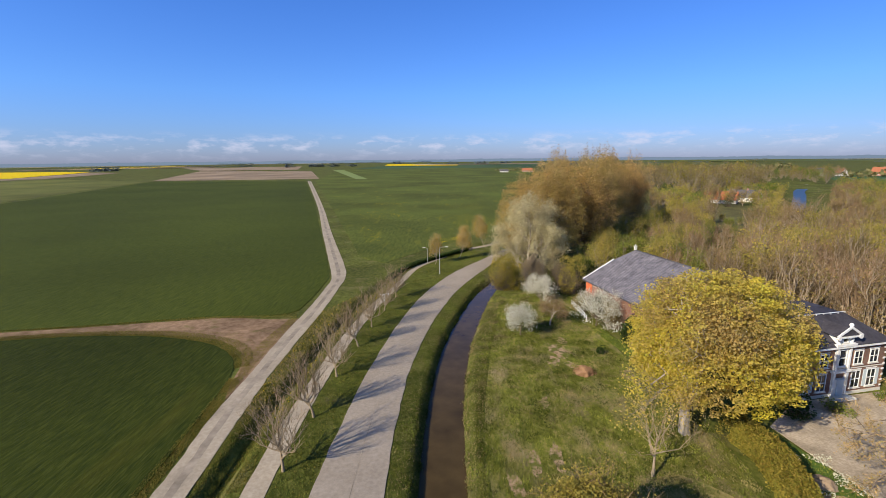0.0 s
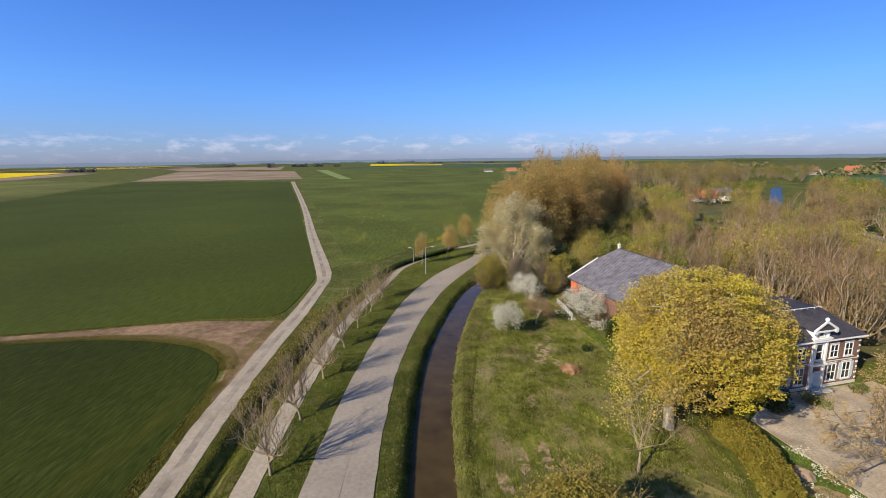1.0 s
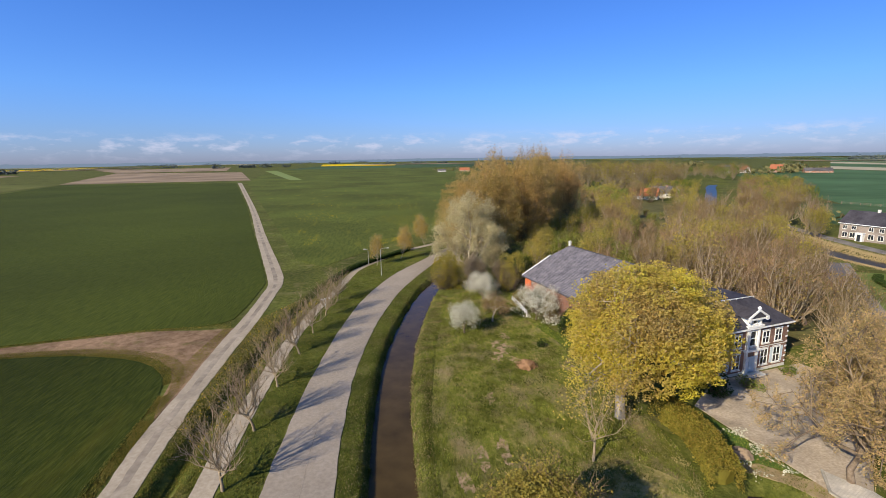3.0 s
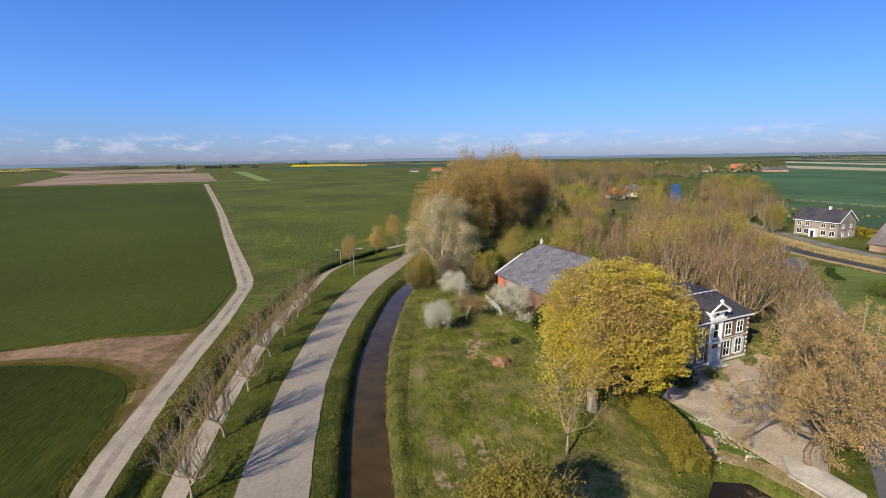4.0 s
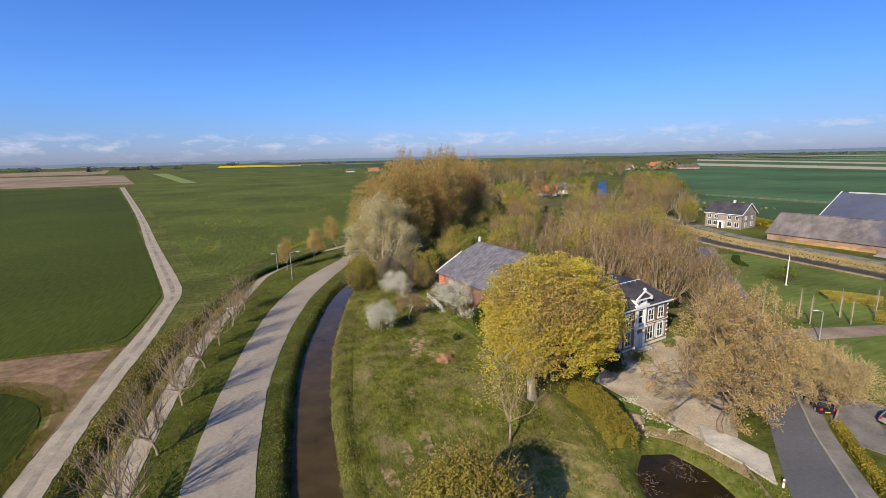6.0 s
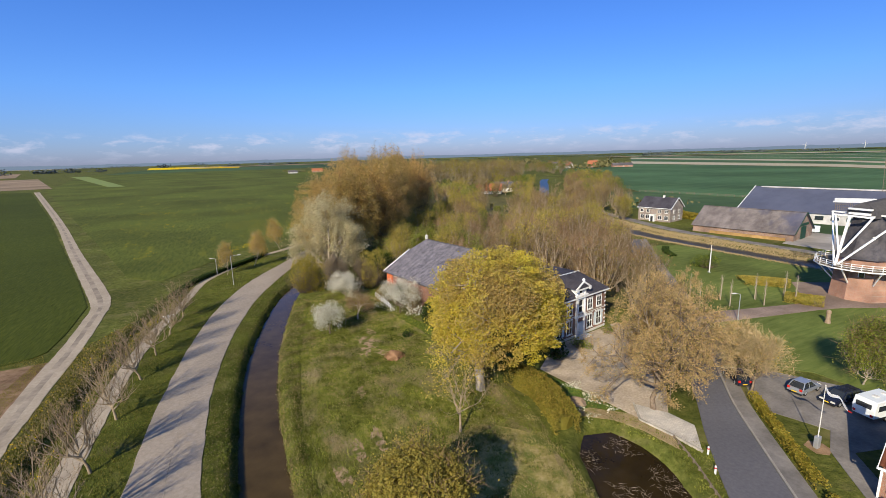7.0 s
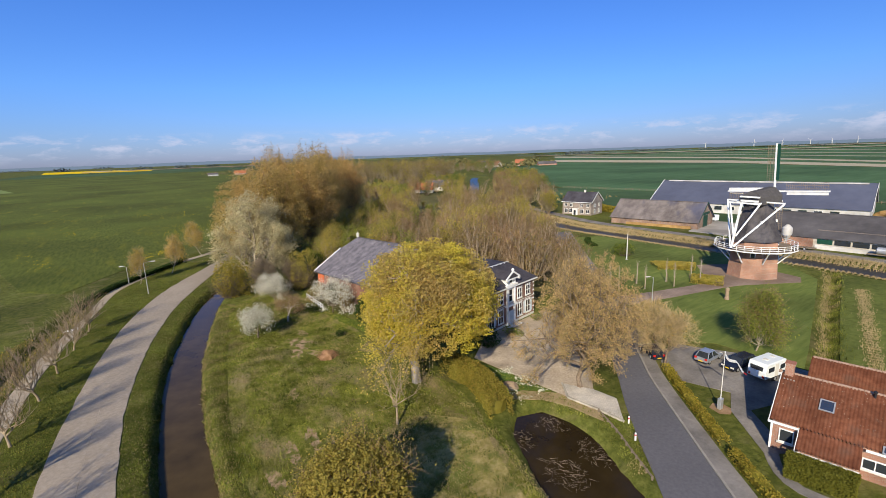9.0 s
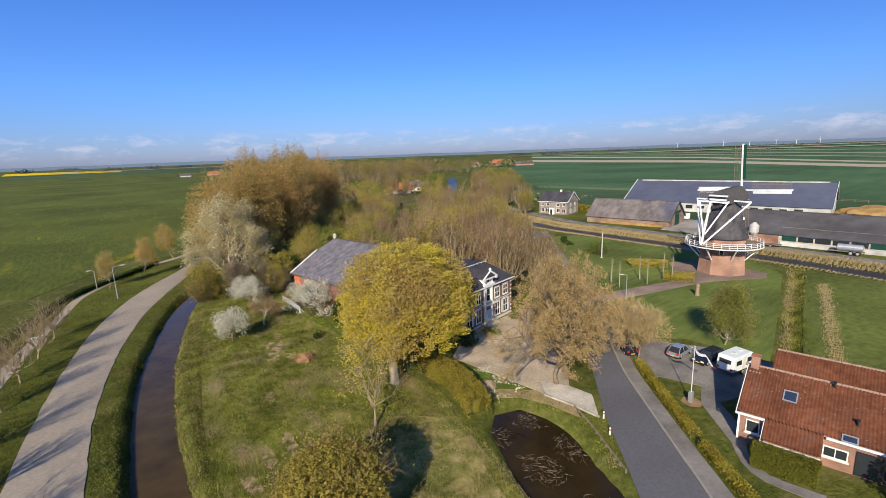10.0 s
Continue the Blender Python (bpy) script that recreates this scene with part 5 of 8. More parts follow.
for y in np.arange(-17.6, 0.1, 0.42):
    lathe(b, [(0.13, 0), (0.15, 0.4)], 8, Matrix.Translation((0.0, y, 5.72)) @ pose(0, 0, 0, -90, 0, 0) @ Matrix.Diagonal((1, 1, 1, 1)))
part("ridge_tiles", b, RIDGE, home, "pale mortared ridge tiles")
part("fascia", boxes(((-5.36, -2.08, 2.72), (-5.26, 0.2, 2.92)), ((-5.36, -17.7, 2.72), (-5.26, -6.5, 2.92)), ((-7.42, -6.3, 1.62), (-7.32, -2.08, 1.82)), ((-5.3, 0.16, 2.7), (-5.1, 0.26, 2.9))), WHITE, home, "white painted fascia")
b = bmesh.new()
for s in (-1, 1):
    beam(b, (s * 5.3, 0.2, 2.85), (0, 0.2, 5.65), 0.06, 0.22)
    if s < 0:
        beam(b, (-7.35, -2.06, 1.78), (-5.25, -2.06, 2.87), 0.05, 0.2)
part("verge_board", b, WHITE, home)
part("corner_post", boxes(((-5.12, -0.14, 0), (-4.98, 0.02, 2.75))), WHITE, home)
part("brick_chimney", boxes(((-0.45, -0.75, 5.2), (0.35, -0.05, 6.7)), ((-0.52, -0.82, 6.7), (0.42, 0.02, 6.85))), BRICK, home, "red brick chimney")
part("chimney_flashing", boxes(((-0.85, -0.95, 5.25), (-0.45, 0.1, 5.38))), STEEL, home)
for x, y, w, h in ((-2.5, -3.6, 1.1, 1.25), (-5.0, -8.0, 1.1, 0.75)):
    m = Matrix.Translation((x, y, zslope(x) + 0.06)) @ pose(0, 0, 0, 0, -math.degrees(math.atan(0.53)), 0)
    s = part("skylight", boxes(((-h / 2, -w / 2, 0), (-h / 2 + 0.1, w / 2, 0.12)), ((h / 2 - 0.1, -w / 2, 0), (h / 2, w / 2, 0.12)), ((-h / 2 + 0.1, -w / 2, 0), (h / 2 - 0.1, -w / 2 + 0.1, 0.12)), ((-h / 2 + 0.1, w / 2 - 0.1, 0), (h / 2 - 0.1, w / 2, 0.12))), STEEL, home, "grey framed roof window")
    s.matrix_local = m
    part("pane", boxes(((-h / 2 + 0.1, -w / 2 + 0.1, 0), (h / 2 - 0.1, w / 2 - 0.1, 0.08))), SKYGLASS, s)
for x, y in ((-3.6, -8.4), (-0.5, -6.6)):
    b = bmesh.new()
    beam(b, (x, y, zslope(x) - 0.05), (x, y, zslope(x) + 0.55), 0.16, n=10)
    beam(b, (x, y, zslope(x) + 0.55), (x, y, zslope(x) + 0.7), 0.28, n=10)
    part("vent_pipe", b, PLASTIC, home)
window(home, 1.1, 1.3, pose(-5.0, -1.2, 1.0, 0, 0, -90), (0, 0))
window(home, 1.7, 1.0, pose(-5.0, -7.2, 1.0, 0, 0, -90), (1, 0))
for y in (-9.4, -11.2, -13.0):
    window(home, 1.75, 2.2, pose(-5.0, y, 0.1, 0, 0, -90), (0, 0), frame_mat=PLASTIC, sill=False)
window(home, 1.6, 1.2, pose(0, -0.1, 1.0, 0, 0, 180), (1, 0))
# the second wing
part("wing_wall", gable_body(bmesh.new(), 5.01, 11.0, -14.0, -1.6, 2.6, 4.9, 7.6), BRICK, home)
zw = lambda x: 5.0 - 0.62 * abs(x - 7.6)
V, F = pantiles(7.6, 4.6, -14.2, -1.4, zw)
cloud("wing_roof", V, F, PANTILE, home)
rl = np.random.default_rng(3)
lx, ly = rl.uniform(-5.1, -0.1, 420), rl.uniform(-17.4, 0.0, 420)
lp = np.stack([lx, ly, 5.7 - 0.53 * np.abs(lx) + 0.1], 1)
V, F = leaf_arrays(rl, lp, 0.06)
V[:, 2] = 5.7 - 0.53 * np.abs(V[:, 0]) + 0.11 + 0.02 * (V[:, 2] - V[:, 2].mean())
tagged(cloud("lichen", V, F, CREAM, home, "pale lichen spots"), kind="stuff")
V, F = pantiles(7.6, 11.4, -14.2, -1.4, zw)
cloud("wing_rear_roof", V, F, PANTILE, home)
b = bmesh.new()
for y in np.arange(-14.1, -1.5, 0.42):
    lathe(b, [(0.13, 0), (0.15, 0.4)], 8, Matrix.Translation((7.6, y, 5.02)) @ pose(0, 0, 0, -90, 0, 0))
part("wing_ridge_tiles", b, RIDGE, home)


def shed(name, label, m, half, length, ze, zr, roof_mat, wall_mat, sheets=0):
    s = thing(name, label, "barn", m)
    part("wall", gable_body(bmesh.new(), -half, half, -length, 0, ze - 0.1, zr - 0.1, 0), wall_mat, s)
    part("roof", gable_roof(bmesh.new(), -half, half, -length, 0, ze, zr, 0, 0.12, 0.5), roof_mat, s)
    part("ridge_cap", boxes(((-0.35, -length - 0.4, zr - 0.02), (0.35, 0.4, zr + 0.12))), roof_mat, s)
    return s


bigbarn = shed("cattle_barn", "huge livestock barn with a blue-grey sheet roof", pose(208.3, 121.4, 0, 0, 0, 11), 16.0, 73, 4.2, 12.0, BLUEROOF, WALLPALE)
for y, nm in ((0.56, "far"), (-73.56, "near")):
    b = bmesh.new()
    for s in (-1, 1):
        beam(b, (s * 16.6, y, 3.9), (0, y, 12.15), 0.12, 0.5)
    part("verge_board", b, WHITE, bigbarn, "white verge board")
for k in range(14):
    y = -4 - k * 4.6
    window(bigbarn, 2.6, 1.5, pose(-16.0, y, 1.5, 0, 0, -90), (1, 0), sill=False, frame_mat=GREENPAINT if k % 3 else WHITE)
part("solar_panel_strip", boxes(((-9.0, -34, 7.75), (-8.2, -29, 7.95))), CREAM, bigbarn)
part("light_ridge", boxes(((-0.9, -71, 11.75), (0.9, -2, 12.2))), WALLPALE, bigbarn)

frontshed = shed("old_shed", "long low brick shed with a weathered fibre-cement roof", pose(157.2, 108.6, 0, 0, 0, 11), 8.2, 30, 2.6, 8.3, ASBESTOS, SHEDBRICK)
part("sliding_door", boxes(((-2.4, -30.12, 0.05), (2.0, -30.003, 4.0))), GREENPAINT, frontshed, "dark green sliding door")
part("gable_boards", boxes(((-4, -30.1, 4.2), (4, -30.003, 5.0))), GREENPAINT, frontshed)
b = bmesh.new()
for s in (-1, 1):
    beam(b, (s * 8.7, -30.56, 2.35), (0, -30.56, 8.4), 0.1, 0.3)
part("verge_board", b, GREENPAINT, frontshed)
part("roof_light", boxes(((-5.0, -10.6, 4.5), (-4.2, -9.8, 4.62))), CREAM, frontshed)
part("hedge_strip", boxes(((-8.8, -28, 0.01), (-8.3, -6, 0.9))), HAY, frontshed)

longbarn = shed("long_barn", "long low barn with a dark grey sheet roof", pose(158.9, 56.2, 0, 0, 0, 5), 13.0, 95, 3.2, 7.8, GREYROOF, OLDWALL)
part("light_strip", boxes(((-9.6, -55, 4.42), (-9.2, -12, 4.62))), ASBESTOS, longbarn)
part("brick_end", boxes(((-13.06, -12, 0.05), (-13.003, -0.3, 2.6))), BRICK, longbarn)
for k in range(20):
    part("ventilation_curtain", boxes(((-13.08, -16 - k * 3.6, 1.4), (-13.003, -12.8 - k * 3.6, 2.6))), GREENPAINT if k % 5 == 0 else GLASS, longbarn)
b = boxes(((-13.4, -92, 0.02), (-13.01, -12.5, 1.1)))
part("feed_wall", b, WALLPALE, longbarn)

farmhouse = thing("farmhouse", "grey-brown brick farmhouse with a dark slate saddle roof", "house", pose(158.9, 124.3, 0, 0, 0, 13))
part("wall", gable_body(bmesh.new(), 0, 10.5, 0, 13.4, 5.6, 9.3, 5.25), GREYBRICK, farmhouse)
part("roof", gable_roof(bmesh.new(), 0, 10.5, 0, 13.4, 5.7, 9.5, 5.25, 0.2, 0.45), DARKSLATE, farmhouse)
part("gutter", boxes(((-0.6, -0.4, 5.3), (-0.42, 13.8, 5.5))), WHITE, farmhouse)
b = bmesh.new()
for s in (-1, 1):
    beam(b, (5.25 + s * 5.8, -0.5, 5.35), (5.25, -0.5, 9.55), 0.1, 0.32)
part("verge_board", b, WHITE, farmhouse)
for y in (1.6, 4.4, 9.2, 11.8):
    window(farmhouse, 1.3, 1.3, pose(0, y, 3.5, 0, 0, -90), (1, 0))
for y in (1.6, 4.2, 9.4, 11.6):
    window(farmhouse, 1.6, 1.7, pose(0, y, 0.8, 0, 0, -90), (1, 0))
for x in (3.0, 7.4):
    window(farmhouse, 1.2, 1.3, pose(x, 0, 3.5), (1, 0))
    window(farmhouse, 1.4, 1.6, pose(x, 0, 0.8), (1, 0))
part("porch", boxes(((-1.3, 5.9, 0), (-0.003, 7.9, 2.6)), ((-1.5, 5.7, 2.6), (-0.003, 8.1, 2.8))), WHITE, farmhouse, "white porch")
part("door", boxes(((-1.36, 6.4, 0.05), (-1.303, 7.4, 2.2))), GLASS, farmhouse)
part("chimney", boxes(((4.9, 5.2, 8.9), (5.6, 5.9, 10.3))), CREAM, farmhouse)

# ---- the windmill ----
MX, MY = 108.3, 41.3
mill = thing("windmill", "octagonal brick stage mill with white tail poles and dark cap", "windmill", pose(MX, MY, 0, 0, 0, 20))


def octa(bm, rings, n=8):
    return lathe(bm, rings, n)


part("brick_base", octa(bmesh.new(), [(4.9, 0), (4.4, 6.4), (4.2, 9.0)]), MILLBRICK, mill, "orange brick octagonal base")
part("body", octa(bmesh.new(), [(4.5, 8.0), (4.95, 7.95), (4.85, 8.2), (4.0, 10.1), (3.2, 12.8), (2.7, 15.6)]), THATCH, mill, "dark tapered mill body")
b = bmesh.new()
lathe(b, [(4.36, 6.3), (7.6, 6.3), (7.6, 6.45), (4.36, 6.45)], 16, cap=False)
part("stage_deck", b, WOOD, mill, "grey boarded stage")
R = 7.45
for k in range(16):
    a0, a1 = 2 * pi * k / 16 + pi / 16, 2 * pi * (k + 1) / 16 + pi / 16
    p0, p1 = (R * cos(a0), R * sin(a0)), (R * cos(a1), R * sin(a1))
    b = bmesh.new()
    for z in (6.75, 7.1, 7.5):
        beam(b, (*p0, z), (*p1, z), 0.06, 0.08)
    mid = ((p0[0] + p1[0]) / 2, (p0[1] + p1[1]) / 2)
    for p in (p0, mid):
        beam(b, (*p, 6.4), (*p, 7.55), 0.1)
    beam(b, (p0[0] * 1.02, p0[1] * 1.02, 6.3), (p1[0] * 1.02, p1[1] * 1.02, 6.3), 0.1, 0.22)
    part("railing", b, WHITE, mill, "white stage railing")
for k in range(8):
    a = 2 * pi * k / 8 + pi / 8
    b = bmesh.new()
    beam(b, (4.6 * cos(a), 4.6 * sin(a), 3.3), (7.2 * cos(a), 7.2 * sin(a), 6.25), 0.2)
    beam(b, (4.4 * cos(a), 4.4 * sin(a), 6.2), (7.4 * cos(a), 7.4 * sin(a), 6.2), 0.2)
    part("strut", b, WHITE, mill, "white stage strut")
# cap, with the shaft pointing away from the tail
SHAFT = 98.0          # turn of the shaft's far end, degrees clockwise from +y in the world
cap = part("cap", solid(bmesh.new(), [
    [(-2.49, -3.2, 0), (2.49, -3.2, 0), (2.24, -3, 1.44), (0.6, -2.6, 2.61), (-0.6, -2.6, 2.61), (-2.24, -3, 1.44)],
    [(-2.49, 3.6, 0), (2.49, 3.6, 0), (2.24, 3.8, 1.71), (0.6, 3.9, 3.24), (-0.6, 3.9, 3.24), (-2.24, 3.8, 1.71)],
    [(-2.49, -3.2, 0), (-2.24, -3, 1.44), (-2.24, 3.8, 1.71), (-2.49, 3.6, 0)], [(2.49, -3.2, 0), (2.24, -3, 1.44), (2.24, 3.8, 1.71), (2.49, 3.6, 0)],
    [(-2.24, -3, 1.44), (-0.6, -2.6, 2.61), (-0.6, 3.9, 3.24), (-2.24, 3.8, 1.71)], [(2.24, -3, 1.44), (0.6, -2.6, 2.61), (0.6, 3.9, 3.24), (2.24, 3.8, 1.71)],
    [(-0.6, -2.6, 2.61), (0.6, -2.6, 2.61), (0.6, 3.9, 3.24), (-0.6, 3.9, 3.24)], [(-2.49, -3.2, 0), (2.49, -3.2, 0), (2.49, 3.6, 0), (-2.49, 3.6, 0)]]), CAPCLAD, mill, "weathered dark grey cap")
CAPM = pose(0, 0, 15.5, 0, 0, -SHAFT - 20)
cap.matrix_local = CAPM
for nm, pa, pb, w in (("cap_beam", (-2.2, -5.2, 0.35), (-2.2, 4, 0.35), 0.3), ("cap_beam", (2.2, -5.2, 0.35), (2.2, 4, 0.35), 0.3), ("cross_beam", (-5.8, -1.6, 0.5), (5.8, -1.6, 0.5), 0.28),
                      ("short_cross_beam", (-3.2, -5.0, 0.4), (3.2, -5.0, 0.4), 0.3), ("tail_pole", (-0.3, -5.4, 0.4), (0, -8.0, -8.6), 0.34), ("long_brace", (-5.7, -1.6, 0.4), (-0.3, -7.9, -8.3), 0.28),
                      ("long_brace", (5.7, -1.6, 0.4), (0.3, -7.9, -8.3), 0.28), ("short_brace", (-3.0, -5.0, 0.3), (-0.2, -7.3, -6.2), 0.28), ("short_brace", (3.0, -5.0, 0.3), (0.2, -7.3, -6.2), 0.28)):
    b = bmesh.new()
    beam(b, pa, pb, w)
    part(nm, b, WHITE, mill, "white painted timber").matrix_local = CAPM
b = boxes(((-1.7, -3.6, 0.5), (1.7, -3.15, 0.9)), ((-1.9, -3.65, 1.4), (1.9, -3.1, 1.7)))
rearboard = part("cap_trim", b, WHITE, mill)
rearboard.matrix_local = CAPM
HUBZ = 2.2
for k, nm in ((0, "up"), (1, "right"), (2, "down"), (3, "left")):
    a = k * pi / 2 + radians(-3)
    b = bmesh.new()
    ex, ez = sin(a), cos(a)
    px, pz = cos(a), -sin(a)
    beam(b, (0, 5.0, HUBZ), (ex * 10.0, 5.0, HUBZ + ez * 10.0), 0.3)
    box(b, (-0.25, 4.8, -0.25), (0.25, 5.3, 0.25), Matrix.Translation((0, 0, HUBZ)))
    s = part("sail", b, WHITE, mill, "white sail stock with open lattice")
    s.matrix_local = CAPM
    b = bmesh.new()
    for i in range(20):
        r = 2.2 + i * 0.39
        beam(b, (ex * r - px * 0.1, 5.0, HUBZ + ez * r - pz * 0.1), (ex * r - px * 1.75, 5.15, HUBZ + ez * r - pz * 1.75), 0.045)
    for w in (0.6, 1.15, 1.7):
        beam(b, (ex * 2.2 - px * w, 5.1, HUBZ + ez * 2.2 - pz * w), (ex * 9.8 - px * w, 5.1, HUBZ + ez * 9.8 - pz * w), 0.05)
    lt = part("lattice", b, WOOD, s)
    b = bmesh.new()
    beam(b, (ex * 2.4 + px * 0.45, 5.0, HUBZ + ez * 2.4 + pz * 0.45), (ex * 9.8 + px * 0.45, 5.0, HUBZ + ez * 9.8 + pz * 0.45), 0.07, 0.62)
    part("leading_board", b, WHITE if k != 0 else GREENPAINT, s)
for k, z, w, h, mm in ((3, 4.6, 0.7, 0.9, GLASS), (5, 3.6, 0.7, 0.9, GLASS), (6, 1.0, 1.4, 2.4, GREENPAINT), (5, 7.0, 0.9, 1.9, GREENPAINT), (6, 7.0, 0.9, 1.9, GREENPAINT)):
    a = 2 * pi * k / 8 + pi / 4
    rr = (4.9 - (z / 9.0) * 0.7) * cos(pi / 8) + 0.02
    win = part("door" if h > 1.5 else "small_window", boxes(((-w / 2, -0.12, 0), (w / 2, 0.05, h))), mm, mill)
    win.matrix_local = pose(rr * cos(a), rr * sin(a), z, 0, 0, math.degrees(a) + 90)
    part("frame", boxes(((-w / 2 - 0.12, -0.1, 0), (-w / 2 - 0.004, 0.05, h)), ((w / 2 + 0.004, -0.1, 0), (w / 2 + 0.12, 0.05, h)), ((-w / 2 - 0.12, -0.1, h + 0.004), (w / 2 + 0.12, 0.05, h + 0.15))), WHITE, win)
for k in (1, 3):
    a = 2 * pi * k / 8 + pi + radians(-30)
    r1 = 3.45
    win = part("small_window", boxes(((-0.22, -0.1, 0), (0.22, 0.3, 0.55))), WHITE, mill)
    win.matrix_local = pose(r1 * cos(a), r1 * sin(a), 11.6, 0, 0, math.degrees(a) + 90)

# ---- trees along the road ----
row_tree = make_tree("roadside_tree", "young bare roadside tree with a pale trunk on the verge", 11, 8.3, 2.6, 3.2, ROWBARK, TWIG_ROW, None, twigs=2, twig_len=0.7, twig_w=0.04,
                     levels=3, kids=(9, 4, 4), spread=0.66, up=0.35, r0=0.18, stout=0.74, upright=0.32, wiggle=0.07, group="trees along the road")
row_tree_b = make_tree("roadside_tree", "young bare roadside tree with a pale trunk on the verge", 12, 7.9, 2.6, 3.1, ROWBARK, TWIG_ROW, None, twigs=2, twig_len=0.7, twig_w=0.04,
                     levels=3, kids=(9, 4, 4), spread=0.66, up=0.35, r0=0.18, stout=0.74, upright=0.32, wiggle=0.07, group="trees along the road")
row_tree.matrix_world, row_tree_b.matrix_world = pose(-15.2, 38.8, 0, 0, 0, 20), pose(-14.9, 48.2, 0, 0, 0, 80)
for k, (x, y) in enumerate(((-14.5, 58.2), (-13.5, 68.6), (-12.6, 77.0), (-11.5, 85.8), (-10.2, 94.4))):
    put((row_tree, row_tree_b)[k % 2], x, y, 70 * k + 33, 0.98 - 0.02 * k)
bud_tree = make_tree("roadside_tree", "slender roadside tree in orange-brown bud", 13, 10.0, 3.2, 3.2, PALEBARK, TWIG_TAN, L_ORANGE, twigs=5, leaves=3400, leaf_size=0.24, leaf_spread=0.45,
                     kids=(8, 4, 3), spread=0.7, up=0.4, r0=0.12, group="trees along the road")
bud_tree.matrix_world = pose(4.8, 134.0, 0)
put(bud_tree, -2.2, 126.0, 120, 0.85)
put(bud_tree, 14.0, 153.0, 200, 1.05)

# ---- the poplars behind the barn ----
silver = make_tree("silver_poplar", "broad silvery poplar in first pale leaf", 21, 21.5, 3.0, 12.6, PALEBARK, TWIG_TAN, L_SILVER, twigs=2, twig_len=1.4, twig_w=0.05, leaves=46000, leaf_size=0.29,
                   leaf_spread=0.6, levels=4, kids=(9, 5, 4, 3), spread=0.85, up=0.2, r0=0.5)
silver.matrix_world = pose(20.3, 104.8, 0, 0, 0, 40)
pops = [make_tree("poplar", "tall poplar with bronze-brown young leaves leaning in the wind", 30 + k, 31, 5.5, 8.0, BARK, TWIG, L_POPLAR, twigs=3, twig_len=1.3, twig_w=0.045, leaves=27000, leaf_size=0.32,
                  leaf_spread=0.5, levels=3, kids=(20, 6, 4), spread=0.64, up=0.5, r0=0.45, upright=0.36, blow=(0.4, 0.2), plume=1.5, dome=(0, 0, 15.5, 6.6, 13.2, 300, 1.0, 0.2), group="poplars behind the barn") for k in range(3)]
spots = [(21, 121, 25), (30, 117, 27.5), (29, 133, 30), (38, 129, 30), (39, 148, 31), (48, 142, 30.5), (49, 163, 31.5), (58, 158, 32), (60, 178, 31), (69, 174, 30), (73, 195, 28.5), (86, 216, 25), (22, 134, 24)]
for k, (x, y, h) in enumerate(spots):
    if k < 3:
        pops[k].matrix_world = pose(x, y, 0, 0, 0, 0)
        pops[k].scale = (1, 1, h / 30)
    else:
        put(pops[k % 3], x, y, (-25, 10, 30)[k % 3], 1.0 + 0.04 * (k % 4), h / 30)

# ---- the garden ----
maple = make_tree("maple", "large round maple in bright yellow-green spring leaf", 41, 17.4, 6.4, 6.0, PALEBARK, TWIG_TAN, L_YELLOW, twigs=1, twig_len=0.6, twig_w=0.04, leaves=96000, leaf_size=0.205,
                  leaf_spread=0.7, levels=4, kids=(12, 5, 4, 3), spread=0.85, up=0.2, r0=0.62, sides=6, lean=(0.1, 0), dome=(2.8, 0.0, 10.2, 8.5, 7.7, 950, 0.62, 0.70))
maple.matrix_world = pose(25.9, 44.5, 0, 0, 0, 15)
maple.scale = (1.04, 1.04, 1.0)
walnut = make_tree("walnut_tree", "bare walnut tree with pale olive limbs on the meadow", 42, 8.6, 2.6, 4.9, ROWBARK, TWIG_TAN, L_OLIVE, twigs=2, twig_len=0.6, twig_w=0.025, leaves=500, leaf_size=0.13, leaf_spread=0.3,
                   levels=3, kids=(9, 4, 3), spread=0.74, up=0.22, r0=0.17, wiggle=0.09, stout=0.52, upright=0.12)
walnut.matrix_world = pose(19.5, 37.7, 0, 0, 0, 130)
lime = make_tree("lime_tree", "big spreading lime tree with tan budding twigs beside the wall", 43, 15.8, 3.4, 6.7, BARK, TWIG_LIME, L_LIME, twigs=14, twig_len=0.5, twig_w=0.035, leaves=22000, leaf_size=0.17,
                 leaf_spread=0.34, levels=4, kids=(10, 5, 4, 3), spread=0.9, up=0.2, r0=0.36, droop=0.15, sides=6, stout=0.7, wiggle=0.09)
lime.matrix_world = pose(40.9, 31.4, 0, 0, 0, 60)
put(lime, 46.0, 34.4, 200, 0.66, label="spreading lime tree with tan budding twigs at the street corner")
plum = make_tree("street_tree", "small street tree with orange-brown buds by the parking place", 44, 7.8, 2.0, 3.9, BARK, TWIG_TAN, L_ORANGE, twigs=12, twig_len=0.9, twig_w=0.035, leaves=1300, leaf_size=0.17, leaf_spread=0.5,
                 levels=3, kids=(10, 5, 4), spread=0.85, up=0.25, r0=0.2)
plum.matrix_world = pose(54.0, 28.6, 0)
put(plum, 57.6, 33.0, 77, 0.9)
birch = make_tree("birch", "young birch in fresh green leaf on the lawn", 45, 9.8, 1.4, 2.5, PALEBARK, TWIG, L_BIRCH, twigs=4, leaves=19000, leaf_size=0.19, leaf_spread=0.5, kids=(16, 5, 3), spread=0.62, up=0.2, r0=0.13, droop=0.5)
birch.matrix_world = pose(67.6, 23.5, 0)
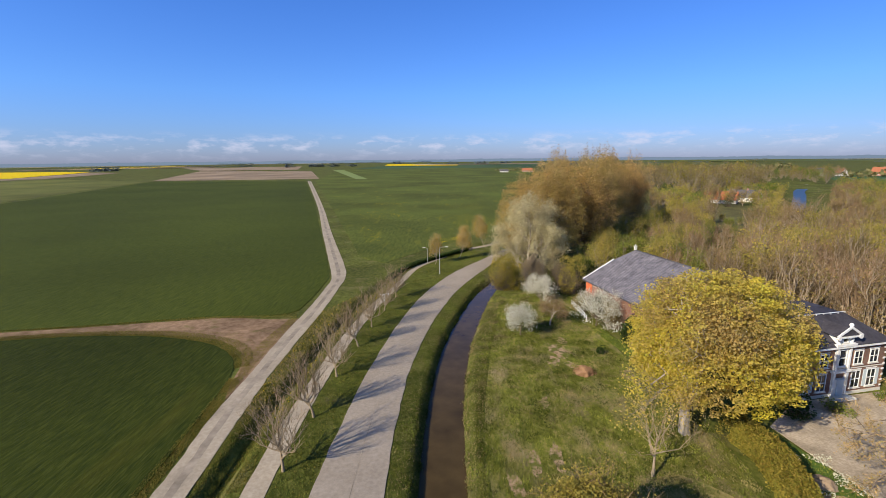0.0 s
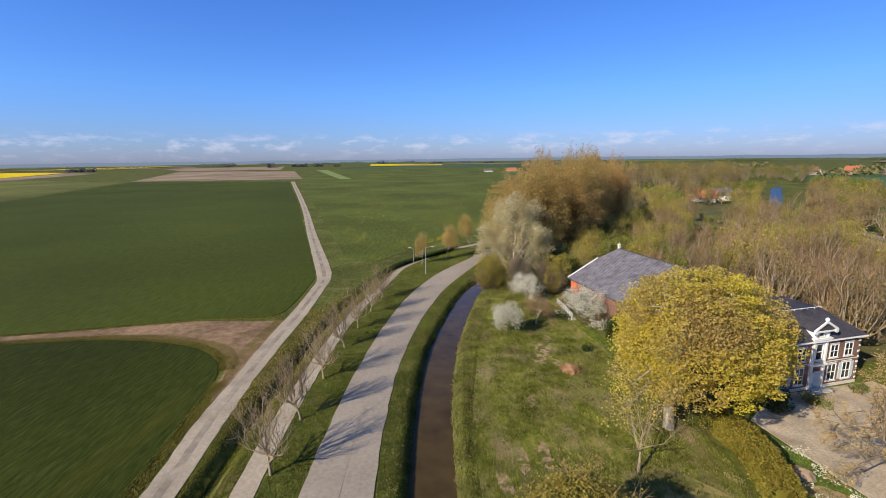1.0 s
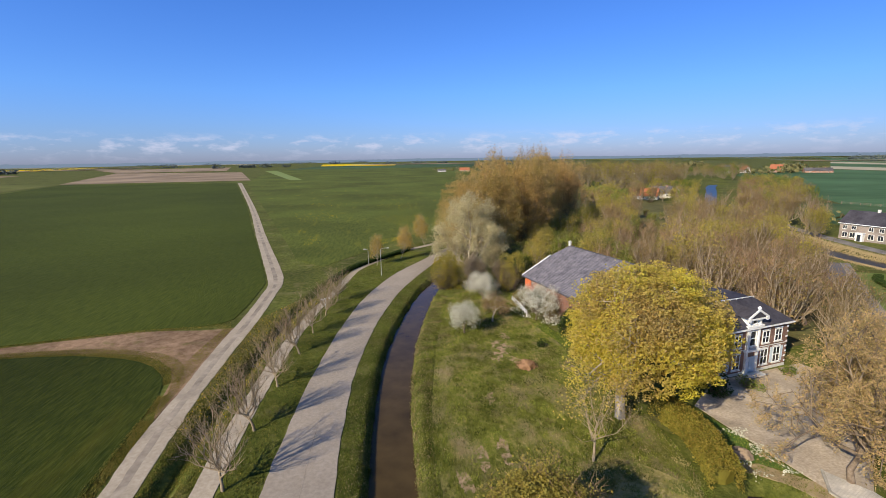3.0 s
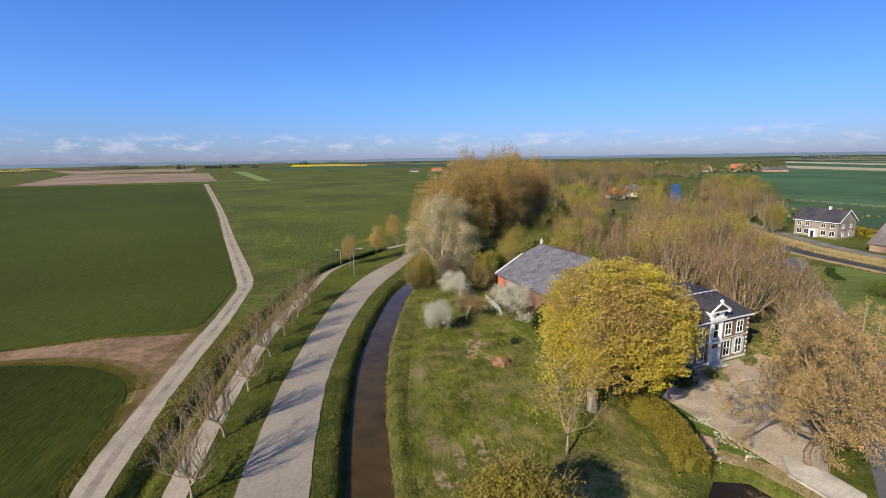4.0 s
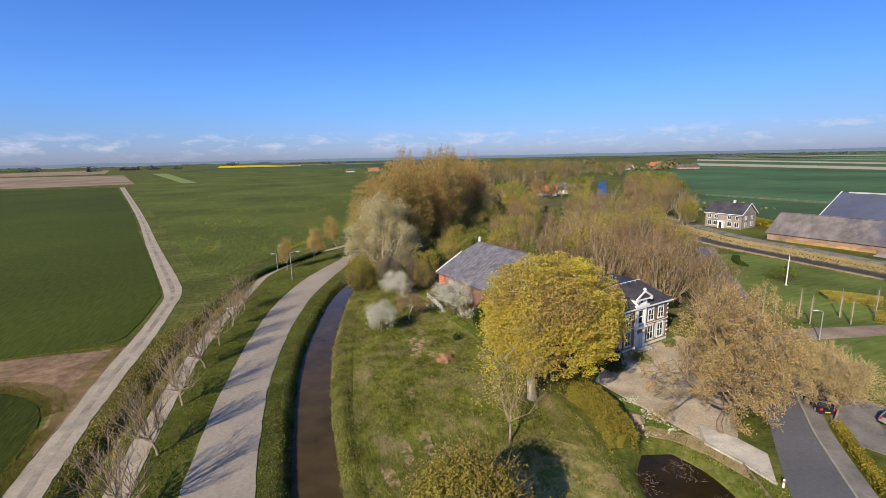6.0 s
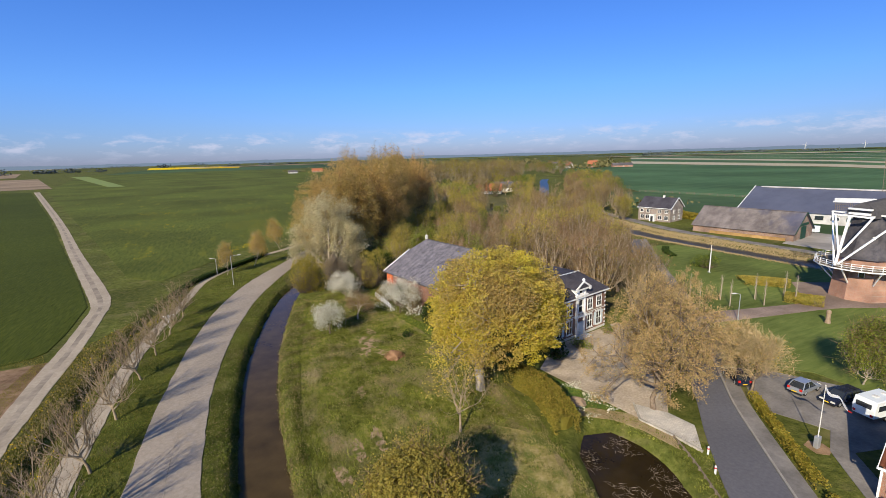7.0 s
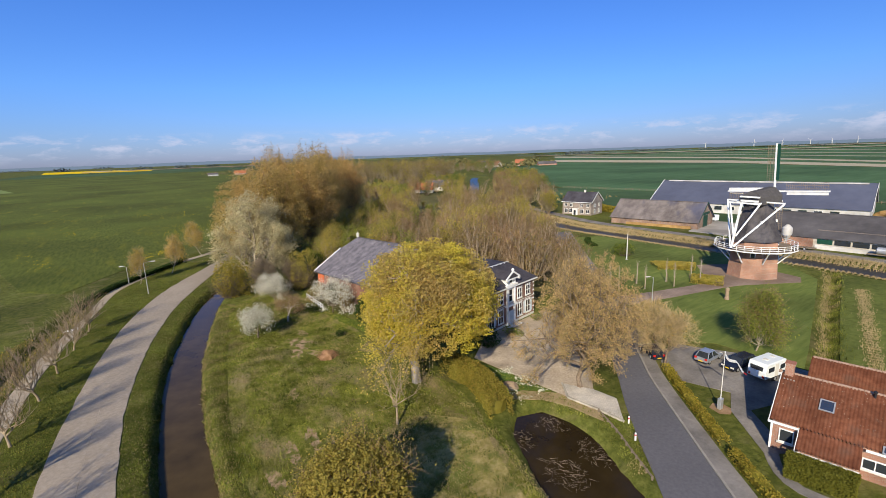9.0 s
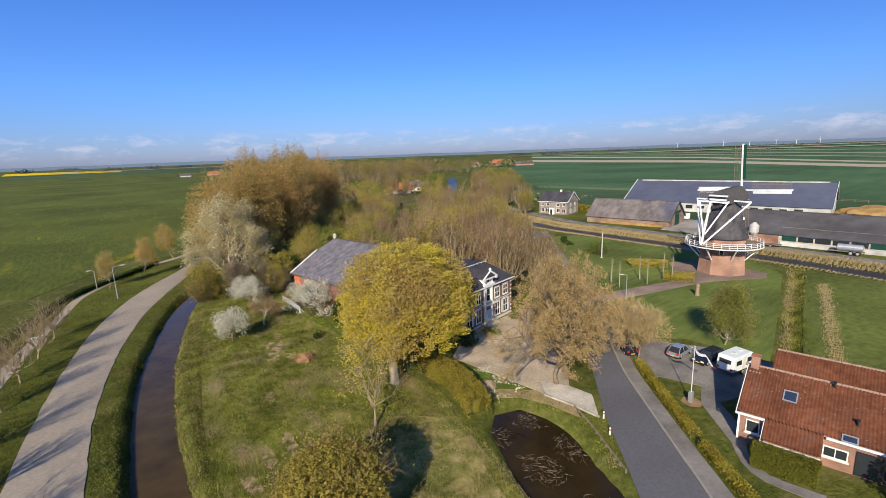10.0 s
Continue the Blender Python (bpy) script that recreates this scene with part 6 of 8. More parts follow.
fore = make_tree("field_maple", "dense rounded olive-yellow field maple on the meadow", 46, 8.3, 2.0, 3.9, BARK, TWIG, L_FORE, twigs=3, leaves=36000, leaf_size=0.18, leaf_spread=0.5, levels=3, kids=(14, 6, 4), spread=0.9, up=0.2, r0=0.25, dome=(0, 0, 5.1, 3.9, 3.1, 330, 0.5, 0.7))
fore.matrix_world = pose(9.9, 25.5, 0)
for seed, x, y, h, r, lab in ((51, 13.0, 72.6, 5.2, 2.0, "round fruit tree covered in white blossom on the meadow"), (52, 20.2, 90.6, 5.8, 3.1, "white-blossomed fruit tree beside the olive bush"),
                              (53, 27.0, 76.8, 7.0, 4.4, "wide white-blossomed fruit tree in front of the barn")):
    t_ = make_tree("fruit_tree", lab, seed, h, 1.3, r, BARK, TWIG_GREY, L_WHITE, twigs=2, twig_len=0.6, leaves=7500, leaf_size=0.19, leaf_spread=0.38, kids=(9, 5, 4), spread=0.9, up=0.2, r0=0.16, group="blossoming fruit trees")
    t_.matrix_world = pose(x, y, 0)
apple = make_tree("apple_tree", "gnarled leaning apple tree with brown twigs", 54, 5.0, 1.4, 3.0, PALEBARK, TWIG, L_OLIVE, twigs=8, twig_len=0.8, leaves=500, leaf_size=0.16, leaf_spread=0.4, kids=(7, 5, 4), spread=1.0, up=0.15, r0=0.18, lean=(0.25, 0.1), wiggle=0.22)
apple.matrix_world = pose(19.0, 77.2, 0)
thorn = make_tree("hawthorn", "grey-brown bare thorn tree at the end of the ditch", 55, 7.2, 1.6, 3.6, BARK, TWIG_GREY, L_OLIVE, twigs=14, twig_len=1.0, leaves=900, leaf_size=0.2, leaf_spread=0.5, kids=(10, 5, 4), spread=0.8, up=0.3, r0=0.16)
thorn.matrix_world = pose(18.8, 99.4, 0)
thorn.scale = (1.12, 1.12, 1.12)
put(thorn, 24.6, 97.0, 100, 0.9)
for seed, x, y, r, h, lf, n, lab in ((61, 13.2, 100.4, 3.3, 7.2, L_OLIVE, 3400, "dense olive-brown shrub at the head of the ditch"), (62, 15.6, 105.0, 3.2, 7.6, L_OLIVE, 2200, "olive-brown shrub beside the road bend"),
                                     (63, 27.2, 97.0, 3.0, 7.4, L_WILLOW, 3400, "bright olive-green conifer shrub behind the fruit trees"), (64, 24.0, 65.0, 0.9, 1.1, L_DARK, 500, "small dark green clipped bush"),
                                     (65, 31.0, 71.0, 1.8, 2.6, L_DARK, 1500, "dark evergreen shrub beside the barn"), (66, 30.0, 66.5, 1.4, 1.8, L_DARK, 900, "dark shrub in the garden border"),
                                     (67, 45.4, 48.4, 1.6, 1.2, L_GREEN, 700, "round green bush in front of the villa"), (68, 53.0, 50.6, 1.2, 1.0, L_GREEN, 500, "low green bush beside the villa's steps"),
                                     (69, 39.8, 47.4, 2.0, 2.2, L_DARK, 900, "dark shaded shrub at the villa's corner"), (70, 104.9, 70.4, 3.4, 3.0, L_GREEN, 1800, "round green shrub beside the white pole"),
                                     (72, 33.0, 102.5, 3.2, 6.0, L_DARK, 2600, "dark green shrub in the shade behind the barn"), (73, 30.6, 109.0, 3.4, 6.5, L_DARK, 2600, "dark green shrub under the poplars"),
                                     (74, 39.0, 98.0, 2.6, 5.0, L_HEDGE, 2000, "yellow-green shrub behind the barn"), (75, 166.0, 268.0, 4.5, 5.5, L_DARK, 1400, "dark evergreen shrub beside the cottages"),
                                     (76, 170.0, 296.0, 5.0, 8.0, L_GREEN, 1500, "tall green shrub behind the cottages"), (77, 189.0, 276.0, 4.0, 4.5, L_GREEN, 1200, "green shrub in the cottage garden"),
                                     (79, 27.2, 85.0, 1.9, 3.4, L_BROWN, 1500, "brown-budding shrub against the barn's side wall"), (90, 28.5, 80.8, 2.0, 3.8, L_DARK, 1700, "dark evergreen shrub against the barn's side wall"),
                                     (91, 29.6, 75.6, 2.2, 4.2, L_BROWN, 1800, "tall brown-budding shrub beside the barn"), (92, 31.4, 70.6, 2.0, 3.8, L_DARK, 1600, "dark evergreen shrub at the barn's end"),
                                     (78, 46.6, 1.4, 1.7, 3.2, TWIG_RED, 900, "reddish bare shrub against the bungalow"),
                                     (71, 29.0, 50.0, 1.6, 2.0, TWIG_RED, 700, "reddish-brown shrub under the maple")):
    b_ = make_bush("bush", lab, seed, r, h, lf, n, 0.26 if h > 2 else 0.18)
    b_.matrix_world = pose(x, y, 0)


# ---- hedges ----
def hedge(name, label, line, width, height, leaf, per_m=160, size=0.2, seed=0, wob=0.1, tip=0.25):
    root = thing(name, label, "hedge")
    rng = np.random.default_rng(seed)
    q = spline(line, 0.6)
    d = np.gradient(q, axis=0)
    d /= np.linalg.norm(d, axis=1)[:, None]
    nn = np.stack([-d[:, 1], d[:, 0]], 1)
    bm = bmesh.new()
    rows = []
    cut = 2 if len(q) > 8 else 1
    for i, (p, n_) in enumerate(zip(q, nn)):
        if tip < 0.9 and not cut <= i < len(q) - cut:
            continue
        end = tip if i in (0, cut, len(q) - 1 - cut, len(q) - 1) else 1.0
        w, h = end * width * 0.42 * (1 + wob * rng.normal()), end * height * 0.9 * (1 + 0.5 * wob * rng.normal())
        rows.append([bm.verts.new((p[0] + n_[0] * a * w, p[1] + n_[1] * a * w, b * h)) for a, b in ((-1, 0), (-1, 0.85), (-0.6, 1), (0.6, 1), (1, 0.85), (1, 0))])
    for a, b in zip(rows, rows[1:]):
        for k in range(5):
            bm.faces.new((a[k], a[k + 1], b[k + 1], b[k]))
    bm.faces.new(rows[0])
    bm.faces.new(rows[-1][::-1])
    bmesh.ops.recalc_face_normals(bm, faces=bm.faces[:])
    part("woody_core", bm, leaf, root)
    n = int(len(q) * 0.6 * per_m)
    u = rng.uniform(0, len(q) - 1, n)
    i = np.minimum(u.astype(int), len(q) - 2)
    qq = q[i] + (q[i + 1] - q[i]) * (u - i)[:, None]
    s = rng.uniform(-1, 1, n)
    top = rng.uniform(0, 1, n) < 0.55
    off = np.where(top, s, np.sign(s) * rng.uniform(0.85, 1.1, n)) * width / 2
    z = np.where(top, height * rng.uniform(0.88, 1.05, n) * (1 - 0.12 * s ** 4), rng.uniform(0.05, 1, n) * height)
    p = np.stack([qq[:, 0] + nn[i, 0] * off + rng.normal(0, 0.06, n), qq[:, 1] + nn[i, 1] * off + rng.normal(0, 0.06, n), z], 1)
    V, F = leaf_arrays(rng, p, size)
    tagged(cloud("foliage", V, F, leaf, root), kind="stuff")
    return root


hedge("garden_hedge", "broad clipped yellow-green hedge beside the garden lawn", [(30.6, 45.0), (31.2, 39.5), (30.2, 35.2), (29.0, 31.8)], 2.5, 2.5, L_BEECH, 650, 0.19, 1)
hedge("street_hedge", "low yellow-green hedge along the footpath", [(53.0, 27.9), (50.2, 24.7), (45.6, 19.3), (42.6, 15.7)], 0.9, 0.9, L_HEDGE, 190, 0.17, 2)
hedge("street_hedge", "low yellow-green hedge beside the bungalow's path", [(41.9, 14.8), (40.4, 12.9), (38.6, 10.4), (34, 4.5)], 0.9, 0.9, L_HEDGE, 190, 0.17, 3)
hedge("bungalow_hedge", "dense olive clipped hedge against the bungalow's wall", [(42.95, 11.1), (43.9, 6.5)], 1.5, 1.95, L_YEW, 1700, 0.14, 4, 0.015, 0.97)
hedge("ditch_hedge", "low dark hedge along the cycle path", [(-13.4, 108), (-10.5, 119), (-5.6, 128.4), (2.5, 139), (9, 148)], 1.3, 1.0, L_DARK, 120, 0.26, 5, 0.2)
hedge("lawn_hedge", "bright clipped hedge round the rose beds", [(99.0, 58.3), (102.4, 55.4), (104.6, 51.4)], 5.0, 1.0, L_WILLOW, 520, 0.2, 6)
hedge("lawn_hedge", "bright clipped hedge beside the paved path", [(94.6, 47.2), (96.0, 44.4), (97.2, 41.8)], 5.0, 1.0, L_WILLOW, 520, 0.2, 7)
hedge("lawn_hedge", "low dark clipped hedge by the canal bank", [(108, 82), (112, 88), (116, 91)], 1.6, 0.7, L_DARK, 140, 0.24, 8)
hedge("field_hedge", "dark shrubs along the farmhouse garden", [(172, 122), (176, 132), (180, 140)], 3.0, 2.6, L_HEDGE, 120, 0.5, 9)
hedge("garden_strip", "low green planting along the barn path", [(26.3, 74), (27.6, 68), (28.6, 62)], 1.4, 0.5, L_GREEN, 120, 0.2, 10)

# ---- the wood ----
rngw = np.random.default_rng(5)
def wood(lab, seed, h, th, r, twig, leaf=None, n=0, ls=0.34, kids=(10, 4, 4), tw=3, ww=0.06, group="trees of the wood"):
    return make_tree("woodland_tree", lab, seed, h, th, r, WOODBARK, twig, leaf, twigs=tw, leaves=n, leaf_size=ls, leaf_spread=0.7, twig_len=1.4, twig_w=ww, kids=kids, spread=0.62, up=0.4,
                     r0=0.32, sides=4, upright=0.42, group=group, stout=0.74, wiggle=0.09)


W = [wood("bare brown woodland tree in early spring", 80, 12.5, 2.6, 3.7, TWIG), wood("bare reddish-brown woodland tree", 81, 11.5, 2.2, 3.7, TWIG_RED),
     wood("woodland tree in thin yellow-green leaf", 82, 11.0, 2.0, 3.4, TWIG_GREEN, L_WILLOW, 4200, 0.32, kids=(10, 4, 3), tw=3),
     wood("woodland tree in fresh green leaf", 83, 10.0, 1.6, 3.5, TWIG_GREEN, L_GREEN, 4600, 0.34, kids=(10, 4, 3), tw=2),
     wood("grey-brown budding woodland tree", 84, 13.0, 3.0, 4.0, TWIG, L_BROWN, 1500, 0.3, kids=(10, 4, 4)),
     wood("distant bare brown woodland tree", 85, 12.5, 2.6, 4.2, TWIG, L_BROWN, 300, 0.5, kids=(8, 3, 2), tw=6, ww=0.14), wood("distant reddish-brown woodland tree", 86, 11.5, 2.2, 4.2, TWIG_RED, L_BROWN, 300, 0.5, kids=(8, 3, 2), tw=6, ww=0.14),
     wood("distant woodland tree in yellow-green leaf", 87, 11.0, 1.6, 4.0, TWIG_GREEN, L_WILLOW, 760, 0.66, kids=(7, 3, 2), tw=2, ww=0.12),
     wood("distant woodland tree in fresh green leaf", 88, 10.0, 1.4, 4.0, TWIG_GREEN, L_GREEN, 820, 0.66, kids=(7, 3, 2), tw=1, ww=0.12),
     wood("distant budding woodland tree", 89, 13.0, 2.6, 4.4, TWIG, L_OLIVE, 500, 0.55, kids=(8, 3, 2), tw=6, ww=0.14)]
used = [False] * len(W)


def inside(x, y, poly):
    c = False
    for (ax, ay), (bx, by) in zip(poly, poly[1:] + poly[:1]):
        if (ay > y) != (by > y) and x < (bx - ax) * (y - ay) / (by - ay) + ax:
            c = not c
    return c


FAR_TREES = []
CANAL_LINE = spline(CHANNELS[1][0], 5.0)[:, :2]


def plant(poly, count, kinds, smin, smax, gap, keep=lambda x, y: True, cap=lambda x, y: 9, joined=False):
    """Scatters woodland trees over a stretch of the plan."""
    xs, ys = [p[0] for p in poly], [p[1] for p in poly]
    done = []
    for _ in range(count * 12):
        if len(done) >= count:
            break
        x, y = rngw.uniform(min(xs), max(xs)), rngw.uniform(min(ys), max(ys))
        if not inside(x, y, poly) or not keep(x, y) or any((x - a) ** 2 + (y - b) ** 2 < gap * gap for a, b in done):
            continue
        if np.min(np.hypot(CANAL_LINE[:, 0] - x, CANAL_LINE[:, 1] - y)) < 9.0:
            continue
        done.append((x, y))
        k = kinds[rngw.integers(0, len(kinds))]
        s = min(cap(x, y), rngw.uniform(smin, smax))
        if not used[k]:
            used[k] = True
            W[k].matrix_world = pose(x, y, 0, 0, 0, rngw.uniform(0, 360))
            W[k].scale = (s, s, s)
        elif joined:
            FAR_TREES.append((k, x, y, rngw.uniform(0, 6.28), s))
        else:
            put(W[k], x, y, rngw.uniform(0, 360), s * rngw.uniform(0.9, 1.1), s)


def off_view_to_canal(x, y):
    """Leaves the sight line along the far reach of the canal open."""
    a = math.degrees(atan2(x, y))
    d = hypot(x, y)
    return not (d > 165 and 37.2 < a < 40.1) and not (d > 145 and 37.4 < a < 39.8) and not (150 < d < 318 and 30.0 < a < 34.6)


plant([(62, 60), (70, 64), (88, 84), (112, 112), (122, 128), (118, 150), (96, 132), (74, 110), (56, 90), (54, 72)], 54, [0, 1, 4, 0, 1, 4, 2], 0.9, 1.25, 4.4, off_view_to_canal, cap=lambda x, y: 0.95 if hypot(x, y) > 150 else 9)
plant([(50, 92), (74, 110), (96, 132), (120, 152), (140, 190), (128, 215), (104, 200), (76, 150), (54, 118)], 64, [0, 2, 3, 4, 1, 3, 0, 2], 0.65, 1.05, 4.6, off_view_to_canal)
plant([(100, 205), (130, 215), (160, 240), (185, 300), (160, 330), (120, 270)], 34, [7, 8, 5, 8], 0.7, 1.05, 6, off_view_to_canal)
plant([(140, 132), (152, 150), (172, 185), (214, 240), (290, 330), (300, 360), (270, 318), (200, 238), (166, 196), (146, 150)], 44, [5, 9, 7, 8, 6], 0.65, 0.95, 4.6, off_view_to_canal)
plant([(180, 200), (215, 245), (300, 345), (340, 400), (330, 330), (250, 240), (205, 205)], 70, [8, 7, 9, 6, 7], 0.8, 1.15, 5.0, off_view_to_canal, joined=True)
plant([(180, 330), (250, 372), (330, 460), (420, 640), (330, 720), (210, 560), (130, 400)], 120, [5, 9, 7, 6, 5], 1.4, 1.9, 7, joined=True)
plant([(146, 205), (160, 222), (196, 268), (226, 306), (208, 304), (178, 276), (150, 232)], 20, [7, 8, 9, 7], 0.55, 0.8, 5, off_view_to_canal)
plant([(184, 212), (240, 282), (300, 350), (336, 400), (350, 390), (276, 292), (206, 214)], 24, [8, 7, 9], 0.6, 0.85, 5, off_view_to_canal)
plant([(186, 318), (215, 300), (262, 368), (310, 440), (236, 430), (196, 360)], 28, [8, 7, 9, 7], 0.7, 1.0, 6, lambda x, y: math.degrees(atan2(x, y)) < 36.9, joined=True)
plant([(76, 140), (90, 130), (134, 196), (120, 214), (86, 158)], 18, [2, 3, 1, 3], 0.32, 0.48, 5)
plant([(240, 300), (262, 350), (250, 368), (215, 325)], 8, [8, 7], 0.8, 1.0, 6, joined=True)
plant([(380, 440), (460, 560), (560, 640), (520, 700), (430, 640)], 44, [5, 9, 6, 8], 1.0, 1.4, 9, joined=True)
for x, y, k, s in ((46, 112, 3, 0.95), (50, 104, 2, 1.0), (56, 112, 2, 1.05), (44, 103, 3, 0.75), (60, 121, 3, 0.9), (52, 97, 1, 0.9), (66, 122, 1, 1.0), (40, 108, 3, 0.7), (36.5, 104, 2, 0.85), (61, 100, 2, 0.7), (58, 106, 0, 0.8),
                   (50, 134, 3, 1.0), (57, 139, 2, 1.05), (63, 146, 3, 1.0), (70, 155, 2, 1.05), (45, 124, 2, 0.95), (78, 168, 3, 0.95), (53, 126, 3, 0.85), (66, 136, 2, 0.95), (86, 180, 2, 1.0),
                   (74, 143, 3, 0.8), (34, 110, 3, 0.8), (41, 117, 2, 0.9),
                   (58.5, 47, 4, 0.8), (64, 53, 0, 0.9), (70, 59.5, 4, 0.95), (76.5, 67, 1, 0.9), (84, 76, 0, 0.95), (92, 86, 4, 0.9), (70.5, 50.5, 1, 0.62),
                   (122.5, 151, 0, 1.35), (123.5, 139.6, 1, 1.3), (118, 128, 4, 1.25), (112, 118, 2, 1.15), (121, 146, 2, 1.15), (126, 164, 4, 1.1), (116, 138, 0, 1.2), (153, 146, 1, 1.15), (158, 152, 0, 1.25),
                   (164, 165, 4, 1.25), (172, 178, 2, 1.15), (180, 186, 1, 1.2), (186, 196, 4, 1.15), (176, 200, 0, 1.25), (150, 140, 2, 1.0), (192, 206, 3, 1.1), (106, 122, 1, 1.15)):
    put(W[k], x, y, 37 * x, s)


def join_far_wood(spots):
    """The farthest trees of the wood, too many and small to count, as one object."""
    mats, V, F, M, base = [], [], [], [], 0
    for k, x, y, turn, s in spots:
        c_, s_ = cos(turn) * s, sin(turn) * s
        for o in W[k].children:
            me = o.data
            v = np.empty(len(me.vertices) * 3, dtype=np.float32)
            me.vertices.foreach_get("co", v)
            v = v.reshape(-1, 3)
            n = len(me.polygons[0].vertices)
            f = np.empty(len(me.loops), dtype=np.int32)
            me.loops.foreach_get("vertex_index", f)
            f = f.reshape(-1, n)
            if n == 3:
                f = f[::4]
                v = np.concatenate([v, v[f[:, 2]] + 0.01])
                f = np.concatenate([f, (np.arange(len(f)) + len(v) - len(f))[:, None]], axis=1)
            V.append(np.stack([x + c_ * v[:, 0] - s_ * v[:, 1], y + s_ * v[:, 0] + c_ * v[:, 1], s * v[:, 2]], 1))
            F.append(f + base)
            base += len(v)
            if me.materials[0] not in mats:
                mats.append(me.materials[0])
            M.append(np.full(len(f), mats.index(me.materials[0])))
    return tagged(cloud("far_wood", np.concatenate(V), np.concatenate(F), mats, index=np.concatenate(M)), "distant mixed wood of bare and budding trees", "wood", kind="stuff")


join_far_wood(FAR_TREES)


def belt(name, label, seed, stretches, material):
    """Far hedgerows and tree belts: clumps of coarse leaf masses with an uneven top."""
    rng = np.random.default_rng(seed)
    P, S = [], []
    for (ax, ay), (bx, by), h, n in stretches:
        t = rng.uniform(0, 1, n)
        top = h * (0.55 + 0.45 * np.sin(t * 23 + ax) ** 2) * rng.uniform(0.7, 1.0, n)
        P.append(np.stack([ax + (bx - ax) * t + rng.normal(0, 6, n), ay + (by - ay) * t + rng.normal(0, 6, n), top * rng.uniform(0.1, 1, n)], 1))
        S.append(np.full(n, h * 0.45))
    P, S = np.concatenate(P), np.concatenate(S)
    V, F = leaf_arrays(rng, P, S)
    V[:, 2] = np.maximum(V[:, 2], 0)
    return tagged(cloud(name, V, F, material), label, "trees", kind="stuff")


rb = np.random.default_rng(8)
far = []
for k in range(45):
    a = radians(rb.uniform(-52, 100))
    d = rb.uniform(2300, 4500)
    ln = rb.uniform(40, 330)
    c = (sin(a) * d, cos(a) * d)
    far.append(((c[0] - cos(a) * ln / 2, c[1] + sin(a) * ln / 2), (c[0] + cos(a) * ln / 2, c[1] - sin(a) * ln / 2), rb.uniform(7, 15) * d / 3200, int(ln * 0.7) + 20))
for a, w, d, h in ((-18.4, 0.7, 2100, 19), (-15.3, 1.6, 2200, 17), (-13.2, 1.0, 2150, 19), (-11.0, 0.5, 2100, 17), (-5.6, 1.0, 3000, 22), (-36.0, 2.2, 1900, 14), (-23.0, 1.5, 2600, 13),
                   (1.2, 1.2, 2900, 17), (4.6, 1.4, 2600, 18), (7.5, 1.5, 2900, 15), (50, 3, 2400, 17), (58, 4, 2900, 17), (64, 3, 2700, 15)):
    a0, a1 = radians(a - w / 2), radians(a + w / 2)
    far.append(((sin(a0) * d, cos(a0) * d), (sin(a1) * d, cos(a1) * d), h, int(w * 90)))
belt("far_trees", "distant tree belts and hedgerows tinted haze-blue along the flat horizon", 9, far, FARWOOD)
belt("field_bushes", "scattered dark bushes beside far farms", 10, [((186, 148), (196, 172), 5, 70), ((205, 160), (215, 170), 5, 40), ((420, 700), (520, 820), 9, 150), ((230, 420), (300, 560), 14, 260), ((140, 420), (180, 520), 12, 160),
                                                                   ((520, 600), (680, 640), 11, 240), ((700, 760), (860, 860), 12, 220), ((560, 900), (900, 1200), 13, 320), ((120, 1050), (230, 1060), 8, 90)], FARBUSH)

def far_land():
    """The rim of the land beyond the last fields, low and uneven along the horizon; its haze is a flat glowing colour.
    """
    m = bpy.data.materials.new("far_land_haze_glow")
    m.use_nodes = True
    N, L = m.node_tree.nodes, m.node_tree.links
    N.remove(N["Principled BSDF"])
    # emission stands in for the haze over the far land
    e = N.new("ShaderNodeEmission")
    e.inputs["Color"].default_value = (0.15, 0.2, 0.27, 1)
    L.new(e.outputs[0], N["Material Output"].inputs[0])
    bm = bmesh.new()
    rows = []
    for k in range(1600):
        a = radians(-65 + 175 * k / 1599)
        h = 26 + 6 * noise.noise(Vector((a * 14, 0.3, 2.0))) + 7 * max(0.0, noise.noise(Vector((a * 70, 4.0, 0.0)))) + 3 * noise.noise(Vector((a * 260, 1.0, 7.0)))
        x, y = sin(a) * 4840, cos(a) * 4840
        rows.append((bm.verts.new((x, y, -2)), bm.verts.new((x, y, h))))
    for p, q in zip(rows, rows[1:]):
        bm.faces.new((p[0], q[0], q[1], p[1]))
    return lay("backdrop", "glowing blue-grey rim of distant land, haze put into its colour", "backdrop", bm, m)


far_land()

# ---- street furniture ----
def street_lamp(x, y, turn, h=6.9, arm=1.6, label="slim grey street lamp with a curved arm beside the road"):
    r = thing("street_lamp", label, "street lamp", pose(x, y, 0, 0, 0, turn), group="street lamps")
    b = bmesh.new()
    lathe(b, [(0.11, 0), (0.11, 1.0), (0.075, 1.05), (0.06, h - 0.3), (0.05, h)], 10)
    part("pole", b, STEEL, r)
    b = bmesh.new()
    for i in range(5):
        a0, a1 = i / 5 * arm, (i + 1) / 5 * arm
        beam(b, (a0, 0, h - 0.02 + 0.28 * sin(a0 / arm * pi / 2)), (a1, 0, h - 0.02 + 0.28 * sin(a1 / arm * pi / 2)), 0.07, n=8)
    part("arm", b, STEEL, r)
    head = part("lamp_head", boxes(((arm - 0.1, -0.14, h + 0.18), (arm + 0.65, 0.14, h + 0.34)), bevel=0.04), CREAM, r)
    part("lamp_glass", boxes(((arm + 0.05, -0.11, h + 0.12), (arm + 0.6, 0.11, h + 0.177))), GLASS, head)
    return r


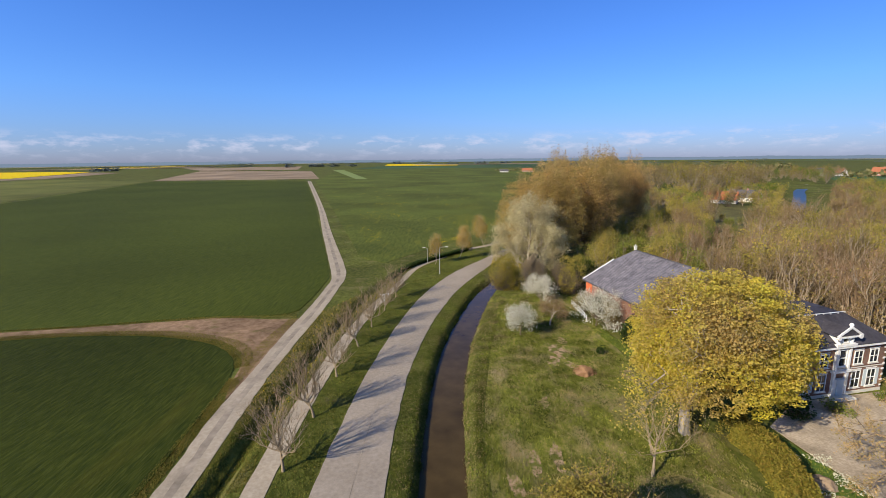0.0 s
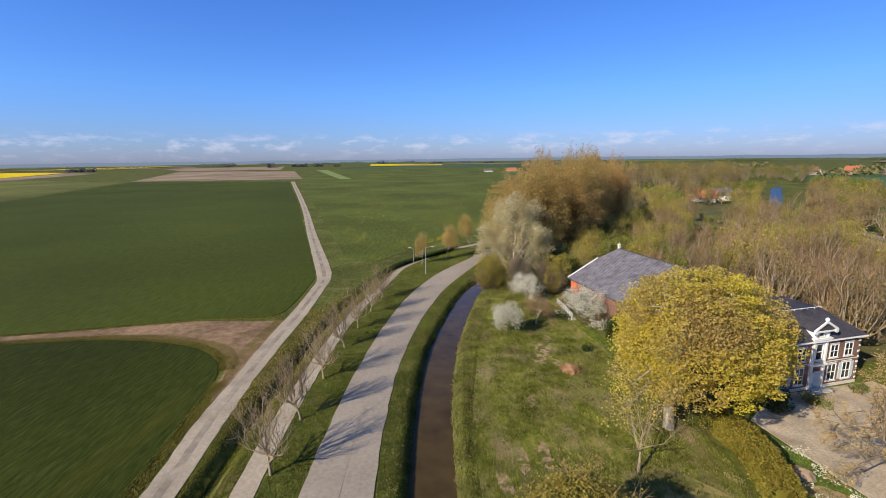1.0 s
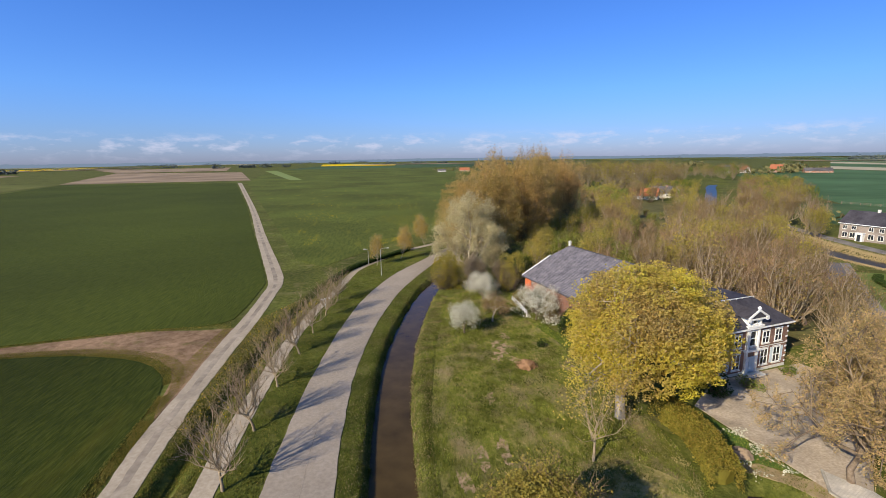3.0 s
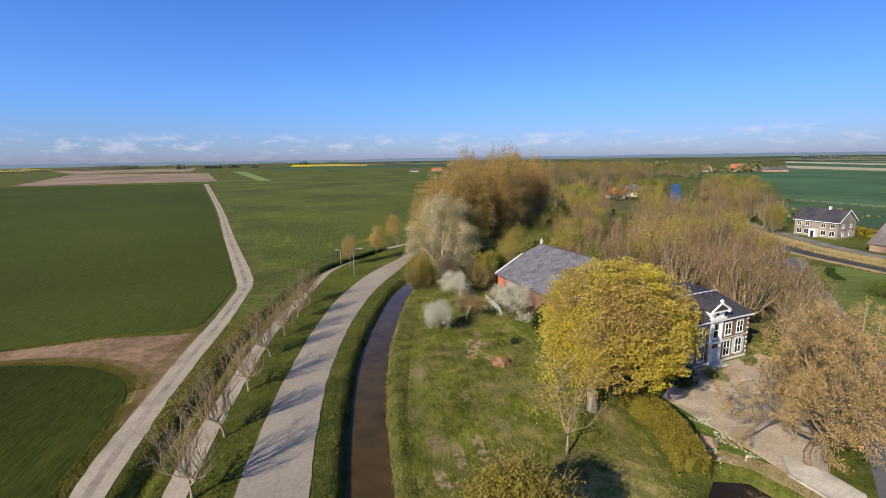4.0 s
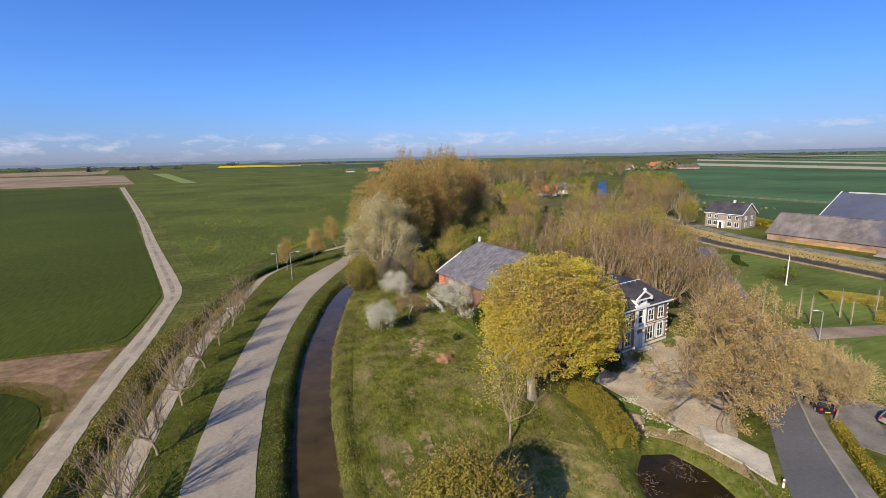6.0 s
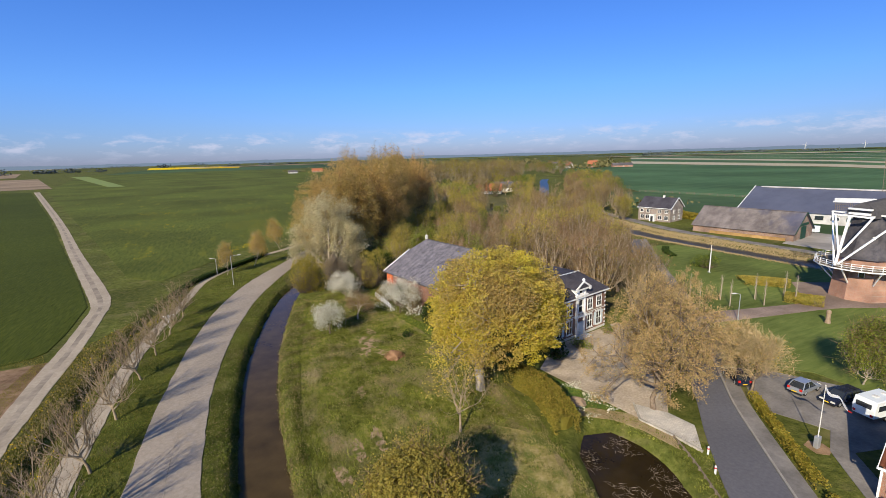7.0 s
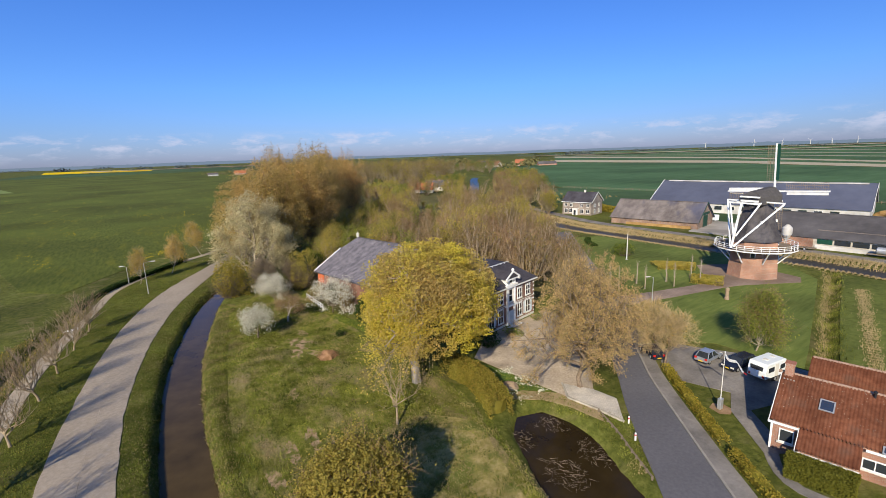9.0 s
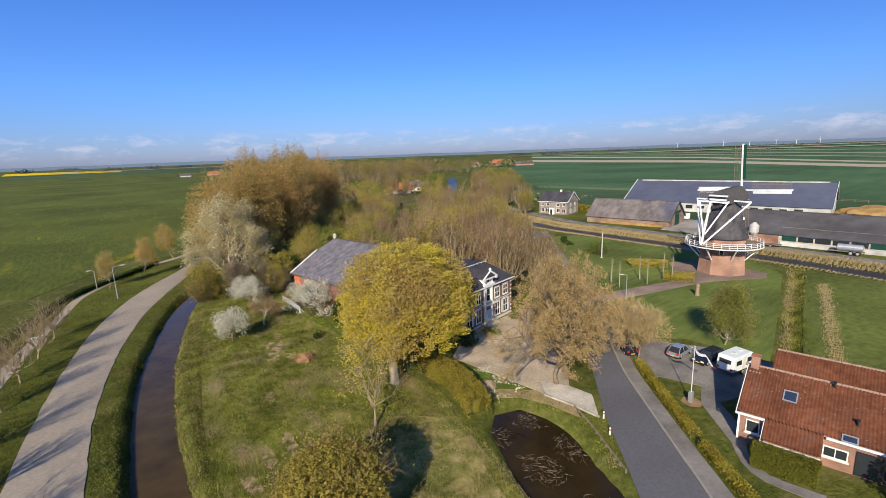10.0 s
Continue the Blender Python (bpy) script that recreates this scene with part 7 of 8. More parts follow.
street_lamp(-0.9, 115.0, -10)
street_lamp(-4.5, 128.0, 170, 4.2, 0.7, "short grey lamp post beside the cycle path")
street_lamp(76.0, 44.2, 160, 4.6, 0.9, "grey lamp post beside the paved mill path")

pole_ = thing("flagpole", "white flagpole with a long drooping red and white pennant", "flagpole", pose(49.0, 19.3, 0, 0, 0, 0), group="")
b = bmesh.new()
lathe(b, [(0.06, 0.0), (0.045, 3), (0.03, 6.5), (0.06, 6.52), (0.06, 6.65)], 10)
part("pole", b, CREAM, pole_)
part("footing", boxes(((-0.28, -0.2, 0.02), (0.28, 0.2, 1.25)), bevel=0.03), STEEL, pole_, "grey tilting pole foot")
b = bmesh.new()
pv = []
for i in range(15):
    t = i / 14
    c = Vector((0.1 + 2.5 * t, -1.2 * t, 6.3 - 2.5 * t - 0.25 * sin(t * 9)))
    w = 0.16 * (1 - 0.7 * t) + 0.04
    pv.append((bm_v0 := b.verts.new(c + Vector((0, 0.05 * sin(t * 14), w))), b.verts.new(c + Vector((0.04, 0.08 * sin(t * 11), -w)))))
for i, (p, q) in enumerate(zip(pv, pv[1:])):
    f = b.faces.new((p[0], p[1], q[1], q[0]))
    f.material_index = 1 if i > 11 else 0
bmesh.ops.solidify(b, geom=b.faces[:], thickness=0.02)
part("pennant", b, [WHITE, REDFLAG], pole_, "white pennant with a red end")
plinth = lay("pole_bed", "small bare earth bed at the flagpole's foot", "bed", patch_of([(48.0, 18.8), (48.8, 18.1), (49.9, 18.4), (50.2, 19.4), (49.5, 20.3), (48.4, 20.1)], 0.03), DIRT)

mast = thing("mast", "slender white mast standing on the mill lawn", "mast", pose(101.15, 67.0, 0))
b = bmesh.new()
lathe(b, [(0.14, 0), (0.12, 3.5), (0.08, 6.6)], 10)
part("shaft", b, CREAM, mast)
part("footplate", boxes(((-0.3, -0.3, 0), (0.3, 0.3, 0.12))), STEEL, mast)
pillar = thing("stone_pillar", "weathered grey-brown stone pillar beside the mill path", "pillar", pose(87.2, 36.5, 0))
b = bmesh.new()
lathe(b, [(0.42, 0), (0.40, 0.4), (0.33, 0.5), (0.30, 1.6), (0.36, 1.7), (0.34, 2.1), (0.12, 2.3)], 10)
part("shaft", b, STONE, pillar)

sap = thing("sapling", "bare staked sapling on the mill lawn", "sapling", pose(79.6, 56.0, 0), group="saplings on the mill lawn")
b = bmesh.new()
lathe(b, [(0.1, 0), (0.07, 2.8), (0.02, 5.2)], 6)
for k in range(22):
    a = k * 2.4
    beam(b, (0, 0, 1.5 + k * 0.13), (0.35 * cos(a), 0.35 * sin(a), 2.1 + k * 0.14), 0.03, n=3)
part("stem", b, PALEBARK, sap)
b = bmesh.new()
beam(b, (0.25, 0, 0), (0.22, 0, 1.9), 0.09)
part("stake", b, WOOD, sap)
for x, y in ((76.4, 51.6), (83.9, 52.6), (81.8, 49.4), (89.7, 49.7), (87.7, 46.8), (96.3, 48.0), (94.6, 45.2)):
    copy_thing(sap, pose(x, y, 0, 0, 0, x * 31))

for x, y in ((36.9, 21.3), (38.9, 23.4)):
    mk = thing("marker_post", "short white marker post with a red band at the street edge", "marker post", pose(x, y, 0), group="marker posts")
    part("post", boxes(((-0.07, -0.07, 0), (0.07, 0.07, 0.85)), bevel=0.015), WHITE, mk)
    part("band", boxes(((-0.075, -0.075, 0.55), (0.075, 0.075, 0.68))), REDFLAG, mk)

edging = thing("edging_wall", "low pale stone edging beside the paved apron", "edging")
apron = [(39.8, 33.2), (37.8, 30.5), (38.5, 26.8), (38.7, 23.8)]
for (xa, ya), (xb, yb) in zip(apron, apron[1:]):
    b = bmesh.new()
    beam(b, (xa, ya, 0.05), (xb, yb, 0.05), 0.22, 0.34)
    part("edging_stone", b, OLDWALL, edging)

edge_fence = thing("pond_fence", "low dark timber edging between pond and verge", "fence")
line = spline([(38.2, 26.6), (36.6, 23.2), (35.0, 20.4), (33.2, 17.2)], 0.9)
for i, (x, y) in enumerate(line):
    part("post", boxes(((x - 0.07, y - 0.07, -0.3), (x + 0.07, y + 0.07, 0.42))), WOOD, edge_fence)
for a, c in zip(line, line[1:]):
    b = bmesh.new()
    beam(b, (*a, 0.3), (*c, 0.3), 0.05, 0.2)
    part("rail", b, WOOD, edge_fence)

paddock = thing("garden_fence", "white post-and-rail fence in the garden", "fence")
fa, fb = Vector((25.9, 88.6, 0)), Vector((26.1, 79.4, 0))
for i in range(8):
    p = fa.lerp(fb, i / 7)
    part("post", boxes(((p.x - 0.06, p.y - 0.06, 0), (p.x + 0.06, p.y + 0.06, 1.1))), WHITE, paddock)
for z in (0.5, 0.95):
    b = bmesh.new()
    beam(b, (fa.x, fa.y, z), (fb.x, fb.y, z), 0.06, 0.13)
    part("rail", b, WHITE, paddock)

sign = thing("signpost", "white fingerpost beside the cycle path", "signpost", pose(-11.9, 89.5, 0, 0, 0, 15))
b = bmesh.new()
beam(b, (0, 0, 0), (0, 0, 2.5), 0.09, n=8)
part("post", b, STEEL, sign)
part("sign_arm", boxes(((-1.0, -0.04, 2.1), (-0.08, 0.0, 2.4))), WHITE, sign)
part("sign_arm", boxes(((0.08, -0.04, 2.1), (1.0, 0.0, 2.4))), WHITE, sign)

# ---- heaps, stone, flowers ----
def heap(name, label, x, y, r, h, material, seed, category="heap", n=28):
    rng = np.random.default_rng(seed)
    bm = bmesh.new()
    bmesh.ops.create_icosphere(bm, subdivisions=3, radius=1.0)
    off = rng.uniform(0, 50, 3)
    for v in bm.verts:
        k = 1 + 0.28 * noise.noise(v.co * 1.7 + Vector(off)) + 0.12 * noise.noise(v.co * 5 + Vector(off))
        v.co = Vector((v.co.x * r * k, v.co.y * r * k, max(-0.12, v.co.z * k) * h))
    ob = part(name, bm, material)
    ob.matrix_world = pose(x, y, 0.0)
    return tagged(ob, label, category)


heap("brush_heap", "small reddish-brown heap of garden brushwood on the grass", 19.4, 58.6, 1.25, 1.0, BRUSH, 1)
heap("boulder", "brown boulder on the garden lawn", 34.2, 36.4, 1.0, 0.7, STONE, 2, "boulder")
heap("silage_mound", "tan heap of farm fodder beside the barn", 229, 40, 9.5, 3.0, HAY, 3)
rs = np.random.default_rng(14)
sticks = thing("brushwood_pile", "reddish pruned twigs heaped on the brushwood", "brushwood", pose(19.4, 58.6, 0))
n_ = 1800
base = rs.normal(0, 0.55, (n_, 3)) * np.array([1, 1, 0]) + np.array([0, 0, 0.3])
base[:, 2] += 0.5 * np.exp(-(base[:, 0] ** 2 + base[:, 1] ** 2)) * rs.uniform(0, 1.2, n_)
d_ = rs.normal(0, 1, (n_, 3)) * np.array([1, 1, 0.5])
d_ /= np.linalg.norm(d_, axis=1)[:, None]
V, F = sliver_arrays(rs, base, d_, rs.uniform(0.25, 0.6, n_), np.full(n_, 0.05))
V[:, 2] = np.maximum(V[:, 2], 0.02)
cloud("brushwood", V, F, BRUSH, sticks)
def ragged(cx, cy, rx, ry, turn, seed, n=46):
    """The ragged outline of a worn patch of ground."""
    c_, s_ = cos(radians(turn)), sin(radians(turn))
    out = []
    for k in range(n):
        a = 2 * pi * k / n
        r = 1 + 0.55 * noise.noise(Vector((cos(a) * 1.6 + seed, sin(a) * 1.6, seed * 3.1))) + 0.35 * noise.noise(Vector((cos(a) * 5 + seed, sin(a) * 5, 9.0)))
        x, y = cos(a) * rx * r, sin(a) * ry * r
        out.append((cx + c_ * x - s_ * y, cy + s_ * x + c_ * y))
    return out


for k, (x, y, rx, ry, turn) in enumerate(((17.7, 66.6, 1.5, 2.6, 12), (16.3, 62.6, 1.0, 1.7, -20), (18.5, 61.2, 0.7, 1.3, 30), (19.2, 70.0, 0.8, 1.5, 10), (9.0, 39.6, 0.55, 1.9, -8), (11.3, 40.6, 0.6, 2.3, -6), (6.7, 36.6, 0.6, 1.8, 5),
                                          (25.4, 57.6, 1.2, 2.2, 20), (28.2, 54.4, 0.9, 2.2, -6), (12.4, 51.0, 0.4, 1.4, -10))):
    lay("bare_patch", "bare pinkish earth showing through the meadow grass", "bare earth", patch_of(ragged(x, y, rx, ry, turn, k + 1.0), 0.034 + 0.001 * k), PATCHSOIL)

# ---- vehicles ----
def wheel(parent, x, y, r=0.32):
    b = bmesh.new()
    lathe(b, [(r * 0.6, -0.1), (r, -0.09), (r, 0.09), (r * 0.6, 0.1)], 16, pose(x, y, r, 90, 0, 0))
    w = part("wheel", b, RUBBER, parent)
    b = bmesh.new()
    lathe(b, [(r * 0.3, -0.115), (r * 0.6, -0.105), (r * 0.6, 0.105), (r * 0.3, 0.115)], 10, pose(x, y, r, 90, 0, 0))
    part("rim", b, STEEL, w)


def car(label, x, y, turn, L, Wd, H, paint, estate=False):
    """A car that faces +x: lower body, glasshouse, windows, lamps, wheels."""
    r = thing("car", label, "car", pose(x, y, 0.05, 0, 0, turn), group="parked cars")
    h1 = H * 0.56
    prof = [(-L / 2, 0.28), (-L / 2 + 0.03, h1 * 0.95), (-L / 2 + 0.3, h1), (L / 2 - 1.15, h1), (L / 2 - 0.15, h1 * 0.82), (L / 2, h1 * 0.6), (L / 2, 0.28)]
    bm = bmesh.new()
    a = [bm.verts.new((px, -Wd / 2, pz)) for px, pz in prof]
    c = [bm.verts.new((px, Wd / 2, pz)) for px, pz in prof]
    bm.faces.new(a)
    bm.faces.new(c[::-1])
    for i in range(len(prof)):
        j = (i + 1) % len(prof)
        bm.faces.new((a[i], c[i], c[j], a[j]))
    bmesh.ops.recalc_face_normals(bm, faces=bm.faces[:])
    bmesh.ops.bevel(bm, geom=bm.edges[:], offset=0.09, segments=2, affect="EDGES")
    part("body", bm, paint, r)
    back = -L / 2 + (0.12 if estate else 0.25)
    g0 = [(back, h1 - 0.05), (L / 2 - 1.15, h1 - 0.05)]
    g1 = [(back + (0.22 if estate else 0.55), H), (L / 2 - 1.95, H)]
    bm = bmesh.new()
    w0, w1 = Wd / 2 - 0.06, Wd / 2 - 0.24
    pts = [(g0[0][0], -w0, g0[0][1]), (g0[1][0], -w0, g0[1][1]), (g0[1][0], w0, g0[1][1]), (g0[0][0], w0, g0[0][1])]
    top = [(g1[0][0], -w1, H - 0.06), (g1[1][0], -w1, H - 0.06), (g1[1][0], w1, H - 0.06), (g1[0][0], w1, H - 0.06)]
    solid(bm, [pts, top] + [[pts[i], pts[(i + 1) % 4], top[(i + 1) % 4], top[i]] for i in range(4)])
    part("glasshouse", bm, GLASS, r, "dark tinted windows")
    bm = bmesh.new()
    box(bm, (g1[0][0] - 0.06, -w1 - 0.02, H - 0.07), (g1[1][0] + 0.08, w1 + 0.02, H), bevel=0.03)
    part("car_roof", bm, paint, r)
    xm = (g0[0][0] + g0[1][0]) / 2
    for p, q, thick in [(p, q, 0.09) for p, q in zip(pts, top)] + [((xm, s * w0, h1 - 0.05), (xm - 0.05, s * w1, H - 0.06), 0.07) for s in (-1, 1)]:
        part("window_pillar", beam(bmesh.new(), p, q, thick), paint, r)
    for s in (-1, 1):
        part("headlight", boxes(((L / 2 - 0.1, s * (Wd / 2 - 0.3) - 0.2, 0.5), (L / 2 + 0.012, s * (Wd / 2 - 0.3) + 0.2, 0.66))), CREAM, r)
        part("tail_light", boxes(((-L / 2 - 0.012, s * (Wd / 2 - 0.2) - 0.14, 0.62), (-L / 2 + 0.1, s * (Wd / 2 - 0.2) + 0.14, 0.86))), LAMPRED, r)
        part("wing_mirror", boxes(((L / 2 - 1.35, s * (Wd / 2 + 0.08) - 0.09, h1), (L / 2 - 1.2, s * (Wd / 2 + 0.08) + 0.09, h1 + 0.15)), bevel=0.02), paint, r)
    for xx in (L / 2 + 0.005, -L / 2 - 0.005):
        part("number_plate", boxes(((xx - 0.012, -0.26, 0.36), (xx + 0.012, 0.26, 0.48))), PLATE, r, "plain yellow number plate")
    part("bumper", boxes(((L / 2 - 0.15, -Wd / 2 + 0.05, 0.2), (L / 2 + 0.02, Wd / 2 - 0.05, 0.34))), PLASTIC, r)
    part("bumper", boxes(((-L / 2 - 0.02, -Wd / 2 + 0.05, 0.2), (-L / 2 + 0.15, Wd / 2 - 0.05, 0.34))), PLASTIC, r)
    for xx in (-L / 2 + 0.75, L / 2 - 0.8):
        for s in (-1, 1):
            wheel(r, xx, s * (Wd / 2 - 0.1))
    return r


car("silver hatchback parked with its rear to the street", 59.9, 26.0, 0, 4.1, 1.72, 1.48, SILVER)
car("dark blue estate car parked nose to the street", 60.7, 22.7, 172, 4.5, 1.78, 1.5, NAVY, True)
car("dark car parked under the budding street tree", 55.5, 31.4, 60, 4.2, 1.72, 1.46, NAVY)
van = thing("caravan", "white touring caravan parked beside the bungalow", "caravan", pose(60.5, 19.4, 0.05, 0, 0, -8))
bm = bmesh.new()
prof = [(-2.2, 0.55), (-2.3, 1.5), (-2.05, 2.45), (1.7, 2.45), (2.2, 1.9), (2.3, 1.0), (2.0, 0.55)]
a = [bm.verts.new((px, -1.05, pz)) for px, pz in prof]
c = [bm.verts.new((px, 1.05, pz)) for px, pz in prof]
bm.faces.new(a)
bm.faces.new(c[::-1])
for i in range(len(prof)):
    j = (i + 1) % len(prof)
    bm.faces.new((a[i], c[i], c[j], a[j]))
bmesh.ops.recalc_face_normals(bm, faces=bm.faces[:])
bmesh.ops.bevel(bm, geom=bm.edges[:], offset=0.08, segments=2, affect="EDGES")
part("shell", bm, CARAVAN, van)
for x0, x1 in ((-1.7, -0.6), (0.6, 1.5)):
    part("side_window", boxes(((x0, -1.075, 1.35), (x1, -1.03, 1.95)), bevel=0.01), GLASS, van)
part("rear_window", boxes(((-2.3, -0.7, 1.55), (-2.2, 0.7, 2.05))), GLASS, van)
part("door", boxes(((-0.4, -1.075, 0.65), (0.25, -1.04, 2.2))), CREAM, van)
part("roof_vent", boxes(((-0.9, -0.3, 2.45), (-0.4, 0.2, 2.55)), bevel=0.02), CREAM, van)
part("roof_vent", boxes(((0.6, -0.2, 2.45), (1.0, 0.2, 2.55)), bevel=0.02), CREAM, van)
for s in (-1, 1):
    part("tail_light", boxes(((-2.3, s * 0.8 - 0.12, 0.75), (-2.17, s * 0.8 + 0.12, 1.0))), LAMPRED, van)
    wheel(van, -0.2, s * 0.95, 0.34)
b = bmesh.new()
beam(b, (2.0, 0.5, 0.5), (3.3, 0, 0.5), 0.08)
beam(b, (2.0, -0.5, 0.5), (3.3, 0, 0.5), 0.08)
part("drawbar", b, STEEL, van)
bin_ = thing("wheelie_bin", "black wheeled refuse bin beside the bungalow", "bin", pose(57.6, 16.6, 0.05, 0, 0, 12))
b = bmesh.new()
box(b, (-0.28, -0.3, 0.05), (0.28, 0.3, 0.95), bevel=0.03)
part("body", b, PLASTIC, bin_)
part("lid", boxes(((-0.3, -0.34, 0.95), (0.3, 0.32, 1.03))), PLASTIC, bin_)

# ---- farm clutter ----
def silo(x, y, h, r, label):
    s = thing("silo", label, "silo", pose(x, y, 0))
    b = bmesh.new()
    lathe(b, [(0.3, 1.6), (r, 3.0), (r, h - 0.9), (0.35, h)], 18)
    part("hopper", b, WALLPALE, s)
    for k in range(4):
        a = k * pi / 2 + 0.4
        b = bmesh.new()
        beam(b, (r * cos(a), r * sin(a), 0), (r * cos(a), r * sin(a), 3.2), 0.14)
        part("leg", b, STEEL, s)


silo(146.5, 49.0, 5.8, 1.2, "white steel feed silo on four legs")
silo(146.9, 52.6, 5.0, 1.0, "smaller white steel feed silo")
tank = thing("storage_tank", "white storage tank at the end of the barn", "tank", pose(226.5, 53.0, 0))
b = bmesh.new()
lathe(b, [(1.6, 0), (1.6, 4.2), (1.0, 4.7)], 18)
part("shell", b, CREAM, tank)
part("base_slab", boxes(((-2.4, -2.4, 0.0), (2.4, 2.4, 0.15))), YARD, tank)
tankr = thing("tanker_trailer", "grey slurry tanker on a rusty two-axle trailer", "trailer", pose(145.3, 27.5, 0, 0, 0, 96))
b = bmesh.new()
lathe(b, [(0.35, -2.6), (0.85, -2.35), (0.85, 2.35), (0.35, 2.6)], 16, pose(0, 0, 1.75, 0, 90, 0))
part("tank", b, STEEL, tankr)
part("chassis", boxes(((-2.8, -0.5, 0.7), (4.0, 0.5, 0.92))), WOOD, tankr)
for xx in (-1.6, -0.3):
    for s in (-1, 1):
        wheel(tankr, xx, s * 1.0, 0.55)
trail = thing("flat_trailer", "small rusty flat trailer beside the barn", "trailer", pose(143.6, 43.5, 0, 0, 0, 96))
part("bed", boxes(((-2.2, -0.9, 0.6), (2.2, 0.9, 0.75))), WOOD, trail)
part("headboard", boxes(((2.1, -0.9, 0.75), (2.2, 0.9, 1.3))), WOOD, trail)
for s in (-1, 1):
    wheel(trail, 0, s * 0.95, 0.4)
vanw = thing("delivery_van", "white van parked in the farmyard", "van", pose(176.5, 84, 0.05, 0, 0, 80))
b = bmesh.new()
box(b, (-2.6, -1.0, 0.35), (1.6, 1.0, 2.4), bevel=0.12)
box(b, (1.5, -1.0, 0.35), (2.6, 1.0, 1.4), bevel=0.12)
part("body", b, CARAVAN, vanw)
part("windscreen", solid(bmesh.new(), [[(1.6, -0.85, 2.2), (1.6, 0.85, 2.2), (2.3, 0.9, 1.42), (2.3, -0.9, 1.42)], [(1.55, -0.85, 2.2), (1.55, 0.85, 2.2), (1.55, 0.9, 1.42), (1.55, -0.9, 1.42)]]), GLASS, vanw)
for xx in (-1.7, 1.7):
    for s in (-1, 1):
        wheel(vanw, xx, s * 0.9, 0.36)
open_shed = thing("open_shed", "pale flat-roofed shelter at the edge of the farm", "shed", pose(232, 18, 0, 0, 0, 6))
part("roof", boxes(((-8, -14, 4.2), (8, 12, 4.45))), WALLPALE, open_shed)
part("rear_wall", boxes(((7.6, -14, 0), (8, 12, 4.197))), GREENPAINT, open_shed)
for y in (-13.5, -5, 3.5, 11.5):
    part("post", boxes(((-7.8, y - 0.15, 0), (-7.5, y + 0.15, 4.197))), STEEL, open_shed)

# ---- far houses and wind turbines ----
def cottage(label, x, y, turn, w, l, ze, zr, roof_mat, wall_mat=None, front=3):
    r = thing("cottage", label, "house", pose(x, y, 0, 0, 0, turn))
    part("wall", gable_body(bmesh.new(), -w / 2, w / 2, -l / 2, l / 2, ze, zr, 0), wall_mat or CREAM, r)
    part("roof", gable_roof(bmesh.new(), -w / 2, w / 2, -l / 2, l / 2, ze + 0.1, zr + 0.2, 0), roof_mat, r)
    part("chimney", boxes(((-0.45, -l / 4 - 0.45, zr - 0.8), (0.45, -l / 4 + 0.45, zr + 1.3))), BRICK, r)
    for i in range(front):
        window(r, 1.5, 1.5, pose(-w / 2, -l / 2 + l * (i + 0.5) / front, 0.9, 0, 0, -90), (1, 0), sill=False)
    for i in (-1, 1):
        window(r, 1.4, 1.5, pose(i * w / 5, -l / 2, 0.9), (1, 0), sill=False)
    window(r, 1.2, 1.2, pose(0, -l / 2, ze + 0.2), (1, 0), sill=False)
    return r


FAR_RED = mat("orange_red_roof", [(0.27, 0.095, 0.05), (0.35, 0.135, 0.07)], 0.6, bump=0.2)
cottage("red-roofed white cottage among the trees by the canal", 176, 292, 52, 10, 18, 2.6, 7.2, FAR_RED, WALLPALE)
cottage("white gabled cottage with a grey roof among trees", 194, 301, 46, 9, 15, 3.2, 7.4, GREYROOF)
cottage("low white cottage wing with a grey roof", 204, 298, -31, 7, 9, 3.2, 6.6, GREYROOF)
cottage("white house with a dark roof in the far wood", 300, 530, 10, 10, 11, 5, 10, FAR_RED, WALLPALE)
cottage("white farmhouse with a red roof in the far village", 560, 655, -10, 11, 14, 4, 10, FAR_RED, WALLPALE)
cottage("white gabled house with a grey roof in the far village", 535, 662, 15, 10, 18, 5, 11, GREYROOF, WALLPALE)
cottage("red-roofed far village house", 600, 640, 30, 12, 16, 4, 12, FAR_RED, BRICK)
cottage("low dark-roofed far barn", 640, 610, 60, 14, 34, 3, 7, GREYROOF, BRICK)
cottage("long red-roofed farmhouse in the far fields", 182, 1010, 70, 9, 22, 3.5, 8, FAR_RED, BRICK)
cottage("small pale farm building in the far fields", 130, 1000, 80, 8, 18, 3, 6, GREYROOF, WALLPALE)
for k, (a, d) in enumerate(((67.3, 4300), (69.6, 4350), (71.8, 4300), (73.4, 4400), (75.2, 4350), (63.0, 4500))):
    x, y = sin(radians(a)) * d, cos(radians(a)) * d
    wt = thing("wind_turbine", "distant white wind turbine with three blades", "wind turbine", pose(x, y, 0, 0, 0, -a), group="wind turbines")
    b = bmesh.new()
    lathe(b, [(2.2, 0), (1.2, 34)], 10)
    part("tower", b, CREAM, wt)
    part("nacelle", boxes(((-2, -4, 33), (2, 5, 36))), CREAM, wt)
    for j in range(3):
        t = radians(30 * k + 120 * j)
        b = bmesh.new()
        beam(b, (0, -5, 34.5), (17 * sin(t), -5, 34.5 + 17 * cos(t)), 1.2, 0.5)
        part("blade", b, CREAM, wt)
wirefence = thing("pasture_fence", "thin pale post fence across the pasture", "fence")
for i in range(40):
    y = 232 - i * 4.7
    x = 262 + 12 * sin(pi * i / 46)
    part("post", boxes(((x - 0.12, y - 0.12, 0), (x + 0.12, y + 0.12, 1.3))), WOOD, wirefence)
b = bmesh.new()
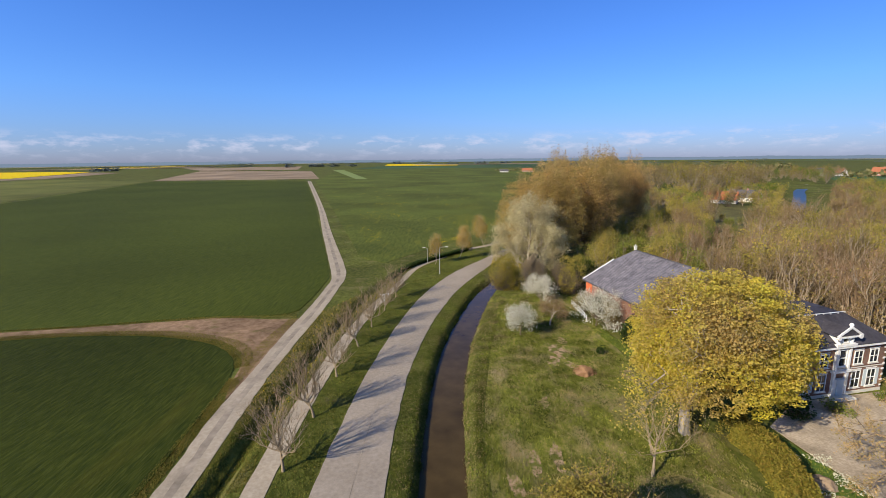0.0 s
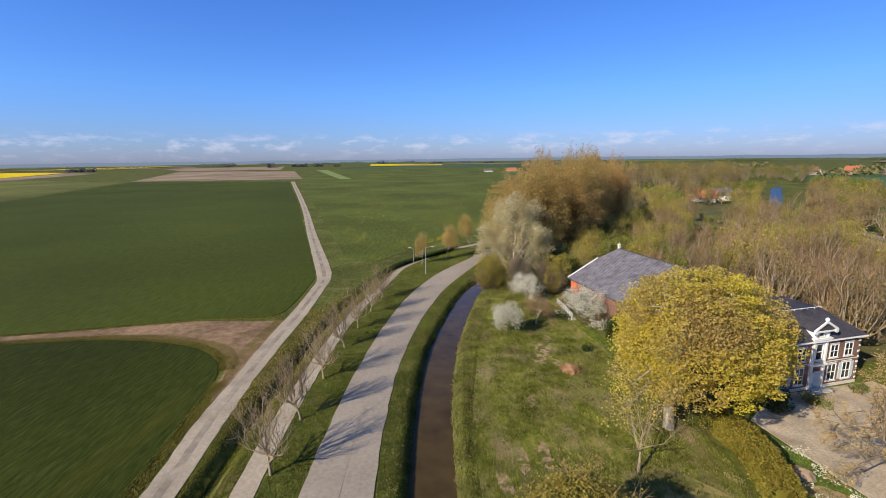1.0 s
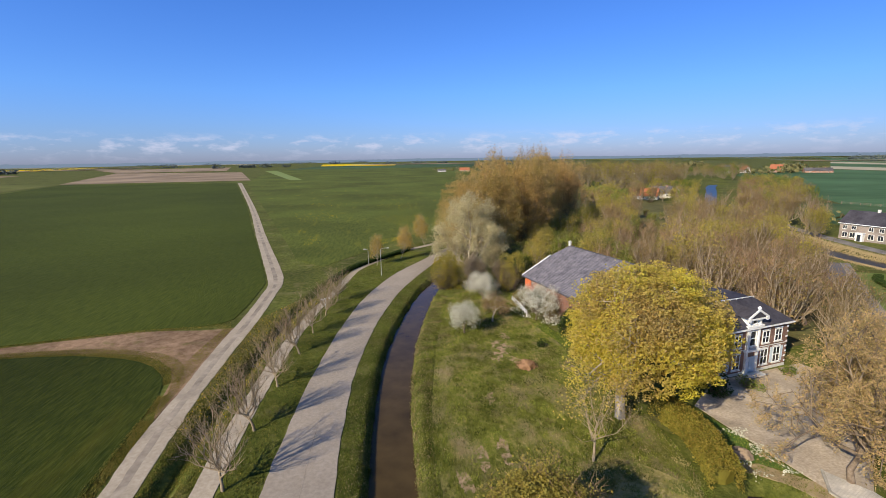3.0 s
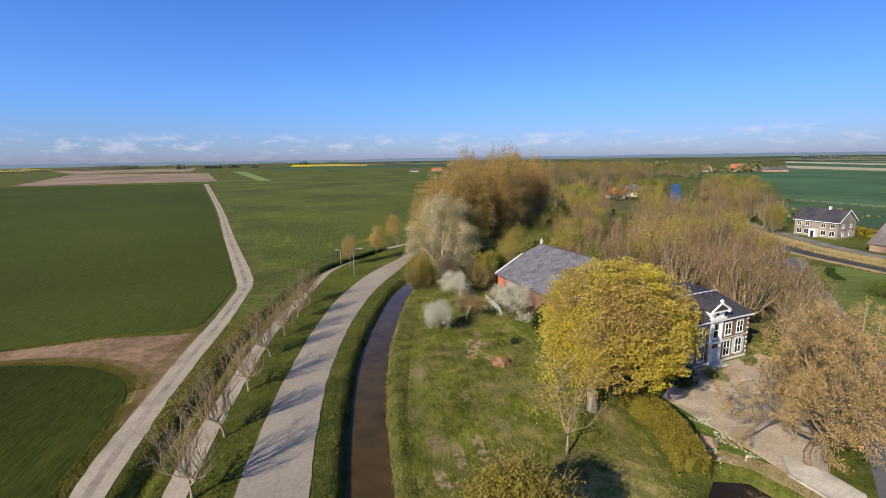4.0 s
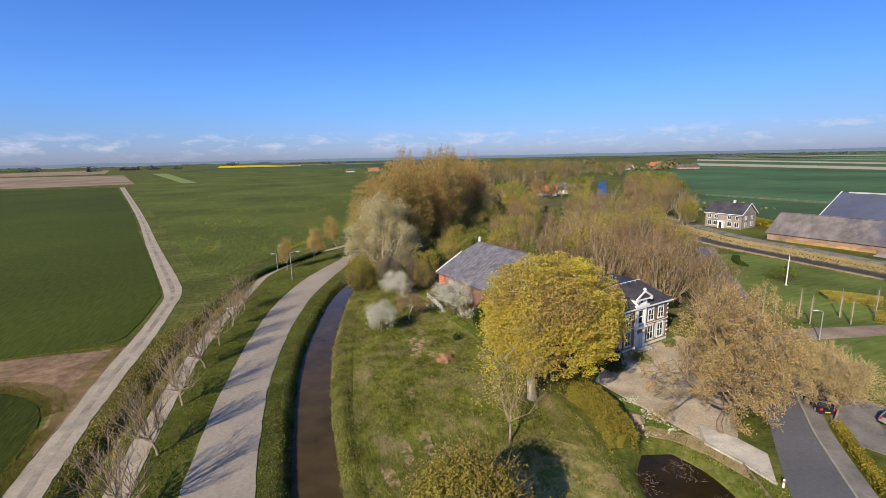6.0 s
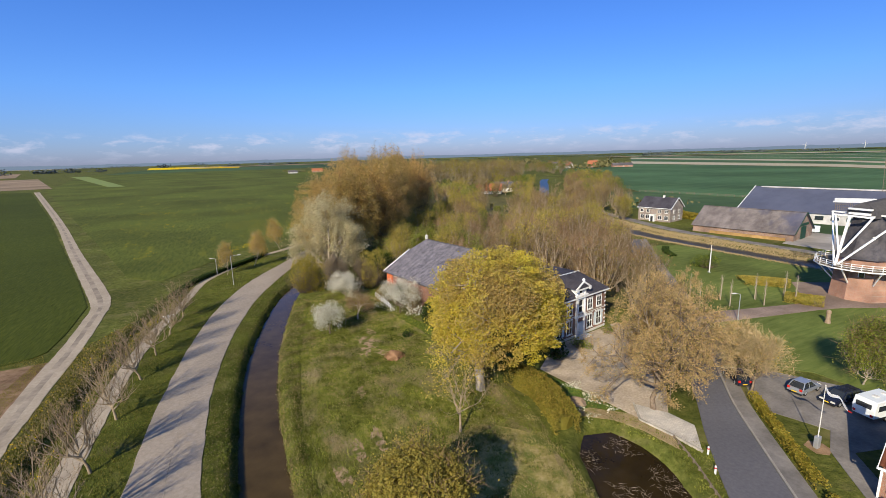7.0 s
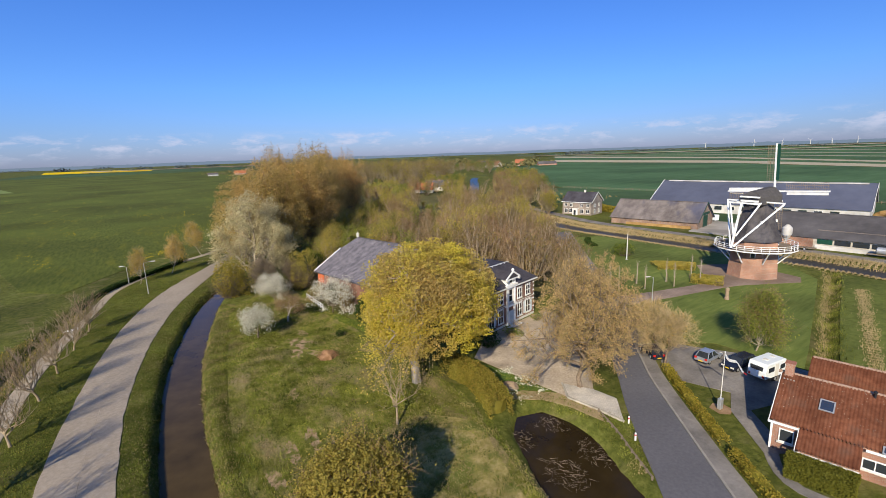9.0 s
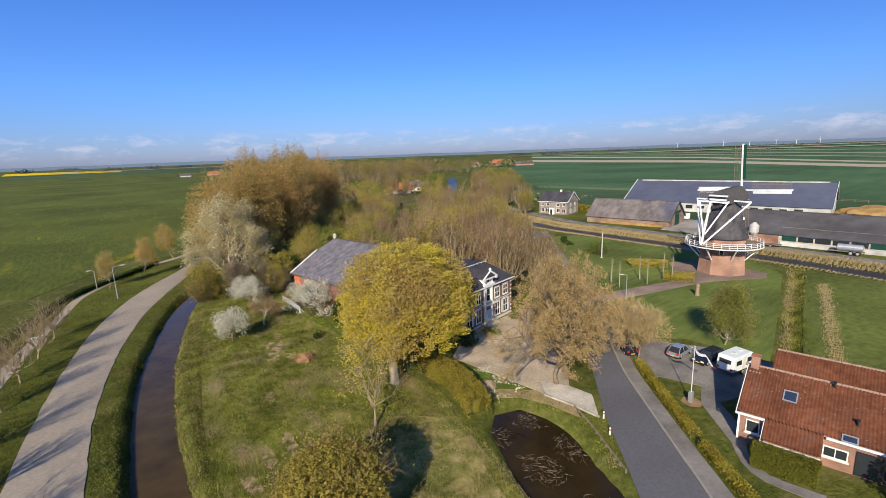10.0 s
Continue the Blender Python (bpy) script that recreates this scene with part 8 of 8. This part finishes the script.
for i in range(39):
    for z in (0.6, 1.2):
        beam(b, (262 + 12 * sin(pi * i / 46), 232 - i * 4.7, z), (262 + 12 * sin(pi * (i + 1) / 46), 232 - (i + 1) * 4.7, z), 0.1)
part("rail", b, WOOD, wirefence)

# ---- grasses, reeds, flowers ----
rg = np.random.default_rng(21)


def scatter(n, x0, x1, y0, y1, keep):
    x, y = rg.uniform(x0, x1, n), rg.uniform(y0, y1, n)
    k = keep(x, y)
    x, y = x[k], y[k]
    return np.stack([x, y, sink(x, y)], 1)


def between(line_a, line_b, n, spread=0.0):
    """Points strewn between two edge lines."""
    a, b = spline(line_a, 1.0), spline(line_b, 1.0)
    i = rg.uniform(0, 1, n)
    f = lambda q: np.stack([np.interp(i, np.linspace(0, 1, len(q)), q[:, j]) for j in range(2)], 1)
    t = rg.uniform(0, 1, n)[:, None]
    p = f(a) * (1 - t) + f(b) * t
    return np.stack([p[:, 0], p[:, 1], sink(p[:, 0], p[:, 1])], 1)


def poly_mask(poly):
    def f(x, y):
        c = np.zeros(len(x), bool)
        for (ax, ay), (bx, by) in zip(poly, poly[1:] + poly[:1]):
            k = ((ay > y) != (by > y)) & (x < (bx - ax) * (y - ay) / (by - ay + 1e-9) + ax)
            c ^= k
        return c
    return f


meadow_poly = [(3.2, 20), (3.2, 43), (4.0, 50), (5.0, 57), (6.6, 68), (9.0, 79), (12.6, 93), (20, 98), (26, 86), (25, 72), (29.0, 52), (29.3, 42), (28.2, 33), (26.2, 27), (24.0, 20), (20, 6), (3.2, 4)]
bare_in = poly_mask([(14.4, 67), (17, 69), (18.6, 66.5), (18.8, 62), (17.4, 59.5), (16.2, 62), (15.6, 65)])
m_all = poly_mask(meadow_poly)
dry_in = poly_mask([(12.6, 29.6), (15.6, 34.4), (19.4, 37.2), (22.6, 37.6), (27.0, 33), (26.2, 28.4), (24.8, 23), (22.4, 16), (14, 14), (12.2, 22)])
m_in = lambda x, y: m_all(x, y) & ~(bare_in(x, y) & (np.sin(x * 5.1 + y * 3.7) < 0.75)) & ~(dry_in(x, y) & (np.sin(x * 1.9 + y * 1.1) + np.sin(y * 2.3 - x) < -0.2))
blades("meadow_tufts", "rough green grass tufts on the meadow", 1, scatter(80000, 3, 30, 18, 98, m_in), 0.22, TUFT, 2)
blades("meadow_straw", "dry straw-coloured grass tufts on the meadow", 2, scatter(16000, 3, 29, 18, 98, lambda x, y: m_in(x, y) & (np.sin(x * 0.55 + y * 0.13) + np.sin(y * 0.31 - x * 0.2) > 0.1)), 0.2, TUFT_DRY, 2)
bank_l = [(a[0] + 0.15, a[1]) for a in road_r[1:11]]
bank_r = [(-1.7, 20), (-1.7, 36), (-1.6, 43), (-1.4, 49.5), (-0.9, 57.8), (0.4, 69), (2.9, 82), (7.0, 97), (10.2, 106.5), (12.5, 113)]
blades("bank_grass", "lush green grass on the ditch bank", 3, between(bank_l, bank_r, 30000), 0.17, TUFT_DARK, 2)
blades("bank_straw", "withered stalks among the grass of the ditch bank", 33, between(bank_l, bank_r, 5000), 0.17, TUFT_DRY, 2)
verge_l = [(a[0] + 0.15, a[1]) for a in cyc_r[1:12]]
verge_r = [(a[0] - 0.15, a[1]) for a in road_l[1:11]]
blades("verge_tufts", "green verge grass between cycle path and road", 4, between(verge_l, verge_r, 30000), 0.16, TUFT_DARK, 2)
blades("verge_straw", "pale stalks among the verge grass", 34, between(verge_l, verge_r, 4500), 0.16, TUFT_OLIVE, 2)
dyke_l = [(a[0] + 0.15, a[1]) for a in track_r[1:7]]
dyke_r = [(a[0] - 0.1, a[1]) for a in cyc_l[1:9]]
blades("dyke_grass", "long grass on the dry ditch between track and cycle path", 5, between(dyke_l, dyke_r, 20000), 0.18, TUFT_DARK, 2)
blades("dyke_olive", "olive-yellow grass on the dry ditch", 18, between([a for a in dyke_l[1:]], [a for a in dyke_r[1:]], 16000), 0.19, TUFT_OLIVE, 2)
blades("dyke_straw", "withered stalks on the dry ditch", 6, between(dyke_l[2:], dyke_r[2:], 5000), 0.24, TUFT_DRY, 2)
flat = between(dyke_l[2:], dyke_r[2:], 1000)
flat[:, 2] += 0.22
V, F = leaf_arrays(rg, flat, 0.13)
tagged(cloud("dandelions", V, F, DANDELION), "yellow dandelions in flower along the dry ditch", "flowers", kind="stuff")
far_l, far_r = [(1.8, 20), (1.9, 43), (2.6, 57), (4.0, 69), (6.6, 82), (10.4, 97)], [(4.2, 20), (4.2, 43), (5.8, 57), (7.2, 69), (9.8, 80), (13.2, 94)]
blades("far_bank_straw", "straw-coloured grass on the meadow bank of the ditch", 7, between(far_l, far_r, 6000), 0.17, TUFT_DRY, 2)
blades("far_bank_grass", "green grass on the meadow bank of the ditch", 17, between(far_l, far_r, 16000), 0.17, TUFT, 2)


edge_l = between([(a[0] - 0.7, a[1]) for a in bank_r], [(a[0] + 0.5, a[1]) for a in bank_r], 9000)
edge_l = edge_l[np.sin(edge_l[:, 1] * 1.9) + np.sin(edge_l[:, 1] * 0.77 + 1.0) + np.sin(edge_l[:, 0] * 3.1) > 0.5]
blades("bank_clumps", "rank uneven clumps overhanging the ditch water", 35, edge_l, 0.36, TUFT_DARK, 2, "grass", 0.5)
edge_r = between([(a[0] - 0.4, a[1]) for a in far_l], [(a[0] + 0.9, a[1]) for a in far_l], 8000)
edge_r = edge_r[np.sin(edge_r[:, 1] * 1.7) + np.sin(edge_r[:, 1] * 0.63 + 2.0) + np.sin(edge_r[:, 0] * 2.7) > 0.4]
blades("bank_clumps", "straw and green clumps along the meadow side of the ditch", 36, edge_r[::2], 0.34, TUFT, 2, "grass", 0.5)
blades("bank_clumps", "bleached clumps along the meadow side of the ditch", 37, edge_r[1::2], 0.34, TUFT_DRY, 2, "grass", 0.5)


def along(line, offs, n, sd):
    q = spline(line, 1.0)[:, :2]
    d = np.gradient(q, axis=0)
    d /= np.linalg.norm(d, axis=1)[:, None]
    i = rg.integers(0, len(q), n)
    o = offs + rg.normal(0, sd, n)
    p = q[i] + np.stack([-d[i, 1], d[i, 0]], 1) * o[:, None]
    return np.stack([p[:, 0], p[:, 1], np.maximum(sink(p[:, 0], p[:, 1]), -0.75)], 1)


near_canal = [(c[0], c[1]) for c in CHANNELS[1][0][1:7]]
blades("reed_bed", "tall pale dry reeds along the canal's farm bank", 8, along(near_canal, -5.9, 26000, 1.2), 0.8, REED, 2, "reeds", 0.22, 0.3)
blades("bank_straw", "bleached grass on the mill side of the canal", 38, along(near_canal, 5.7, 22000, 0.9), 0.38, REED, 2, "grass", 0.35, 0.5)
blades("reed_bed", "tall pale dry reeds along the canal's mill bank", 9, along(near_canal, 5.2, 3000, 0.6), 0.45, REED, 2, "reeds", 0.12, 0.4)
blades("reed_bed", "pale reeds along the far reach of the canal", 10, along([(134, 122), (159, 203), (192, 248)], 6.0, 1800, 0.7), 1.2, REED, 2, "reeds", 0.12, 0.5)
blades("reed_bed", "pale withered reeds in the field ditch", 11, along([(c[0], c[1]) for c in CHANNELS[4][0]], 0.4, 1300, 0.4), 0.55, REED, 2, "reeds", 0.2, 0.3)
blades("ditch_grass", "rank olive grass in the field ditch", 31, along([(c[0], c[1]) for c in CHANNELS[4][0]], -0.4, 3600, 0.7), 0.5, TUFT, 2, "grass", 0.25, 0.5)
blades("reed_bed", "second strip of withered grass beyond the field ditch", 12, along([(73, 12.4), (84, 15.6), (96, 19.2), (111, 23.6)], 0.0, 1800, 0.5), 0.45, REED, 2, "reeds", 0.25, 0.4)
dp = scatter(1500, 33, 38, 33, 40.5, lambda x, y: (np.sin(x * 2.1) + np.sin(y * 1.6) > 0.0))
dp[:, 2] += 0.2
V, F = leaf_arrays(rg, dp, 0.17)
tagged(cloud("daffodils", V, F, L_WHITE), "white spring flowers scattered on the garden lawn", "flowers", kind="stuff")
blades("wheat_rows", "young wheat shoots beside the track", 19, np.concatenate([scatter(26000, -75, -30.5, 30, 72, poly_mask([(-30.5, 58), (-34, 65), (-40, 71), (-50, 74), (-75, 72.5), (-75, 30), (-29, 30), (-30.4, 50)]))]) + np.array([0, 0, 0.08]), 0.15, TUFT_WHEAT, 1)
wf = between([(-19, 128), (-34, 190), (-60, 320)], [(4, 165), (44, 218), (100, 330)], 5000)
wf = wf[(np.sin(wf[:, 0] * 0.12) + np.sin(wf[:, 1] * 0.09 + wf[:, 0] * 0.05) > 0.55)]
wf[:, 2] += 0.3
V, F = leaf_arrays(rg, wf, 0.24)
tagged(cloud("weed_flowers", V, F, DANDELION), "scattered yellow weeds flowering in the wheat", "flowers", kind="stuff")
pw = scatter(2200, 25, 36, 12, 30, lambda x, y: (sink(x, y) < -0.9) & (np.sin(x * 1.3 + 2) + np.sin(y * 0.9) > 0.2))
pw[:, 2] = -0.73
n_ = len(pw)
d_ = rg.normal(0, 1, (n_, 3)) * np.array([1, 1, 0.05])
d_ /= np.linalg.norm(d_, axis=1)[:, None]
V, F = sliver_arrays(rg, pw, d_, rg.uniform(0.3, 0.9, n_), np.full(n_, 0.04))
V[:, 2] = np.maximum(V[:, 2], -0.745)
tagged(cloud("pond_weed", V, F, WOOD), "floating dead twigs and weed on the pond", "pond weed", kind="stuff")

lane_in = [(-29.9, 61), (-31.6, 64.4), (-36.7, 69.3), (-42.8, 71.9), (-53, 73.8), (-66, 73.3), (-84, 70.3), (-120, 64.2)]
lane_out = [(-28.4, 61), (-30.2, 66.4), (-34.6, 70.8), (-43.5, 74.2), (-53.5, 75.3), (-66, 74.7), (-84, 71.7), (-120, 65.6)]
blades("lane_margin", "olive and straw grass along the dirt lane", 41, between(lane_in, [(a[0] + 0.5, a[1] + 0.7) for a in lane_out], 26000), 0.2, TUFT_OLIVE, 2)
blades("lane_straw", "dry stalks along the dirt lane", 42, between([(a[0] + 0.7, a[1] + 0.5) for a in lane_in], [(a[0] + 1.2, a[1] + 2.0) for a in lane_out], 7000), 0.2, TUFT_DRY, 2)
blades("lane_mouth", "thin olive grass where the dirt lane meets the track", 44, between([(-27.1, 58), (-27.3, 66), (-27.3, 74), (-27.2, 82)], [(-28.2, 58), (-29.6, 66), (-29.4, 74), (-28.6, 82)], 5000), 0.16, TUFT_OLIVE, 2)
blades("lane_far_margin", "olive grass between lane and upper wheat", 43, between([(-28.4, 85.4), (-36, 84.0), (-51, 82.3), (-65, 79.2), (-79, 76.9), (-120, 69.9)], [(-27.6, 81.8), (-36, 82.3), (-51, 80.8), (-65, 78.0), (-79, 75.7), (-120, 68.7)], 5000), 0.2, TUFT_OLIVE, 2)
blades("dry_bank_straw", "dry straw tufts beside the pond", 44, scatter(16000, 10, 27, 12, 40, poly_mask([(11.6, 29.6), (15.0, 35.4), (19.4, 38.6), (23.6, 38.6), (27.4, 33), (26.8, 28.4), (25.4, 23), (23, 15), (13.6, 13), (11.4, 22)])), 0.17, TUFT_DRY, 2)
blades("track_margin", "olive grass along the edge of the track", 45, between([(-27.4, 31), (-28.6, 52), (-29.2, 58)], [(-25.9, 31), (-27.0, 52), (-27.2, 58)], 5000), 0.22, TUFT_OLIVE, 2)

blades("garden_tufts", "green grass on the garden lawn and banks", 51, scatter(16000, 24, 42, 18, 46, lambda x, y: poly_mask([(36.2, 40.6), (36.9, 36), (37.6, 31.4), (38.2, 26.5), (40.4, 24.6), (34, 17.6), (32.5, 18.5), (36.4, 26.0), (34.6, 30.8), (32.4, 32.6), (32.6, 39), (33.2, 44), (35.3, 45)])(x, y) & (sink(x, y) > -0.7)), 0.2, TUFT, 2)

blades("meadow_clumps", "dark green rank clumps on the meadow", 61, scatter(26000, 3, 29, 18, 98, lambda x, y: m_in(x, y) & (np.sin(x * 1.7 + 1.3 * np.sin(y * 0.9)) + np.sin(y * 1.3 + 1.1 * np.sin(x * 1.1)) + np.sin(x * 0.4 - y * 0.3) > 1.25)), 0.32, TUFT_DARK, 2)
